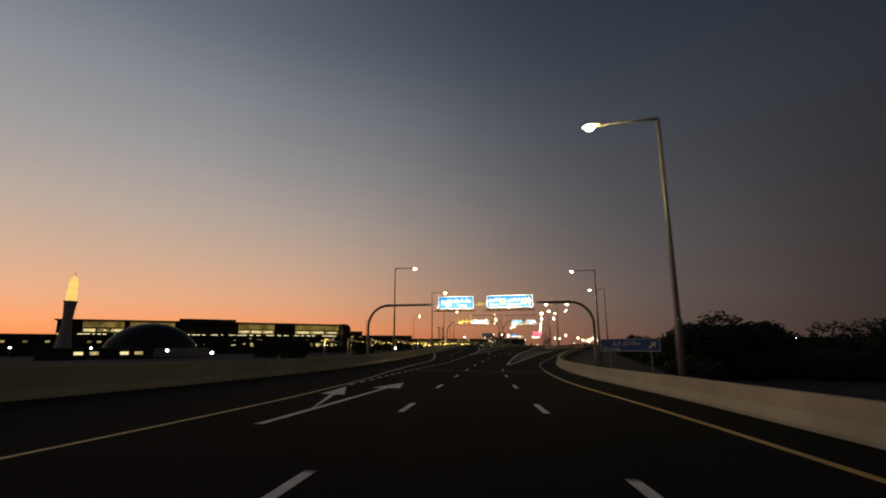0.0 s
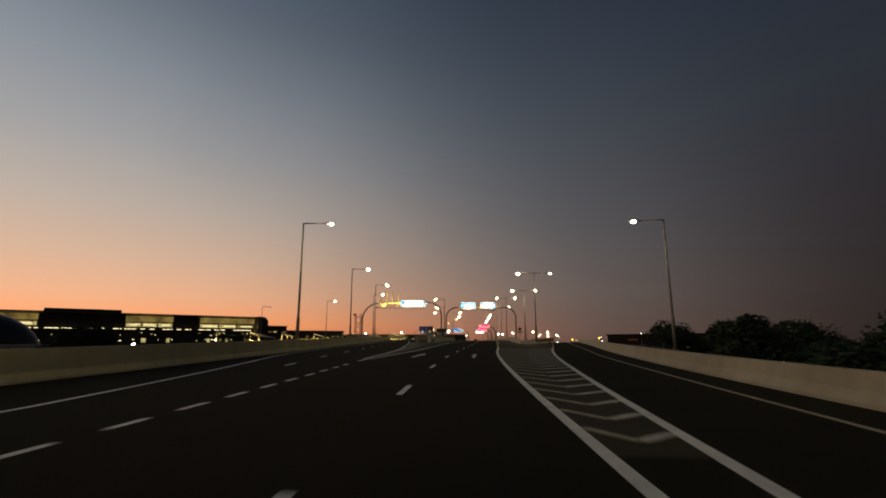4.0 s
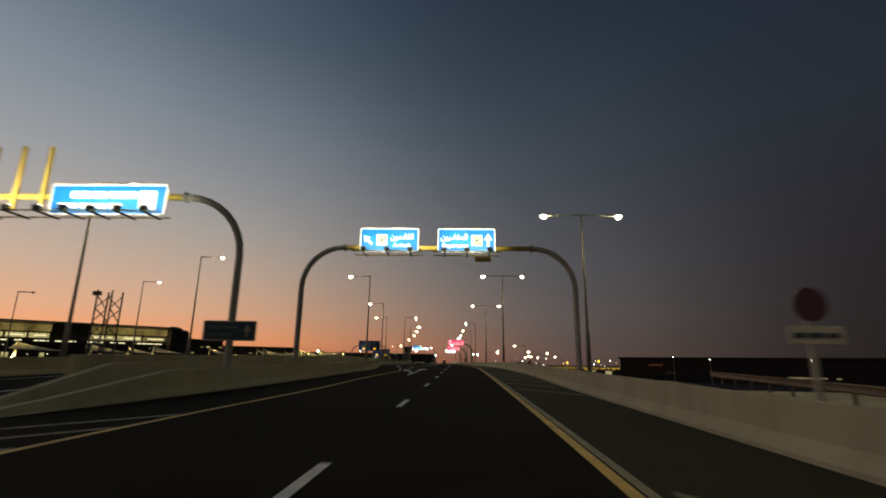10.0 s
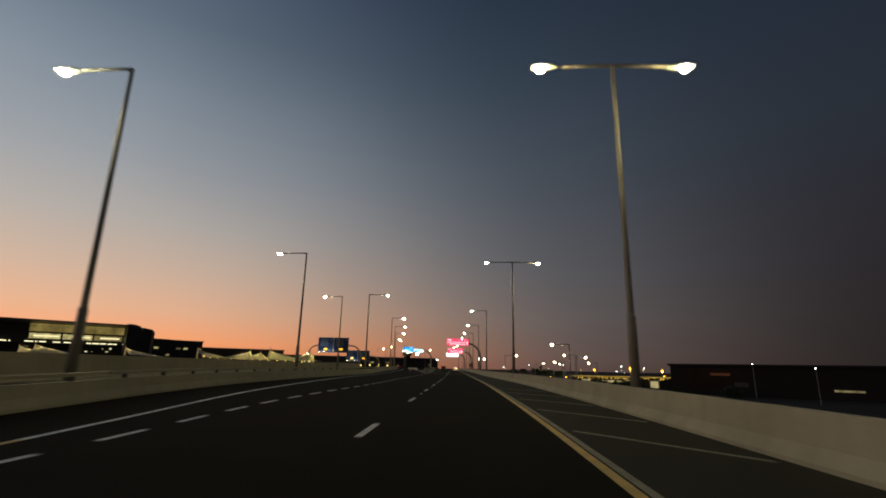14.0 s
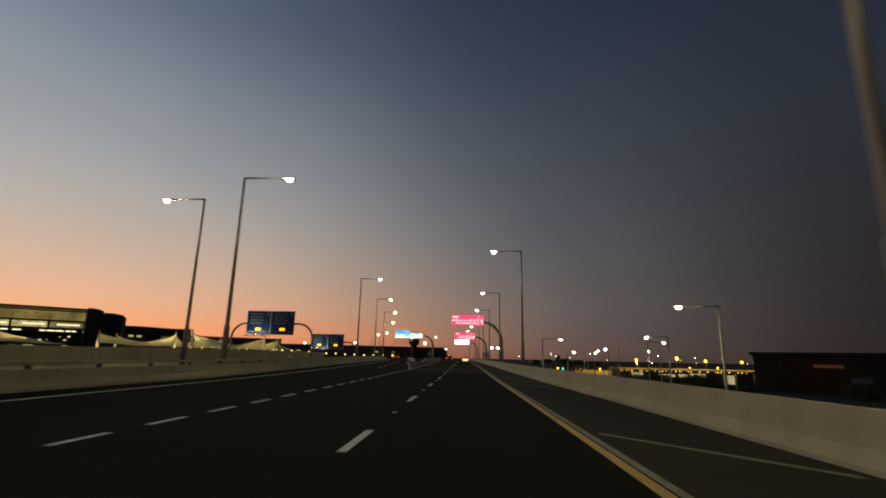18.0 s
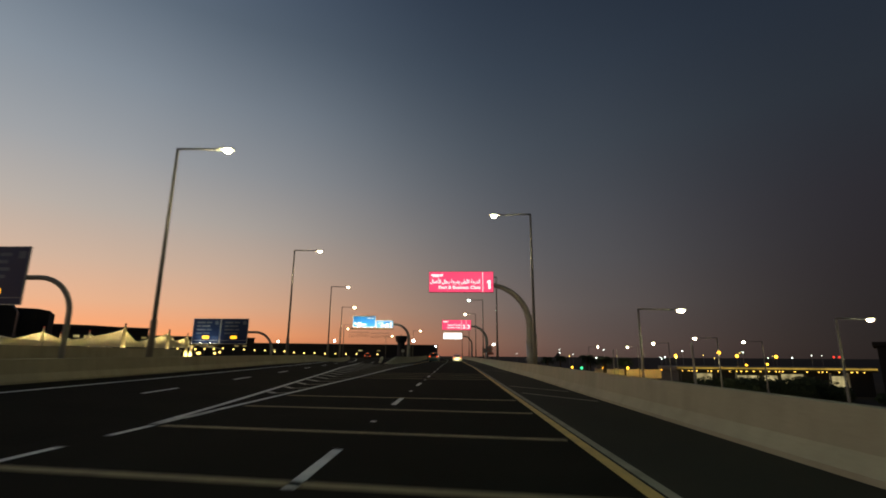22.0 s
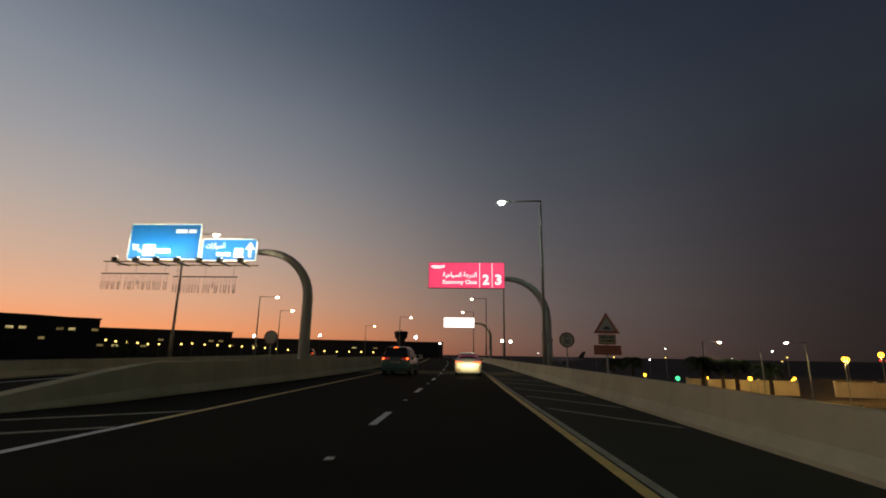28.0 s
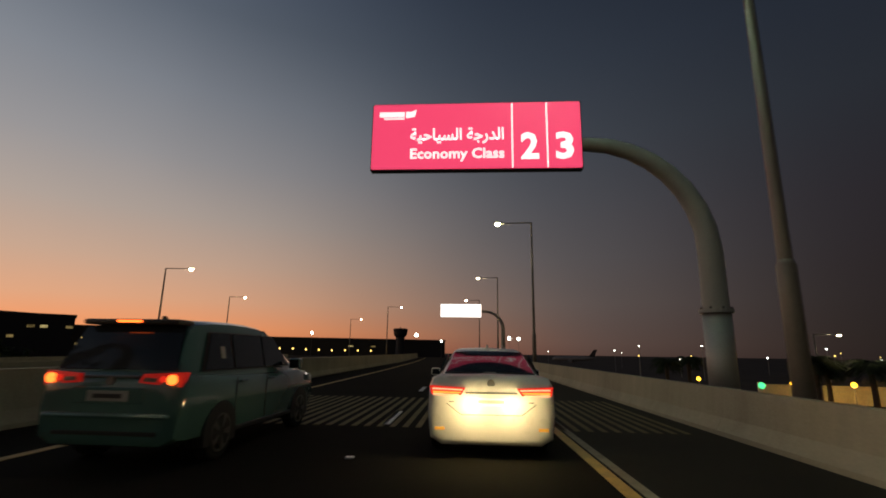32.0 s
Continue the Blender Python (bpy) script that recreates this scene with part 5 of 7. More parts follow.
for a, b in ((-50, -5), (-103, -70), (-190, -156), (-223, -194)):
    BAYS += [(a + (b - a) * q / 3, a + (b - a) * (q + 1) / 3) for q in range(3)]
for a, b in ((-70, -50), (-156, -103), (-194, -190), (-240, -223)):
    part("wall_panel", boxed(a, b, 0.0, 0.4, 4.5, 20.6), WALL_DARK, term)
part("raised_roof", bevelled(boxed(-153, -107, -13, 40, 21.0, 24.3), 0.4, 1), SHELL, term)
for k, (x0, x1) in enumerate(BAYS):
    # upright panels glow in place of the lamplit underside of the roof
    part("clerestory", boxed(x0 + 0.05, x1 - 0.05, -0.2, 0.2, 16.2, 20.6), SOFFIT, term, "golden glowing panel in place of the lit roof underside")
    part("spandrel", boxed(x0, x1, 0.05, 0.5, 15.3, 16.15), WALL_DARK, term)
    part("window", boxed(x0 + 0.5, x1 - 0.5, 0.0, 0.3, 12.3, 15.2), WINDOWS[(k * 3) % 4], term)
    part("window_glow", boxed(x0 + rng.uniform(1, 5), x1 - rng.uniform(1, 3), -0.06, -0.01, 13.3, 14.3), WIN_C, term)
    part("mullion", boxed(x0 - 0.4, x0 + 0.4, -0.6, 0.0, 4.5, 16.15), WALL_DARK, term)
    part("lower_panel", boxed(x0, x1, 0.0, 0.4, 4.5, 12.2), WALL_DARK, term)
    for q in range(3):
        part("downlight", bevelled(boxed(x0 + 1.6 + 3.6 * q, x0 + 2.5 + 3.6 * q, -0.5, -0.2, 19.2, 19.5), 0.05, 1), SHELL, term)
    for q in range(2):
        if rng.random() < 0.5:
            a = x0 + 0.5 + 5 * q + rng.uniform(0, 2)
            part("door_glow", boxed(a, a + rng.uniform(1.5, 4), -0.3, 0.0, 0.0, 3.2), rng.choice((WIN_A, WIN_B)), term)


q = -LT + 1.0
while q < -4:
    w = rng.uniform(0.8, 3.8)
    if rng.random() < 0.8:
        part("lamp_strip", boxed(q, min(q + w, -1.5), -3.1, -3.0, 10.2, 10.75), LAMP_STRIP, term)
    q += w + rng.choice((0.4, 0.8, 1.6, 3.0))
for k in range(46):
    q, z = rng.uniform(-LT + 2, -6), rng.choice((1.2, 2.0, 5.6, 6.4, 7.4))
    part("wall_light", bevelled(boxed(q, q + rng.uniform(0.5, 1.8), -0.5, -0.1, z, z + rng.uniform(0.3, 0.7)), 0.05, 1), rng.choice((WIN_C, WIN_A, LAMP_STRIP)), term)


def end_shell(x0, x1, depth, top, low):
    """A rounded dark roof shell that caps a wing."""
    bm = bmesh.new()
    rings = []
    for x in np.linspace(x0, x1, 7):
        s = (x - x0) / (x1 - x0)
        h = low + (top - low) * math.sqrt(max(0.0, 1 - s ** 2.6))
        rings.append([(x, -15, -6), (x, -15, h - 1.2), (x, -13, h), (x, depth, h), (x, depth, -6)])
    loft(bm, rings)
    bmesh.ops.recalc_face_normals(bm, faces=bm.faces[:])
    return bm


part("end_shell", end_shell(-5.0, 3.0, 46, 22.6, 19.5), SHELL, term, smooth=False)
# rounded end of the rear wing
bm = bmesh.new()
loft(bm, [[(-12, 24, -6), (-12, 24, 22.8), (-12, 77, 22.8), (-12, 77, -6)], [(9, 24, -6), (9, 24, 22.8), (9, 77, 22.8), (9, 77, -6)], [(14, 26, -6), (14, 26, 22.1), (14, 77, 22.1), (14, 77, -6)],
          [(16.3, 30, -6), (16.3, 30, 20.4), (16.3, 77, 20.4), (16.3, 77, -6)]])
bmesh.ops.recalc_face_normals(bm, faces=bm.faces[:])
part("rear_wing", bm, SHELL, term)
part("low_wing", bevelled(boxed(14, 58, 152, 180, -6, 19.2), 0.3, 1), WALL_DARK, term)
bm = bmesh.new()
loft(bm, [[(x, y, z) for y, z in ((146, t - 0.9), (146, t), (184, t + 0.4), (184, t - 0.5))] for x, t in ((13.5, 21.2), (40, 21.0), (63.5, 20.2))])
bmesh.ops.recalc_face_normals(bm, faces=bm.faces[:])
part("low_roof", bm, ROOF_METAL, term)
for k in range(6):
    part("window", boxed(18 + 6.2 * k, 21.5 + 6.2 * k, 151.6, 151.98, 14.0, 15.5), (WIN_B, WALL_DARK, WIN_B)[k % 3], term)

# dark shell hall in front of the terminal
hall = thing("domed_hall", "low dark egg-shaped hall before the terminal", "building")
place(hall, -221, 227, math.atan2(0.75, 0.66))
bm = bmesh.new()
rings = []
for k in range(13):
    a = math.pi * k / 12
    x, r = -25 * math.cos(a), max(0.05, math.sin(a))
    rings.append([(x, 14 * r * math.cos(b), -6 + 19.5 * r * math.sin(b)) for b in np.linspace(0, math.pi, 13)])
loft(bm, rings, closed=False)
bmesh.ops.recalc_face_normals(bm, faces=bm.faces[:])
part("shell", bm, SHELL, hall, smooth=True)
part("plinth", bevelled(boxed(-28, 28, -16, 16, -6, -1.0), 0.3, 1), PALE_WALL, hall)

# prayer tower
mn = thing("minaret", "slender waisted minaret with a golden lit crown", "tower", at=Matrix.Translation((-250, 198, 0)) @ Matrix.Rotation(radians(1.6), 4, "Y"))
PROFILE = [(-6, 4.4), (2, 3.6), (7, 2.9), (12, 2.4), (16, 2.35), (20, 2.6), (23.8, 2.95)]


def turned(profile, n=24, flute=0.0):
    bm = bmesh.new()
    rings = []
    for z, r in profile:
        rings.append([((r * (1 - flute * (k % 2))) * math.cos(2 * math.pi * k / n), (r * (1 - flute * (k % 2))) * math.sin(2 * math.pi * k / n), z) for k in range(n)])
    return loft(bm, rings)


part("shaft", turned(PROFILE, 32, 0.06), PALE_WALL, mn)
part("gallery", turned([(23.8, 3.1), (24.1, 3.3), (24.6, 3.2)]), PALE_WALL, mn)
part("lantern", turned([(24.6, 2.6), (29.2, 2.35), (29.5, 2.8), (29.9, 2.8)], 16, 0.05), GOLD_LIT, mn, "golden lit lantern storey")
part("upper_lantern", turned([(29.9, 2.15), (33.4, 2.0), (33.6, 2.5), (34.0, 2.5)], 16, 0.05), GOLD_LIT, mn)
part("cap", turned([(34.0, 1.9), (35.2, 2.0), (36.6, 1.7), (37.8, 0.9), (38.6, 0.15)], 16), GOLD_LIT, mn)
part("finial", turned([(38.6, 0.12), (40.2, 0.1), (40.8, 0.03)], 8), DARK_STEEL, mn)


def block(name, label, x, y, turn, w, d, top, rows, lit=0.3, seed=1, mats=None, skin=None):
    """A plain building with rows of windows, some lit; it fronts -y."""
    root = place(thing(name, label, "building"), x, y, turn)
    r = random.Random(seed)
    part("wall", boxed(-w / 2, w / 2, 0, d, -6, top - 0.8), skin or WALL_DARK, root)
    part("roof", bevelled(boxed(-w / 2 - 0.6, w / 2 + 0.6, -0.8, d + 0.6, top - 0.8, top), 0.08, 1), skin or ROOF_METAL, root)
    for z, h, step, wide in rows:
        k = -w / 2 + 2
        while k < w / 2 - wide:
            if r.random() < lit:
                fr = part("window", boxed(k, k + wide, -0.14, -0.01, z, z + h), r.choice(mats or (WIN_A, WIN_B, WIN_B)), root)
            k += step
    return root


def facing(x, y, tx=-1.0, ty=300.0):
    """The turn by which a front at (x, y) looks towards a place on the road."""
    return math.atan2(ty - y, tx - x) + math.pi / 2


block("pier_building", "dark airport pier with a few lit windows", -268, 600, facing(-268, 600), 60, 30, 20.3, ((12, 1.6, 6, 3.5), (6, 1.6, 7, 3)), 0.45, seed=2)
block("pier_building", "long dark airport pier under an evening sky", -243, 672, facing(-243, 672), 110, 30, 16.0, ((7.5, 1.4, 7, 3.5), (2.5, 1.5, 9, 4)), 0.3, seed=3)
block("pier_building", "very long low dark airport building", -118, 724, facing(-118, 724), 190, 28, 11.3, ((4.5, 1.0, 9, 4),), 0.12, seed=4)
block("hangar", "low dark shed beside the airport road", -350, 250, facing(-350, 250, 4, 0), 120, 20, 9.0, ((3, 1.5, 6, 2.5),), 0.4, seed=5)
block("service_building", "pale low service building with lit doors", -205, 178, facing(-205, 178, 4, -10), 46, 14, -0.6, ((-3.9, 1.5, 6, 3.5),), 0.55, seed=6, mats=(WIN_A, WIN_C))

tw = thing("control_tower", "dark airport control tower with a flared cab", "tower", at=Matrix.Translation((-61, 726, 0)))
part("shaft", turned([(-6, 4.2), (8, 3.4), (12.6, 3.6)]), WALL_DARK, tw)
part("cab", turned([(12.6, 3.8), (14, 5.2), (18.2, 5.9), (18.9, 5.9), (19.4, 5.0)], 16), SHELL, tw)
part("beacon", turned([(19.4, 0.3), (21.0, 0.2)], 8), DARK_STEEL, tw)

# ---------------------------------------------------------------- tents, masts and lights before the terminal
BULB_ME = to_mesh("bulb", turned([(-0.26, 0.06), (-0.18, 0.2), (0.0, 0.28), (0.18, 0.2), (0.26, 0.06)], 10))
POLE_ME = to_mesh("pole", turned([(-6.0, 0.09), (0, 0.06)], 8))


def light_post(name, label, x, y, z, bulb, group, size=1.0, category="lamp"):
    root = thing(name, label, category, group, at=Matrix.Translation((x, y, z)))
    p = piece("pole", POLE_ME, None, root)
    if not POLE_ME.materials:
        POLE_ME.materials.append(GREY_STEEL)
    p.scale = (1, 1, max(0.3, (z + 6) / 6))
    p.location = (0, 0, -0.2)
    me = bpy.data.meshes.get("bulb_" + bulb.name) or BULB_ME.copy()
    me.name = "bulb_" + bulb.name
    if not me.materials:
        me.materials.append(bulb)
    b = piece("bulb", me, None, root, "glowing lamp globe")
    b.scale = (size, size, size)
    return root


def tent(x, y, turn, reach, spread, apex=4.7, low=2.35):
    """A pale mast with a stretched sail that falls from its top to a low edge on one side, lit from the foot."""
    root = place(thing("tent_canopy", "pale fabric sail on a tapered mast, lit from below", "canopy", "fabric canopies"), x, y, turn)
    n, m = 10, 12
    bm = bmesh.new()
    grid = []
    for i in range(n + 1):
        u = i / n
        row = []
        for j in range(m + 1):
            v = 2 * j / m - 1
            a = radians(spread) * v
            r = 0.35 + reach * u * (1 - 0.16 * u * math.cos(math.pi * v) * 0.5 - 0.08 * u)
            z = low + (apex - low) * (1 - u) ** 1.55 * (1 - 0.12 * abs(v)) + 0.35 * u * abs(v) ** 2 - 0.12 * math.sin(math.pi * u) * math.cos(2 * math.pi * v)
            row.append(bm.verts.new((r * math.cos(a), r * math.sin(a), z)))
        grid.append(row)
    for i in range(n):
        for j in range(m):
            bm.faces.new((grid[i][j], grid[i + 1][j], grid[i + 1][j + 1], grid[i][j + 1]))
    part("sail", bm, FABRIC, root, smooth=True)
    for v in (-1, 1):  # edge cables
        bm = bmesh.new()
        a = radians(spread) * v
        tube(bm, [(0.35 * math.cos(a), 0.35 * math.sin(a), apex * 0.95), (reach * 0.5 * math.cos(a), reach * 0.5 * math.sin(a), low + (apex - low) * 0.34), (reach * 0.97 * math.cos(a), reach * 0.97 * math.sin(a), low + 0.35), (reach * 1.15 * math.cos(a), reach * 1.15 * math.sin(a), -5.9)], 0.04, 6)
        part("cable", bm, GREY_STEEL, root)
    part("mast", turned([(-6, 0.5), (0, 0.42), (2.5, 0.30), (apex + 0.2, 0.15), (apex + 0.45, 0.1)], 12), MAST_PAINT, root, smooth=True)
    part("top_lamp", turned([(apex + 0.45, 0.1), (apex + 0.55, 0.16), (apex + 0.75, 0.05)], 8), OBSTRUCTION, root, "small dull red top lamp")
    for k in range(3):
        a = 2.1 * k + 0.4
        up = part("uplight", turned([(0.0, 0.30), (0.16, 0.34)], 10), DARK_STEEL, root, "warm uplight at the mast")
        up.location = (0.85 * math.cos(a), 0.85 * math.sin(a), 0.3)
        piece("lens", UPLENS_ME, UPLIGHT, up)
    return root


UPLENS_ME = to_mesh("uplight_lens", turned([(0.161, 0.30), (0.185, 0.27)], 10))
MAST_PAINT = mat("cream_mast_paint", (0.68, 0.60, 0.42), 0.6, grain=0.12, scale=0.8)
OBSTRUCTION = glow("dull_red_lamp", (1.0, 0.20, 0.10), 0.12, (0.15, 0.05, 0.04))
for x, y, reach, trn in ((-51.7, 298.5, 10, 50), (-62.1, 309.8, 9, 165), (-76, 306, 11, 12), (-97, 305, 12, 15), (-47.5, 320.5, 9, 170), (-51.3, 336.8, 9, 165), (-57.7, 353.4, 8, 170), (-67, 329, 9, 150), (-69, 341, 7, -15),
                                        (-63.6, 365.5, 8, 20), (-86, 324, 11, 20), (-108, 287, 11, 10), (-116, 268, 11, 10), (-122, 248, 11, 5), (-130, 306, 11, 15), (-84, 352, 10, 15)):
    tent(x, y, radians(trn), reach, 62)
# low lamps between the masts
for k, (x, y) in enumerate(((-64, 316), (-66, 320), (-69, 322), (-73, 324), (-60, 340), (-62, 345), (-56, 345), (-54, 352), (-66, 350), (-70, 357), (-60, 362), (-76, 336), (-80, 342), (-92, 314), (-88, 318), (-84, 300), (-57, 327), (-60, 331), (-63, 334), (-66, 337), (-71, 333), (-74, 345), (-55, 360), (-58, 368), (-79, 312), (-101, 309), (-105, 300), (-68, 366), (-53, 316), (-58, 312))):
    light_post("canopy_lamp", "low warm lamp under the fabric canopies", x, y, 1.15 + 0.25 * (k % 3), BULB, "low canopy lamps", 0.9)

ROW = [(-262, 621, 7.0), (-246, 634, 6.2), (-227, 648, 4.2), (-205, 662, 5.4), (-177, 677, 4.0), (-149, 690, 2.6), (-116, 701, 1.6), (-81, 710, 1.4)]
for k in range(27):
    s = k / 26 * 7
    i = min(6, int(s))
    a, b = ROW[i], ROW[i + 1]
    q = [a[j] + (b[j] - a[j]) * (s - i) for j in range(3)]
    light_post("yard_lamp", "small warm lamp globe in a long row", q[0], q[1], q[2] + rng.uniform(-0.3, 0.3), BULB, "row of warm lamps", 2.3)
for x, y, z, s in ((-138.4, 146.5, -1.6, 2.0), (-115.7, 142.6, -2.4, 2.0), (-92.4, 157.6, -1.0, 1.4), (-77.1, 242.5, -1.4, 2.0), (-178, 150, -0.6, 1.4), (-190, 128, -0.4, 1.3)):
    light_post("flood_mast", "bright white yard light on a mast", x, y, z, BULB_WHITE, "yard lights", s)
for x, y, z, s in ((-55, 785, 16.4, 6.0), (16.4, 594, 8.9, 3.0), (21, 592, 8.6, 3.0), (-22, 640, 8.0, 2.2), (-104, 640, 12.0, 3.2),
                   (-150, 640, 11.0, 3.2), (44, 480, 3.9, 0.6), (70, 500, 4.5, 0.6), (98, 430, 3.0, 0.55), (123, 400, 3.4, 0.55), (150, 420, 4.0, 0.6), (180, 380, 3.4, 0.6), (60, 560, 3.2, 0.8), (40, 620, 2.6, 0.9)):
    light_post("flood_mast", "distant white light on a thin mast", x, y, z, BULB_WHITE, "yard lights", s)
for x, y, z in ((87.2, 315.8, 4.1), (92, 297, 3.0), (111, 273, 2.9), (121.6, 246, 3.1)):
    light_post("post_lamp", "slim post with a small white lamp beside the lower road", x, y, z, BULB_WHITE, "slim post lamps", 0.5)
far = random.Random(31)
for k in range(16):
    light_post("flood_mast", "distant small light on a thin mast", 62 + 13 * k + far.uniform(-5, 5), 560 + far.uniform(-60, 120), far.uniform(-1.0, 4.5), BULB_WHITE if k % 3 else BULB, "yard lights", far.uniform(0.6, 1.1))
LIT_YARD = {(53.9, 418.2): 1500, (39.7, 435.8): 900, (66.0, 409.6): 3600, (91.6, 433.5): 5200, (84.0, 404.0): 1500, (138.1, 506.7): 4200}
for x, y, z, k in ((91.6, 433.5, 2.8, 2.6), (138.1, 506.7, 1.8, 3.6), (167.7, 523.3, 1.6, 3.8), (53.9, 418.2, -2.4, 1.7), (39.7, 435.8, -2.7, 1.7), (46.6, 420.4, -2.5, 1.5), (68.2, 427.4, -2.6, 1.4), (66.0, 409.6, 1.6, 2.0),
                   (69.7, 430.4, -3.1, 1.4), (59.0, 429.0, -3.4, 1.3), (112.0, 440.0, -1.2, 1.8), (84.0, 404.0, -1.0, 1.2)):
    post = light_post("sodium_lamp", "amber sodium lamp on a post", x, y, z, SODIUM, "amber lamps", 0.8 * k)
    if (x, y) in LIT_YARD:
        la = bpy.data.lights.new("sodium_light", "POINT")
        la.energy, la.color, la.shadow_soft_size = LIT_YARD[x, y], (1.0, 0.56, 0.11), 0.25
        lo = new("sodium_light", la)
        lo.location, lo.parent = (0, 0, -0.34 * k - 0.4), post
for x in (608, 617):
    light_post("warning_beacon", "far red warning lamp on a mast", x, 1079, 2.0, RED_LAMP, "red warning lamps", 6.0)
light_post("green_lamp", "green floodlight in the plants by the lower road", 37.4, 412.0, -2.4, glow("green_lamp_light", (0.08, 0.9, 0.35), 1.6), "coloured garden lamps", 1.6)
for x, y, z, a in ((18.0, 246.8, 5.3, 0), (26.2, 276.8, 4.5, 0), (11.3, 287.1, 4.4, 180), (30.2, 295.6, 4.5, 180), (31.9, 317.7, 3.7, 0), (45.9, 331.8, 3.7, 0), (37.5, 345.7, 3.8, 0), (36.7, 399.5, 4.0, 180), (48.6, 392.9, 3.9, 0)):
    street_lamp(x, y, (a,), -6.0, "grey street lamp of the lower road, lit", "lamps of the lower road", (z + 6) / 12)
for x, y, z in ((43.7, 395.9, 3.2), (20.5, 300, 2.6), (25, 338, 2.4)):
    root = thing("bare_post", "plain pale post beside the lower road", "post", at=Matrix.Translation((x, y, 0)))
    part("tube", turned([(-6, 0.12), (z, 0.09)], 10), GALV, root)
    part("cap", turned([(z, 0.1), (z + 0.06, 0.04)], 10), GALV, root)
for x, y in ((-32.9, 175.6), (-53.7, 196.0)):
    street_lamp(x, y, (180,), -0.0, k=1.11, footing=x < -40)

# lit low building and dark block by the lower road
BAY_DIM = glow_uneven("dim_amber_bay", (0.90, 0.70, 0.34), 0.46, 0.5)
# the fascia glows by itself in place of amber light from its lamps
FASCIA = glow_uneven("amber_washed_fascia", (0.95, 0.58, 0.10), 0.34, 0.3)
STRIP_DIM = glow_uneven("dim_amber_strip", (0.90, 0.70, 0.34), 0.16, 0.5)
BLACK_CLAD = mat("black_cladding", (0.026, 0.024, 0.022), 0.8, grain=0.3, scale=0.08, fine=1.0)
lb = block("toll_building", "low pale building under a row of amber lights", 61.4, 355.2, -0.075, 36, 10, -0.6, (), seed=8)
part("lit_fascia", bevelled(boxed(-18.4, 18.4, -0.96, -0.82, -1.0, -0.66), 0.03, 1), FASCIA, lb)
r8 = random.Random(8)
x = -17.6
while x < 17.4:
    b = part("edge_lamp", bevelled(boxed(x, x + r8.uniform(0.12, 0.3), -1.0, -0.84, -1.48, -1.34), 0.03, 1), AMBER_HOT, lb)
    x += r8.choice((0.6, 0.8, 1.0, 1.3, 2.2))
x = -17.5
while x < 15.5:
    w = r8.uniform(1.6, 4.6)
    part("lit_bay", boxed(x, min(x + w, 17.6), -0.12, -0.01, r8.choice((-5.4, -4.6, -3.9)), -1.9 - r8.choice((0.0, 0.3, 0.6))), r8.choice((BAY_DIM, BAY_DIM, WALL_DARK)), lb)
    part("pillar", bevelled(boxed(x - 0.3, x - 0.08, -0.9, -0.5, -6, -1.55), 0.03, 1), PALE_WALL if r8.random() < 0.3 else WALL_DARK, lb)
    x += w + r8.uniform(0.3, 1.2)
db = block("dark_block", "big unlit dark building by the lower road", 115.5, 317, -0.69, 100, 30, 4.3, ((-3.0, 1.4, 9, 4),), 0.2, seed=9, mats=(WALL_DARK,), skin=BLACK_CLAD)
part("lit_recess", boxed(-37, -31, -0.15, -0.01, 0.5, 1.3), glow("dim_orange_recess", (0.8, 0.22, 0.05), 0.035, (0.1, 0.04, 0.02)), db)
part("brown_panel", boxed(-45, -30, -0.10, -0.01, -4.5, 2.6), mat("rust_brown_cladding", (0.032, 0.018, 0.013), 0.7, grain=0.4, scale=0.3), db)
for x0, x1 in ((-4, 3), (14, 26), (28.5, 30)):
    part("lit_strip", boxed(x0, x1, -0.14, -0.01, -3.5, -2.9), STRIP_DIM, db)


# pale yard wall behind the amber lamps
yw = place(thing("boundary_wall", "pale rendered yard wall lit by amber lamps", "wall"), 46, 428, -0.16)
panel_me = to_mesh("wall_panel", bevelled(boxed(0.25, 6.75, -0.12, 0.12, -6.1, -3.15), 0.02, 1))
coping_me = to_mesh("coping", bevelled(boxed(0.2, 6.8, -0.2, 0.2, -3.15, -3.0), 0.03, 1))
pier_me = to_mesh("pilaster", bevelled(boxed(-0.25, 0.25, -0.25, 0.25, -6.1, -2.75), 0.04, 1))
for k in range(11):
    if k not in (3, 8):
        piece("wall_panel", panel_me, PALE_WALL, yw).location = (7 * k, 0, 0)
        piece("coping", coping_me, PALE_WALL, yw).location = (7 * k, 0, 0)
    piece("pilaster", pier_me, PALE_WALL, yw).location = (7 * k, 0, 0)


# ---------------------------------------------------------------- plants
LEAF = mat("dark_leaf", (0.035, 0.05, 0.025), 0.7, grain=0.4, scale=2.0)
BARK = mat("bark", (0.10, 0.075, 0.05), 0.9, grain=0.4, scale=4, bump=0.5)
SHRUB = mat("shrub_leaf", (0.05, 0.06, 0.03), 0.75, grain=0.4, scale=2.0)


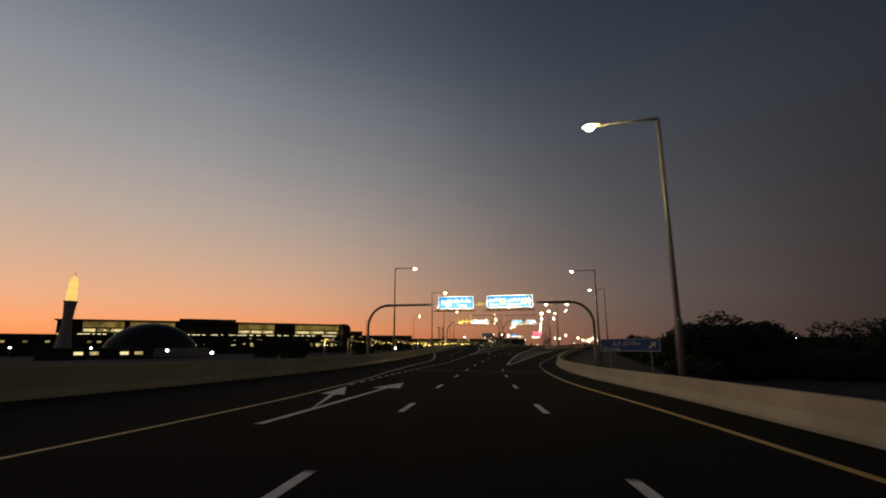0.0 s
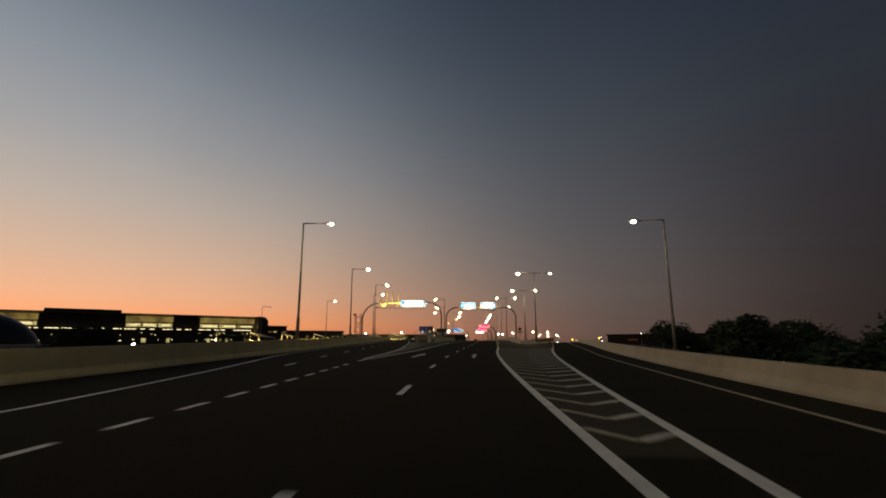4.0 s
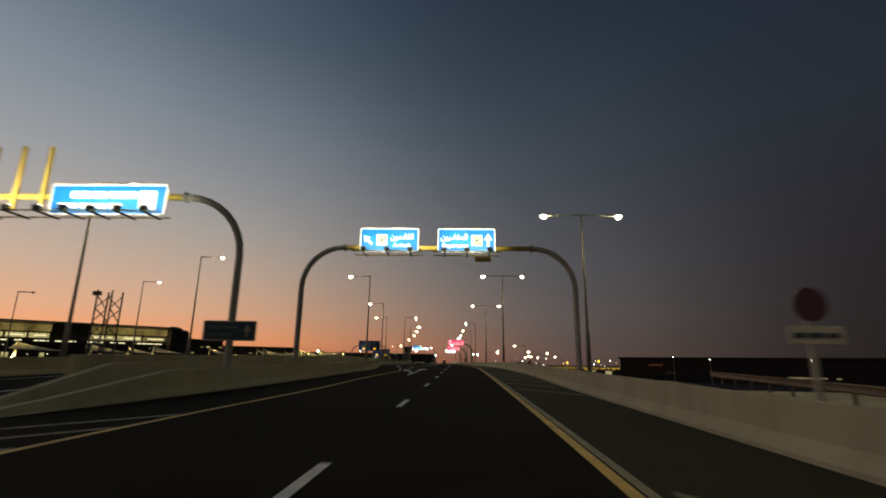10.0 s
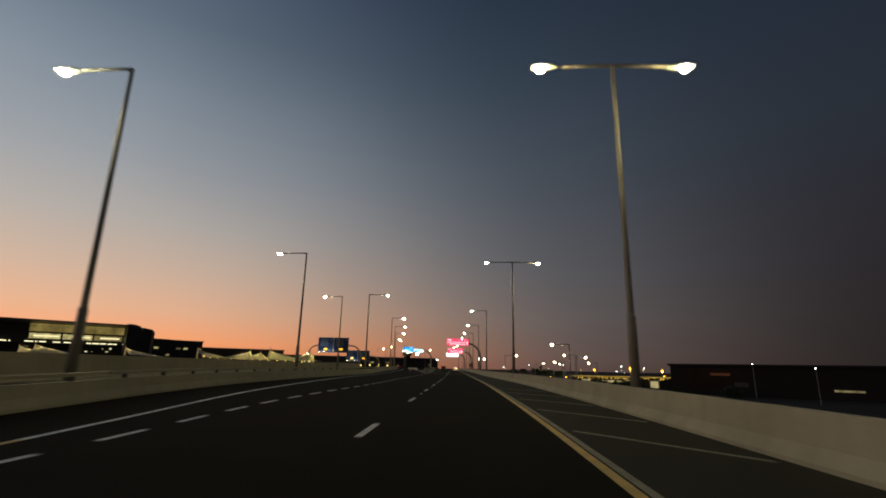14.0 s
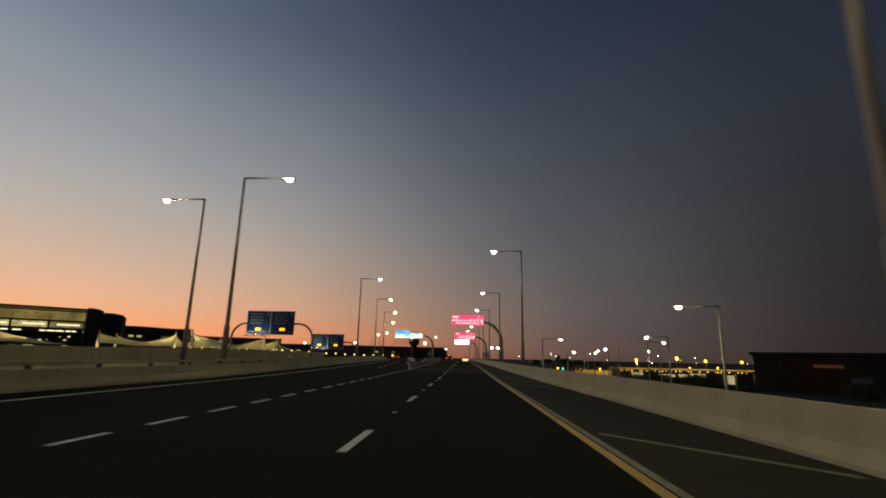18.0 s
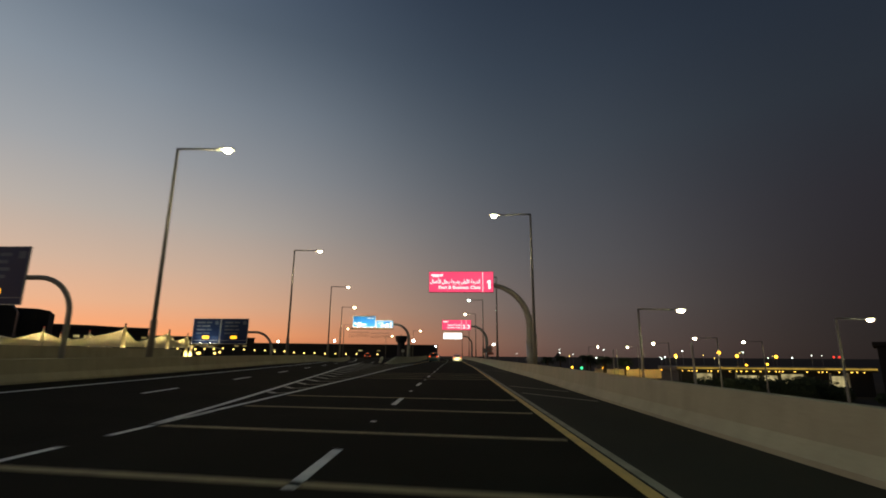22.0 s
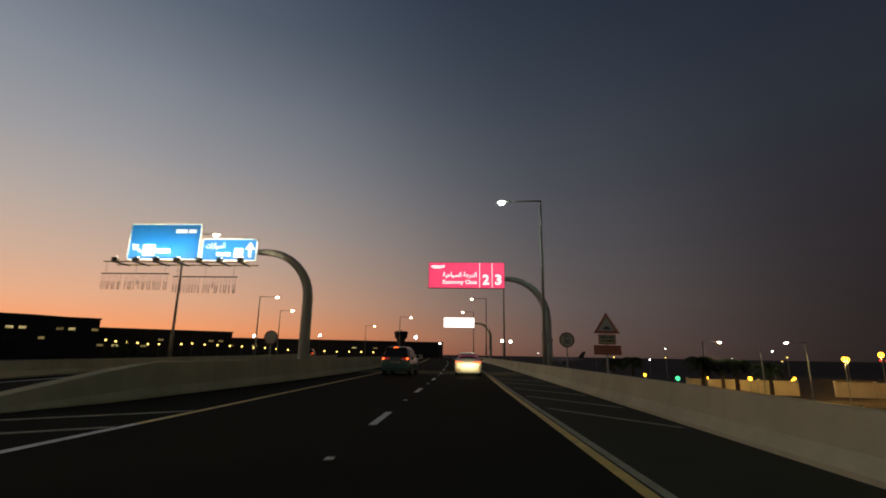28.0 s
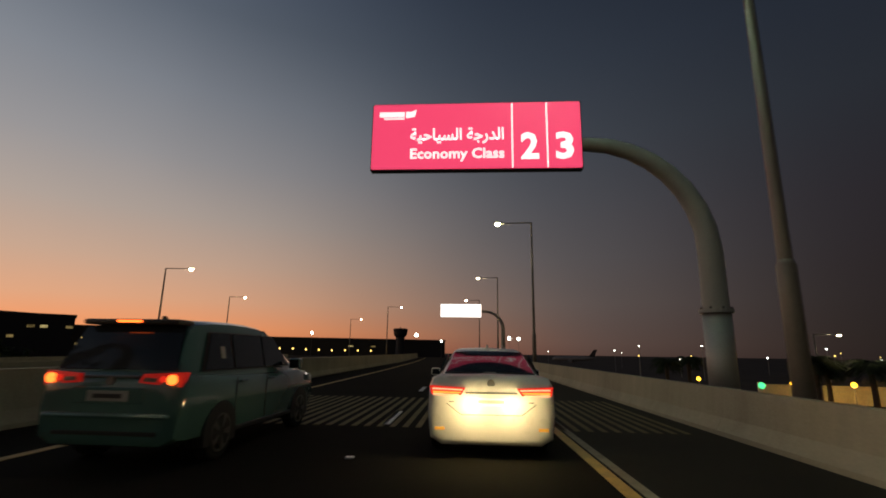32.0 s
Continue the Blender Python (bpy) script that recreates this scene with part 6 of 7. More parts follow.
def leaves(bm, r, cx, cy, cz, rx, rz, count, size):
    for _ in range(count):
        a, u = r.uniform(0, 2 * math.pi), r.uniform(-0.75, 1)
        q = r.uniform(0.45, 1.0) ** 0.5 * (1 + 0.25 * math.sin(3 * a + cx) * math.cos(4 * u))
        c = math.sqrt(max(0, 1 - u * u))
        p = Vector((cx + rx * q * c * math.cos(a), cy + rx * q * c * math.sin(a), cz + rz * q * u))
        d = Vector((r.gauss(0, 1), r.gauss(0, 1), r.gauss(0, 0.6))).normalized()
        e = d.orthogonal().normalized()
        s = size * r.uniform(0.6, 1.5)
        v = [bm.verts.new(p + d * s * i + e * s * 0.45 * j) for i, j in ((-1, 0), (0, -1), (1, 0), (0, 1))]
        bm.faces.new(v)


def tree(x, y, z, h, w, seed, label="dark bushy roadside tree"):
    r = random.Random(seed)
    root = thing("tree", label, "tree", "roadside trees", at=Matrix.Translation((x, y, z)))
    bm = bmesh.new()
    tube(bm, [(0, 0, -0.7), (0.1, 0.05, h * 0.3), (0.05, -0.1, h * 0.6)], [0.24, 0.17, 0.1], 9)
    for k in range(6):
        a = k * 1.05 + r.random()
        tube(bm, [(0.06, 0, h * (0.3 + 0.04 * k)), (w * 0.3 * math.cos(a), w * 0.3 * math.sin(a), h * (0.5 + 0.03 * k)), (w * 0.6 * math.cos(a), w * 0.6 * math.sin(a), h * (0.65 + 0.04 * k))], [0.1, 0.06, 0.02], 6)
    part("trunk", bm, BARK, root)
    bm = bmesh.new()
    for k in range(9):
        a = k * 0.9 + r.random()
        q = w * r.uniform(0.25, 0.62)
        leaves(bm, r, q * math.cos(a), q * math.sin(a), h * r.uniform(0.34, 0.82), w * r.uniform(0.35, 0.55), h * r.uniform(0.16, 0.28), 620, 0.21)
    part("crown", bm, LEAF, root)
    return root


for k, (x, y, z, h, w) in enumerate(((22, 44, -1.5, 6.4, 4.6), (28, 50, -1.5, 6.1, 5.4), (24, 62, -2, 6.4, 4.8), (34, 62, -2, 6.4, 6.0), (31, 74, -2, 6.8, 5.4), (24.5, 86, -2.5, 5.4, 4.0), (27.5, 112, -3, 5.9, 4.4), (34, 106.5, -3, 6.2, 4.8), (38, 99, -3, 6.2, 5.0), (20, 78, -2, 4.6, 3.0), (44, 58, -2, 6.2, 6.0), (42, 44, -2, 6.2, 5.6), (52, 52, -2, 6.6, 6.0),
                                     (-64, 110, -6, 8.6, 5.0), (-78, 122, -6, 9.0, 5.5), (-92, 140, -6, 8.6, 5.5), (-60, 150, -6, 8.4, 4.6), (-150, 420, -6, 10, 6), (-130, 440, -6, 10, 6), (-58, 395, -6, 8.6, 5), (-46, 420, -6, 8.0, 4.5))):
    tree(x, y, z, h, w, 20 + k)
for k, (x, y, s) in enumerate(((40, 344, 3.2), (44, 345, 3.6), (48.5, 343, 3.5), (52, 345, 3.8), (56, 342, 3.7), (60, 344, 3.9), (64, 341, 2.4), (69, 338, 1.7), (50, 348, 3.4), (37, 372, 2.8), (58, 349, 3.2), (33, 384, 2.8), (66, 346, 2.4), (84, 322, 3.4))):
    r = random.Random(70 + k)
    root = thing("shrub", "dark dense shrub beside the lower road", "shrub", "shrubs", at=Matrix.Translation((x, y, -6)))
    bm = bmesh.new()
    for a in range(5):
        tube(bm, [(0, 0, 0), (0.5 * s * math.cos(a * 1.26) * 0.5, 0.5 * s * math.sin(a * 1.26) * 0.5, s * 0.7)], [0.06, 0.02], 5)
    part("stems", bm, BARK, root)
    bm = bmesh.new()
    for a in range(4):
        leaves(bm, r, r.uniform(-1, 1) * s * 0.5, r.uniform(-1, 1) * s * 0.5, s * 0.5, s * 0.75, s * 0.5, 560, 0.26)
    part("foliage", bm, SHRUB, root)


for k, (x, y, s) in enumerate(((18.5, 38, 2.2), (20, 43, 2.6), (22, 48, 2.8), (25, 45, 2.9), (25, 53, 3.0), (28, 58, 3.0), (29, 49, 3.0), (32, 55, 3.1), (33, 47, 2.9), (36, 52, 3.0), (37, 60, 3.2), (40, 48, 2.9), (41, 56, 3.1), (22, 58, 2.8), (26, 66, 3.0), (31, 67, 3.1), (46, 50, 3.0), (49, 58, 3.2), (22, 70, 2.6), (27, 78, 2.8))):
    r = random.Random(110 + k)
    root = thing("bush", "dark dense bush under the roadside trees", "bush", "roadside bushes", at=Matrix.Translation((x, y, -2.0)))
    bm = bmesh.new()
    for a in range(5):
        tube(bm, [(0, 0, -0.5), (0.25 * s * math.cos(a * 1.26), 0.25 * s * math.sin(a * 1.26), s * 0.7)], [0.06, 0.02], 5)
    part("stems", bm, BARK, root)
    bm = bmesh.new()
    for a in range(5):
        leaves(bm, r, r.uniform(-1, 1) * s * 0.5, r.uniform(-1, 1) * s * 0.5, s * 0.48, s * 0.8, s * 0.5, 460, 0.26)
    part("foliage", bm, LEAF, root)


def palm(x, y, h, seed):
    r = random.Random(seed)
    root = thing("palm_tree", "dark date palm against the evening sky", "palm", "palms", at=Matrix.Translation((x, y, -6)))
    bm = bmesh.new()
    tube(bm, [(0, 0, 0), (0.1, 0, h * 0.5), (0.05, 0.1, h)], [0.34, 0.28, 0.27], 10)
    part("trunk", bm, BARK, root)
    bm = bmesh.new()
    for k in range(56):
        a, lift = r.uniform(0, 2 * math.pi), r.uniform(-0.2, 1.1)
        spine = []
        for i in range(7):
            s = i / 6
            spine.append(Vector((0.05 + 2.6 * s * math.cos(a) * math.cos(lift * 0.6), 0.1 + 2.6 * s * math.sin(a) * math.cos(lift * 0.6), h + 2.0 * s * math.sin(lift) - 1.6 * s * s)))
        for p, q in zip(spine, spine[1:]):
            d = (q - p).normalized()
            side = d.cross(Vector((0, 0, 1))).normalized()
            for sg in (-1, 1):
                for f in (0.0, 0.25, 0.5, 0.75):
                    o = p + (q - p) * f
                    v = [bm.verts.new(c) for c in (o, o + d * 0.1, o + side * sg * 0.55 + d * 0.3 - Vector((0, 0, 0.18)))]
                    bm.faces.new(v)
    part("crown", bm, LEAF, root)


for k, (x, y, h) in enumerate(((35.7, 398.7, 7.2), (37.0, 400.5, 6.3), (39.9, 396.5, 6.9), (44, 409, 6.6), (28, 420, 6.6), (33, 424, 6.9), (47, 400, 6.4))):
    palm(x, y, h, 40 + k)

# far aircraft on the apron
ac = thing("airliner", "distant pale parked airliner with a dark tail", "aircraft", at=Matrix.Translation((76, 731, 0)) @ Matrix.Rotation(radians(-12), 4, "Z"))
bm = bmesh.new()
tube(bm, [(-16, 0, -2.6), (-14.5, 0, -2.3), (-11, 0, -2.2), (8, 0, -2.2), (14, 0, -1.7), (17, 0, -1.2)], [0.3, 1.3, 1.9, 1.9, 1.1, 0.3], 16)
part("fuselage", bm, GREY_STEEL, ac, smooth=True)
part("tail_fin", flat_shape(bmesh.new(), [(11, -1), (16, -1), (18.5, 5), (16, 5)], -0.15, 0.15), WALL_DARK, ac)
for s in (-1, 1):
    bm = bmesh.new()
    loft(bm, [[(-4, s * 1.6, -3.2), (3, s * 1.6, -3.2), (3, s * 1.6, -2.8), (-4, s * 1.6, -2.8)], [(4, s * 15, -2.2), (6, s * 15, -2.2), (6, s * 15, -2.1), (4, s * 15, -2.1)]])
    bmesh.ops.recalc_face_normals(bm, faces=bm.faces[:])
    part("wing", bm, GREY_STEEL, ac)
    bm = bmesh.new()
    tube(bm, [(-4, s * 5.5, -4.2), (-1, s * 5.5, -4.2)], 0.9, 12)
    part("engine", bm, GREY_STEEL, ac)
bm = bmesh.new()
for x, y in ((-11, 0), (0, -3), (0, 3)):
    tube(bm, [(x, y, -6), (x, y, -3)], 0.3, 8)
part("gear", bm, DARK_STEEL, ac)


# ---------------------------------------------------------------- cars
RUBBER = mat("tyre_rubber", (0.02, 0.02, 0.02), 0.85, grain=0.2)
ALLOY = mat("wheel_alloy", (0.22, 0.21, 0.20), 0.35, 0.8, grain=0.1)
CAR_GLASS = glass("car_glass")
TRIM = mat("black_trim", (0.02, 0.02, 0.02), 0.5, grain=0.1)
TAIL_RED = glow("tail_lamp_red", (1.0, 0.03, 0.015), 0.7, (0.3, 0.01, 0.01))
TAIL_DULL = glow("dull_red_lens", (1.0, 0.03, 0.02), 0.22, (0.16, 0.006, 0.006))
TAIL_HOT = glow("tail_lamp_hot", (1.0, 0.13, 0.02), 4.6, (0.4, 0.05, 0.02))
TAIL_CLEAR = glow("clear_tail_lens", (1.0, 0.55, 0.30), 1.0, (0.5, 0.4, 0.35))
# reflector that glows by itself in place of light thrown back
REFLECTOR = glow("amber_reflector", (1.0, 0.45, 0.05), 0.8, (0.4, 0.15, 0.02))


def plate4(bm, pts, thick=0.012):
    a, b, c, d = [Vector(p) for p in pts]
    nrm = (b - a).cross(d - a).normalized() * thick
    loft(bm, [[a, b, c, d], [p + nrm for p in (a, b, c, d)]])
    bmesh.ops.recalc_face_normals(bm, faces=bm.faces[:])
    return bm


def mirrored(half):
    return half + [(-x, y, z) for x, y, z in half[-2:0:-1]]


def car_body(bm, sections):
    rings = []
    for y, w, zb, zt in sections:
        m = zb + (zt - zb) * 0.52
        half = [(0, y, zb), (w * 0.78, y, zb), (w * 0.96, y, zb + 0.09), (w, y, m), (w * 0.985, y, zt - 0.13), (w * 0.93, y, zt - 0.035), (w * 0.80, y, zt), (0, y, zt + 0.015)]
        rings.append(mirrored(half))
    loft(bm, rings)
    bmesh.ops.recalc_face_normals(bm, faces=bm.faces[:])
    return bm


def cabin(bm, sections, base):
    rings = []
    for y, wb, wt, zt in sections:
        half = [(0, y, base - 0.1), (wb, y, base - 0.02), (wb + (wt - wb) * 0.55, y, base + (zt - base) * 0.6), (wt, y, zt - 0.045), (wt - 0.09, y, zt - 0.008), (0, y, zt + 0.012)]
        rings.append(mirrored(half))
    loft(bm, rings)
    bmesh.ops.recalc_face_normals(bm, faces=bm.faces[:])
    return bm


def wheel(parent, x, y, r, side):
    bm = bmesh.new()
    prof = [(-0.09, r * 0.72), (-0.1, r * 0.9), (-0.085, r), (0.085, r), (0.1, r * 0.9), (0.09, r * 0.72)]
    n = 26
    rings = [[(x + o, y + q * math.cos(2 * math.pi * k / n), r + q * math.sin(2 * math.pi * k / n)) for k in range(n)] for o, q in prof]
    loft(bm, rings)
    bmesh.ops.recalc_face_normals(bm, faces=bm.faces[:])
    w = part("wheel", bm, RUBBER, parent)
    bm = bmesh.new()
    xf = x + side * 0.095
    for k in range(5):
        a = 2 * math.pi * k / 5
        b0, b1 = a - 0.22, a + 0.22
        pts = [(0.06 * math.cos(b0), 0.06 * math.sin(b0)), (r * 0.68 * math.cos(b0), r * 0.68 * math.sin(b0)), (r * 0.68 * math.cos(b1), r * 0.68 * math.sin(b1)), (0.06 * math.cos(b1), 0.06 * math.sin(b1))]
        loft(bm, [[(xf + o, y + p, r + q) for p, q in pts] for o in (0.0, side * 0.02)])
    ring = [(r * 0.7, r * 0.62)]
    n = 24
    for k in range(n):
        a, c = 2 * math.pi * k / n, 2 * math.pi * (k + 1) / n
        pts = [(r * 0.64 * math.cos(a), r * 0.64 * math.sin(a)), (r * 0.72 * math.cos(a), r * 0.72 * math.sin(a)), (r * 0.72 * math.cos(c), r * 0.72 * math.sin(c)), (r * 0.64 * math.cos(c), r * 0.64 * math.sin(c))]
        loft(bm, [[(xf + o, y + p, r + q) for p, q in pts] for o in (0.0, side * 0.015)])
    bmesh.ops.recalc_face_normals(bm, faces=bm.faces[:])
    part("rim", bm, ALLOY, w)


def soft(ob, deg=32):
    for p in ob.data.polygons:
        p.use_smooth = True
    ob.data.set_sharp_from_angle(angle=radians(deg))
    return ob


def bowed(bm, corners, bulge, n=8, m=6, thick=0.012):
    """A pane through four corners, bowed outwards."""
    a, b, c, d = [Vector(p) for p in corners]
    nrm = (b - a).cross(d - a).normalized()
    sheets = []
    for off in (0.0, -thick):
        sheets.append([[bm.verts.new((a * (1 - u) + b * u) * (1 - v) + (d * (1 - u) + c * u) * v + nrm * (off + bulge * (1 - (2 * u - 1) ** 2) * (1 - 0.6 * (2 * v - 1) ** 2)))
                        for u in (k / n for k in range(n + 1))] for v in (k / m for k in range(m + 1))])
    for q, flip in zip(sheets, (False, True)):
        for j in range(m):
            for i in range(n):
                f = (q[j][i], q[j][i + 1], q[j + 1][i + 1], q[j + 1][i])
                bm.faces.new(f[::-1] if flip else f)
    return bm


def sedan(x, y, turn, paint, label):
    root = place(thing("sedan_car", label, "car", "cars"), x, y, turn)
    soft(part("body", car_body(bmesh.new(), [(-0.005, 0.76, 0.28, 0.76), (0.0, 0.835, 0.235, 0.82), (0.02, 0.862, 0.205, 0.88), (0.05, 0.876, 0.19, 0.94), (0.09, 0.882, 0.185, 1.0), (0.14, 0.885, 0.185, 1.055), (0.20, 0.886, 0.21, 1.085), (0.35, 0.888, 0.21, 1.085), (0.6, 0.89, 0.21, 1.07), (1.2, 0.89, 0.2, 0.97),
                                             (1.9, 0.89, 0.2, 0.955), (2.6, 0.89, 0.2, 0.95), (3.35, 0.885, 0.2, 0.98), (3.9, 0.87, 0.22, 0.92), (4.35, 0.81, 0.24, 0.79), (4.50, 0.74, 0.27, 0.72), (4.58, 0.60, 0.33, 0.62)]), paint, root))
    soft(part("cabin", cabin(bmesh.new(), [(0.50, 0.74, 0.70, 1.07), (0.68, 0.765, 0.665, 1.165), (0.85, 0.78, 0.635, 1.25), (1.05, 0.785, 0.605, 1.34), (1.25, 0.79, 0.58, 1.415), (1.5, 0.795, 0.57, 1.452), (1.75, 0.80, 0.565, 1.465), (2.05, 0.80, 0.565, 1.463), (2.3, 0.80, 0.57, 1.445),
                                           (2.55, 0.795, 0.60, 1.36), (2.8, 0.79, 0.63, 1.24), (3.3, 0.75, 0.70, 1.0)], 0.96), paint, root), 28)
    soft(part("rear_window", bowed(bmesh.new(), [(-0.665, 0.545, 1.10), (0.665, 0.545, 1.10), (0.545, 1.18, 1.402), (-0.545, 1.18, 1.402)], 0.035), CAR_GLASS, root, "dark rear window"))
    part("window_rubber", bevelled(boxed(-0.68, 0.68, 0.515, 0.55, 1.085, 1.105), 0.006, 1), TRIM, root)
    part("windscreen", plate4(bmesh.new(), [(0.66, 3.22, 1.04), (-0.66, 3.22, 1.04), (-0.545, 2.38, 1.425), (0.545, 2.38, 1.425)], 0.02), CAR_GLASS, root)
    for s in (-1, 1):
        for y0, y1 in ((0.95, 1.78), (1.86, 2.72)):
            pts = [(s * 0.812, y0, 1.0), (s * 0.812, y1, 1.0), (s * 0.66, y1 - (0.22 if y1 > 2 else 0.0), 1.33), (s * 0.66, y0 + (0.3 if y0 < 1 else 0), 1.36)]
            part("side_window", plate4(bmesh.new(), pts if s > 0 else pts[::-1], 0.015), CAR_GLASS, root)
        lamp = part("tail_lamp", plate4(bmesh.new(), [(s * 0.42, 0.02, 0.815), (s * 0.83, 0.075, 0.815), (s * 0.862, 0.10, 0.935), (s * 0.36, 0.035, 0.915)][::s], 0.05), TAIL_RED, root, "lit red tail lamp")
        part("light_bar", plate4(bmesh.new(), [(s * 0.44, -0.034, 0.85), (s * 0.81, 0.02, 0.845), (s * 0.81, 0.02, 0.872), (s * 0.42, -0.034, 0.868)][::s], 0.02), TAIL_HOT, lamp)
        part("light_bar", plate4(bmesh.new(), [(s * 0.44, -0.032, 0.826), (s * 0.81, 0.02, 0.823), (s * 0.81, 0.02, 0.838), (s * 0.46, -0.032, 0.840)][::s], 0.02), TAIL_CLEAR, lamp)
        part("clear_lens", plate4(bmesh.new(), [(s * 0.40, -0.028, 0.888), (s * 0.82, 0.028, 0.892), (s * 0.82, 0.032, 0.915), (s * 0.40, -0.026, 0.903)][::s], 0.02), TAIL_CLEAR, lamp)
        part("bumper_reflector", bevelled(boxed(s * 0.71 - 0.075, s * 0.71 + 0.075, -0.008, 0.06, 0.37, 0.425), 0.012, 1), REFLECTOR, root)
        mir = part("door_mirror", bevelled(boxed(s * 0.97 - 0.09, s * 0.97 + 0.09, 2.72, 2.86, 0.96, 1.09), 0.03, 2), paint, root)
        part("mirror_glass", boxed(s * 0.97 - 0.07, s * 0.97 + 0.07, 2.71, 2.718, 0.975, 1.075), CAR_GLASS, mir)
        for yy in (0.98, 3.66):
            wheel(root, s * 0.785, yy, 0.315, s)
        part("door_seam", boxed(s * 0.888 - 0.004, s * 0.888 + 0.004, 1.8, 1.812, 0.3, 0.93), TRIM, root)
        part("seam_clip", boxed(s * 0.55 - 0.035, s * 0.55 + 0.035, -0.009, 0.01, 0.735, 0.745), TRIM, root)
    plate = part("number_plate", bevelled(boxed(-0.26, 0.26, -0.022, -0.004, 0.69, 0.80), 0.006, 1), SIGN_WHITE, root, "pale plain plate")
    part("plate_bar", boxed(-0.18, 0.18, -0.026, -0.0225, 0.725, 0.765), SIGN_PALE, plate)
    for a, b in (((-0.62, 0.72), (-0.42, 0.575)), ((-0.42, 0.575), (0.42, 0.575)), ((0.42, 0.575), (0.62, 0.72))):
        bm = bmesh.new()
        tube(bm, [(a[0], -0.004, a[1]), (b[0], -0.004, b[1])], 0.0045, 6)
        part("lid_seam", bm, TRIM, root)
    part("chrome_strip", bevelled(boxed(-0.36, 0.36, -0.012, 0.05, 0.845, 0.865), 0.006, 1), ALLOY, root)
    part("badge", disc(bmesh.new(), 0, 0.98, 0.055, 0.045, 0.085, 20), ALLOY, root)
    part("lower_valance", bevelled(boxed(-0.55, 0.55, 0.06, 0.2, 0.165, 0.215), 0.02, 1), TRIM, root)
    part("brake_lamp", boxed(-0.16, 0.16, 1.16, 1.2, 1.37, 1.395), TRIM, root)
    part("exhaust", turned_x(0.5, 0.05, 0.24), ALLOY, root)
    part("aerial", flat_fin(1.5, 1.47), paint, root)
    # added lamps behind the bumper, for plate light and a following car's headlamps
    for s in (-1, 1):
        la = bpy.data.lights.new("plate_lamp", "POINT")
        la.energy, la.color, la.shadow_soft_size = REAR_FILL_W, (1.0, 0.80, 0.40), 0.03
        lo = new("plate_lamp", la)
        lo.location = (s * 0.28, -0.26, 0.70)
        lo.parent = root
    return root


def turned_x(x, y, z):
    bm = bmesh.new()
    tube(bm, [(x, y, z), (x, y + 0.18, z)], 0.035, 10)
    return bm


def flat_fin(y, z):
    bm = bmesh.new()
    loft(bm, [[(-0.02, y, z - 0.02), (0.02, y, z - 0.02), (0.015, y + 0.03, z + 0.05), (-0.015, y + 0.03, z + 0.05)], [(-0.02, y + 0.16, z - 0.02), (0.02, y + 0.16, z - 0.02), (0.012, y + 0.08, z + 0.05), (-0.012, y + 0.08, z + 0.05)]])
    bmesh.ops.recalc_face_normals(bm, faces=bm.faces[:])
    return bm


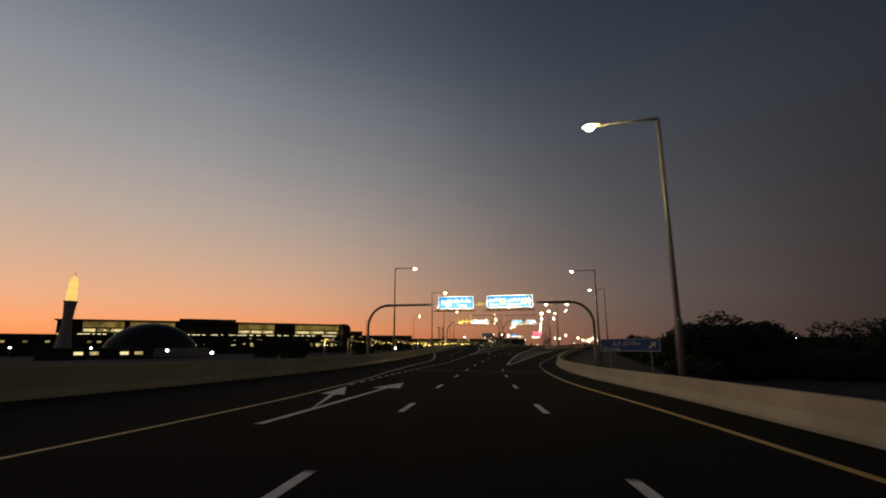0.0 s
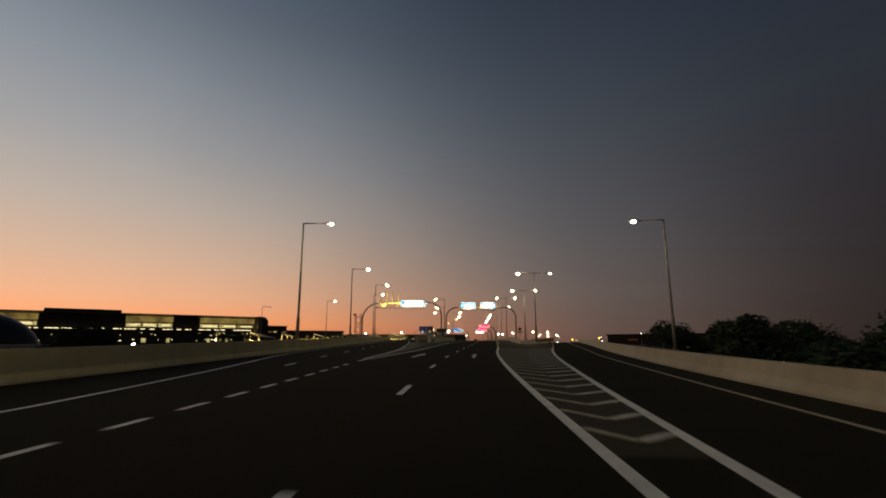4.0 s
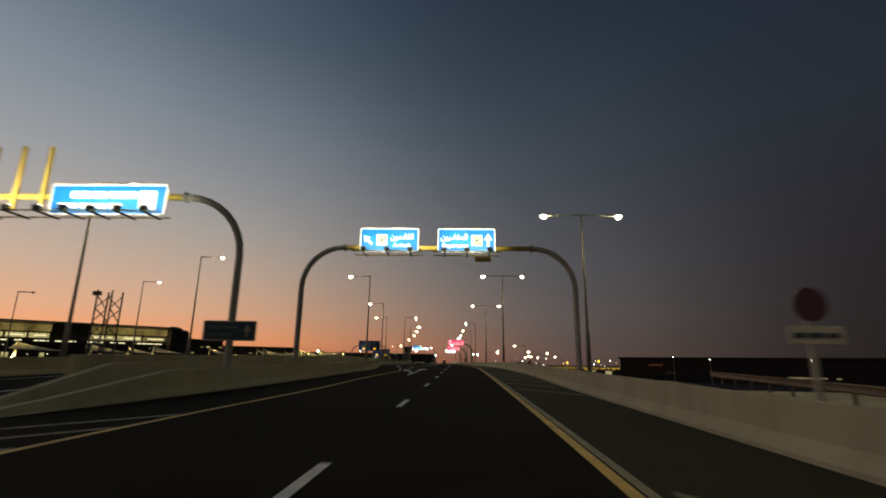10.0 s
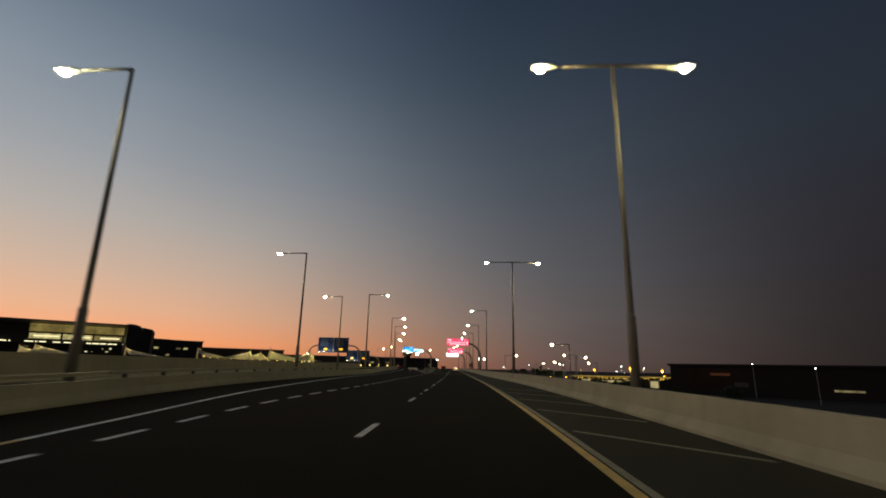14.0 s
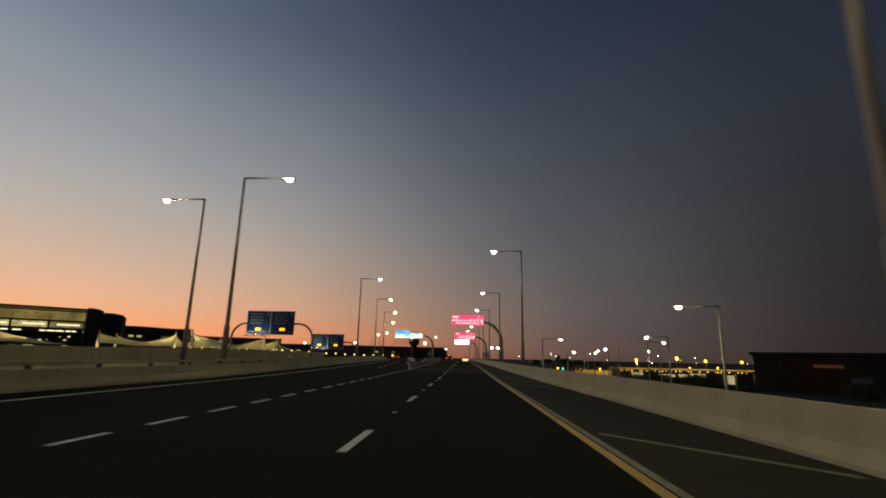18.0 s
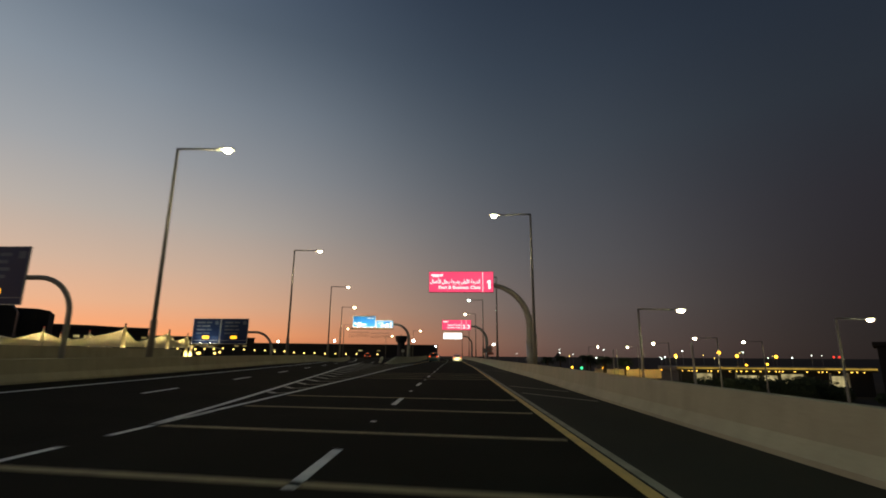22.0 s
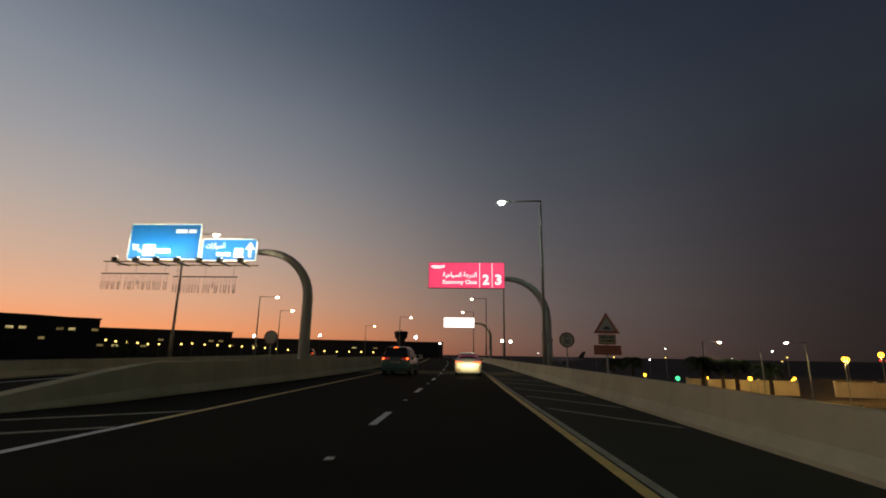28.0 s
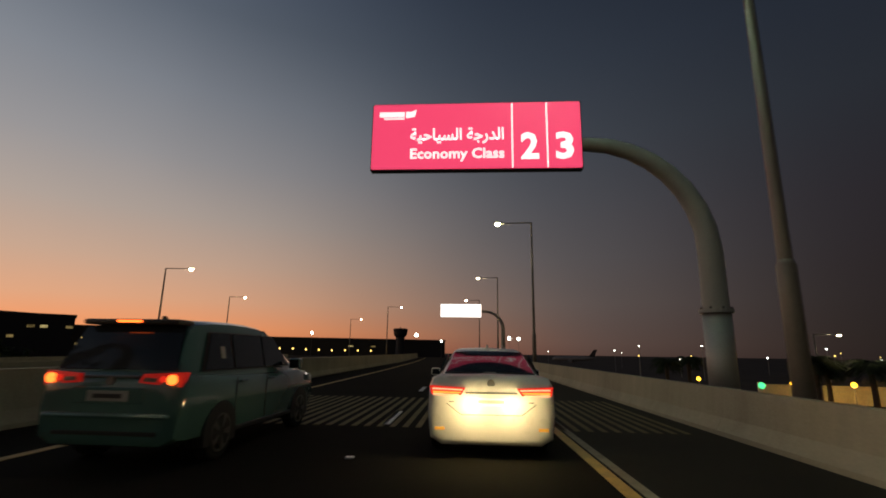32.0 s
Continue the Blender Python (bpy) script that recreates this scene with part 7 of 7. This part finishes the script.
def van(x, y, turn, paint, label, name="minivan_car", stop=True):
    root = place(thing(name, label, "car", "cars"), x, y, turn)
    soft(part("body", car_body(bmesh.new(), [(-0.005, 0.72, 0.40, 0.90), (0.0, 0.82, 0.35, 0.98), (0.03, 0.872, 0.30, 1.06), (0.08, 0.898, 0.275, 1.12), (0.2, 0.908, 0.26, 1.13), (0.5, 0.912, 0.25, 1.115), (1.0, 0.915, 0.245, 1.09), (1.5, 0.915, 0.24, 1.075), (2.3, 0.915, 0.24, 1.06), (3.0, 0.915, 0.24, 1.06),
                                             (3.6, 0.91, 0.24, 1.09), (4.1, 0.89, 0.26, 1.03), (4.35, 0.87, 0.27, 0.95), (4.5, 0.84, 0.28, 0.88), (4.64, 0.76, 0.31, 0.78), (4.7, 0.62, 0.36, 0.68)]), paint, root))
    soft(part("cabin", cabin(bmesh.new(), [(0.08, 0.80, 0.76, 1.12), (0.15, 0.82, 0.73, 1.30), (0.24, 0.83, 0.70, 1.50), (0.34, 0.835, 0.675, 1.66), (0.48, 0.835, 0.665, 1.745), (0.9, 0.835, 0.66, 1.785), (1.4, 0.835, 0.66, 1.797), (1.9, 0.835, 0.66, 1.79), (2.3, 0.835, 0.66, 1.765), (2.6, 0.83, 0.675, 1.69),
                                           (2.85, 0.825, 0.69, 1.56), (3.1, 0.82, 0.70, 1.42), (3.65, 0.78, 0.74, 1.1)], 1.06), paint, root), 26)
    soft(part("rear_window", bowed(bmesh.new(), [(-0.755, 0.065, 1.15), (0.755, 0.065, 1.15), (0.655, 0.30, 1.68), (-0.655, 0.30, 1.68)], 0.03), CAR_GLASS, root, "dark rear window"))
    part("windscreen", plate4(bmesh.new(), [(0.69, 3.56, 1.16), (-0.69, 3.56, 1.16), (-0.60, 2.58, 1.70), (0.60, 2.58, 1.70)], 0.02), CAR_GLASS, root)
    soft(part("rear_spoiler", bevelled(boxed(-0.63, 0.63, 0.17, 0.52, 1.69, 1.76), 0.025, 2), TRIM, root, "black roof spoiler"))
    part("high_brake_lamp", bevelled(boxed(-0.16, 0.16, 0.145, 0.17, 1.715, 1.745), 0.006, 1), TAIL_HOT if stop else TRIM, root, "lit high brake lamp")
    part("garnish", bevelled(boxed(-0.36, 0.36, -0.005, 0.1, 1.055, 1.085), 0.01, 1), ALLOY, root, "chrome tailgate strip")
    part("plate_recess", bevelled(boxed(-0.46, 0.46, -0.012, 0.06, 0.74, 0.97), 0.03, 1), paint, root)
    plate = part("number_plate", bevelled(boxed(-0.26, 0.26, -0.028, -0.013, 0.79, 0.91), 0.006, 1), SIGN_PALE, root, "pale plain plate")
    part("plate_bar", boxed(-0.18, 0.18, -0.032, -0.0285, 0.825, 0.875), TRIM, plate)
    part("badge", disc(bmesh.new(), 0, 1.02, 0.05, -0.012, 0.02, 18), ALLOY, root)
    part("bumper_step", bevelled(boxed(-0.78, 0.78, -0.06, 0.16, 0.60, 0.66), 0.03, 2), paint, root)
    part("bumper_trim", bevelled(boxed(-0.66, 0.66, -0.015, 0.1, 0.40, 0.47), 0.02, 1), TRIM, root)
    for s in (-1, 1):
        lamp = part("tail_lamp", plate4(bmesh.new(), [(s * 0.36, 0.035, 1.00), (s * 0.86, 0.085, 0.955), (s * 0.895, 0.14, 1.125), (s * 0.40, 0.05, 1.10)][::s], 0.06), TAIL_DULL, root, "red tail lamp with a lit bulb")
        part("brake_bulb", disc(bmesh.new(), s * 0.765, 1.045, 0.058, -0.022, 0.01, 16), TAIL_HOT, lamp)
        part("tail_bulb", disc(bmesh.new(), s * 0.655, 1.05, 0.036, -0.024, 0.0, 14), TAIL_RED, lamp)
        part("reversing_lens", plate4(bmesh.new(), [(s * 0.42, -0.022, 1.02), (s * 0.58, -0.012, 1.01), (s * 0.58, -0.01, 1.06), (s * 0.44, -0.02, 1.065)][::s], 0.012), ALLOY, lamp)
        bands = [(0.52, 1.22, 0.22, 0.02), (1.29, 2.16, 0.0, 0.0), (2.22, 3.14, 0.0, 0.52)]
        part("window_band", plate4(bmesh.new(), ([(s * 0.838, 0.45, 1.125), (s * 0.838, 3.2, 1.125), (s * 0.718, 2.66, 1.63), (s * 0.718, 0.70, 1.63)])[::s], 0.006), TRIM, root)
        for y0, y1, a, b in bands:
            pts = [(s * 0.845, y0, 1.14), (s * 0.845, y1, 1.14), (s * 0.732, y1 - b, 1.615), (s * 0.732, y0 + a, 1.615)]
            part("side_window", plate4(bmesh.new(), pts if s > 0 else pts[::-1], 0.01), CAR_GLASS, root)
        part("window_sticker", plate4(bmesh.new(), ([(s * 0.824, 0.92, 1.28), (s * 0.824, 1.02, 1.28), (s * 0.786, 1.02, 1.44), (s * 0.786, 0.92, 1.44)])[::s], 0.006), SIGN_PALE, root)
        for yy, h in ((1.25, 1.0), (2.19, 1.0)):
            part("door_seam", boxed(s * 0.913 - 0.004, s * 0.913 + 0.004, yy, yy + 0.012, 0.34, 1.03), TRIM, root)
            part("door_handle", bevelled(boxed(s * 0.915 - 0.02, s * 0.915 + 0.02, yy + 0.08, yy + 0.28, 0.95, 0.98), 0.01, 1), paint, root)
        part("sill_strip", bevelled(boxed(s * 0.905 - 0.02, s * 0.905 + 0.02, 1.3, 3.25, 0.3, 0.36), 0.01, 1), TRIM, root)
        mir = part("door_mirror", bevelled(boxed(s * 1.01 - 0.1, s * 1.01 + 0.1, 3.02, 3.18, 1.08, 1.26), 0.03, 2), paint, root)
        part("mirror_glass", boxed(s * 1.01 - 0.08, s * 1.01 + 0.08, 3.01, 3.018, 1.1, 1.24), CAR_GLASS, mir)
        part("head_lamp", plate4(bmesh.new(), [(s * 0.80, 4.46, 0.78), (s * 0.90, 4.05, 0.84), (s * 0.90, 4.05, 0.97), (s * 0.79, 4.47, 0.9)][::-s], 0.03), SIGN_WHITE, root)
        for yy in (0.92, 3.67):
            wheel(root, s * 0.815, yy, 0.335, s)
            arch = bmesh.new()
            loft(arch, [[(s * (0.60 + o), yy + 0.40 * math.cos(a), 0.335 + 0.40 * math.sin(a)) for a in np.linspace(-0.35, math.pi + 0.35, 17)] for o in (0.0, 0.3165)])
            bmesh.ops.recalc_face_normals(arch, faces=arch.faces[:])
            part("wheel_well", arch, TRIM, root)
    part("aerial", flat_fin(0.75, 1.79), TRIM, root)
    return root


REAR_FILL_W = 13.0
WHITE_CAR = mat("white_car_paint", (0.78, 0.75, 0.68), 0.3, grain=0.04, coat=0.5)
TEAL_CAR = mat("turquoise_car_paint", (0.075, 0.155, 0.14), 0.16, grain=0.03, coat=1.0)
RED_CAR = mat("dark_red_car_paint", (0.10, 0.02, 0.02), 0.35, grain=0.05, coat=0.5)
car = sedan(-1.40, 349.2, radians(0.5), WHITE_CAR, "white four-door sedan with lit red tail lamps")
car.scale = (0.985, 1.0, 1.015)
van(-5.92, 347.95, radians(-1.0), TEAL_CAR, "turquoise people carrier braking with lit tail lamps")
van(-28.6, 398.0, radians(13), RED_CAR, "dark red car on the branching road with lit tail lamps", "hatchback_car")


# ---------------------------------------------------------------- the deck and all that stands on it follow the grade
LONG = ("road", "barrier", "guard_rail", "parapet_rail", "sand_verge", "slip_road")
SHORT = ("direction_sign", "no_entry_sign", "overhead_sign", "sign_gantry", "street_lamp", "speed_sign", "warning_sign", "tree", "bush", "clearance_curtain")


def members(root):
    """A thing with its parts, and the place of each."""
    out = [(root, root.matrix_basis.copy())]
    for ob, m in out:
        out += [(c, m @ c.matrix_basis) for c in ob.children]
    return out


def lay_long(root):
    for ob, m in members(root):
        if ob.type != "MESH":
            continue
        if ob.data.users > 1:
            ob.location.z += grade(m.translation.y) + bank(m.translation.x, m.translation.y)
            continue
        n = len(ob.data.vertices)
        co = np.empty(n * 3, dtype=np.float32)
        ob.data.vertices.foreach_get("co", co)
        co = co.reshape(-1, 3)
        rot = np.array(m.to_3x3())
        x, y = co @ rot[0] + m.translation.x, co @ rot[1] + m.translation.y
        co[:, 2] += [grade(v) + bank(u, v) for u, v in zip(x, y)]
        ob.data.vertices.foreach_set("co", co.ravel())
        ob.data.update()


def lay_short(root):
    ys = [(m @ Vector(ob.bound_box[k])).y for ob, m in members(root) if ob.type == "MESH" for k in (0, 6)]
    zs = [(m @ Vector(ob.bound_box[k])).z for ob, m in members(root) if ob.type == "MESH" for k in (0, 6)]
    if min(zs) > -5:
        root.location.z += grade((min(ys) + max(ys)) / 2)


for root in [ob for ob in scene.objects if ob.parent is None]:
    kind_of = root.name.split(".")[0]
    if kind_of in LONG:
        lay_long(root)
    elif kind_of in SHORT:
        lay_short(root)
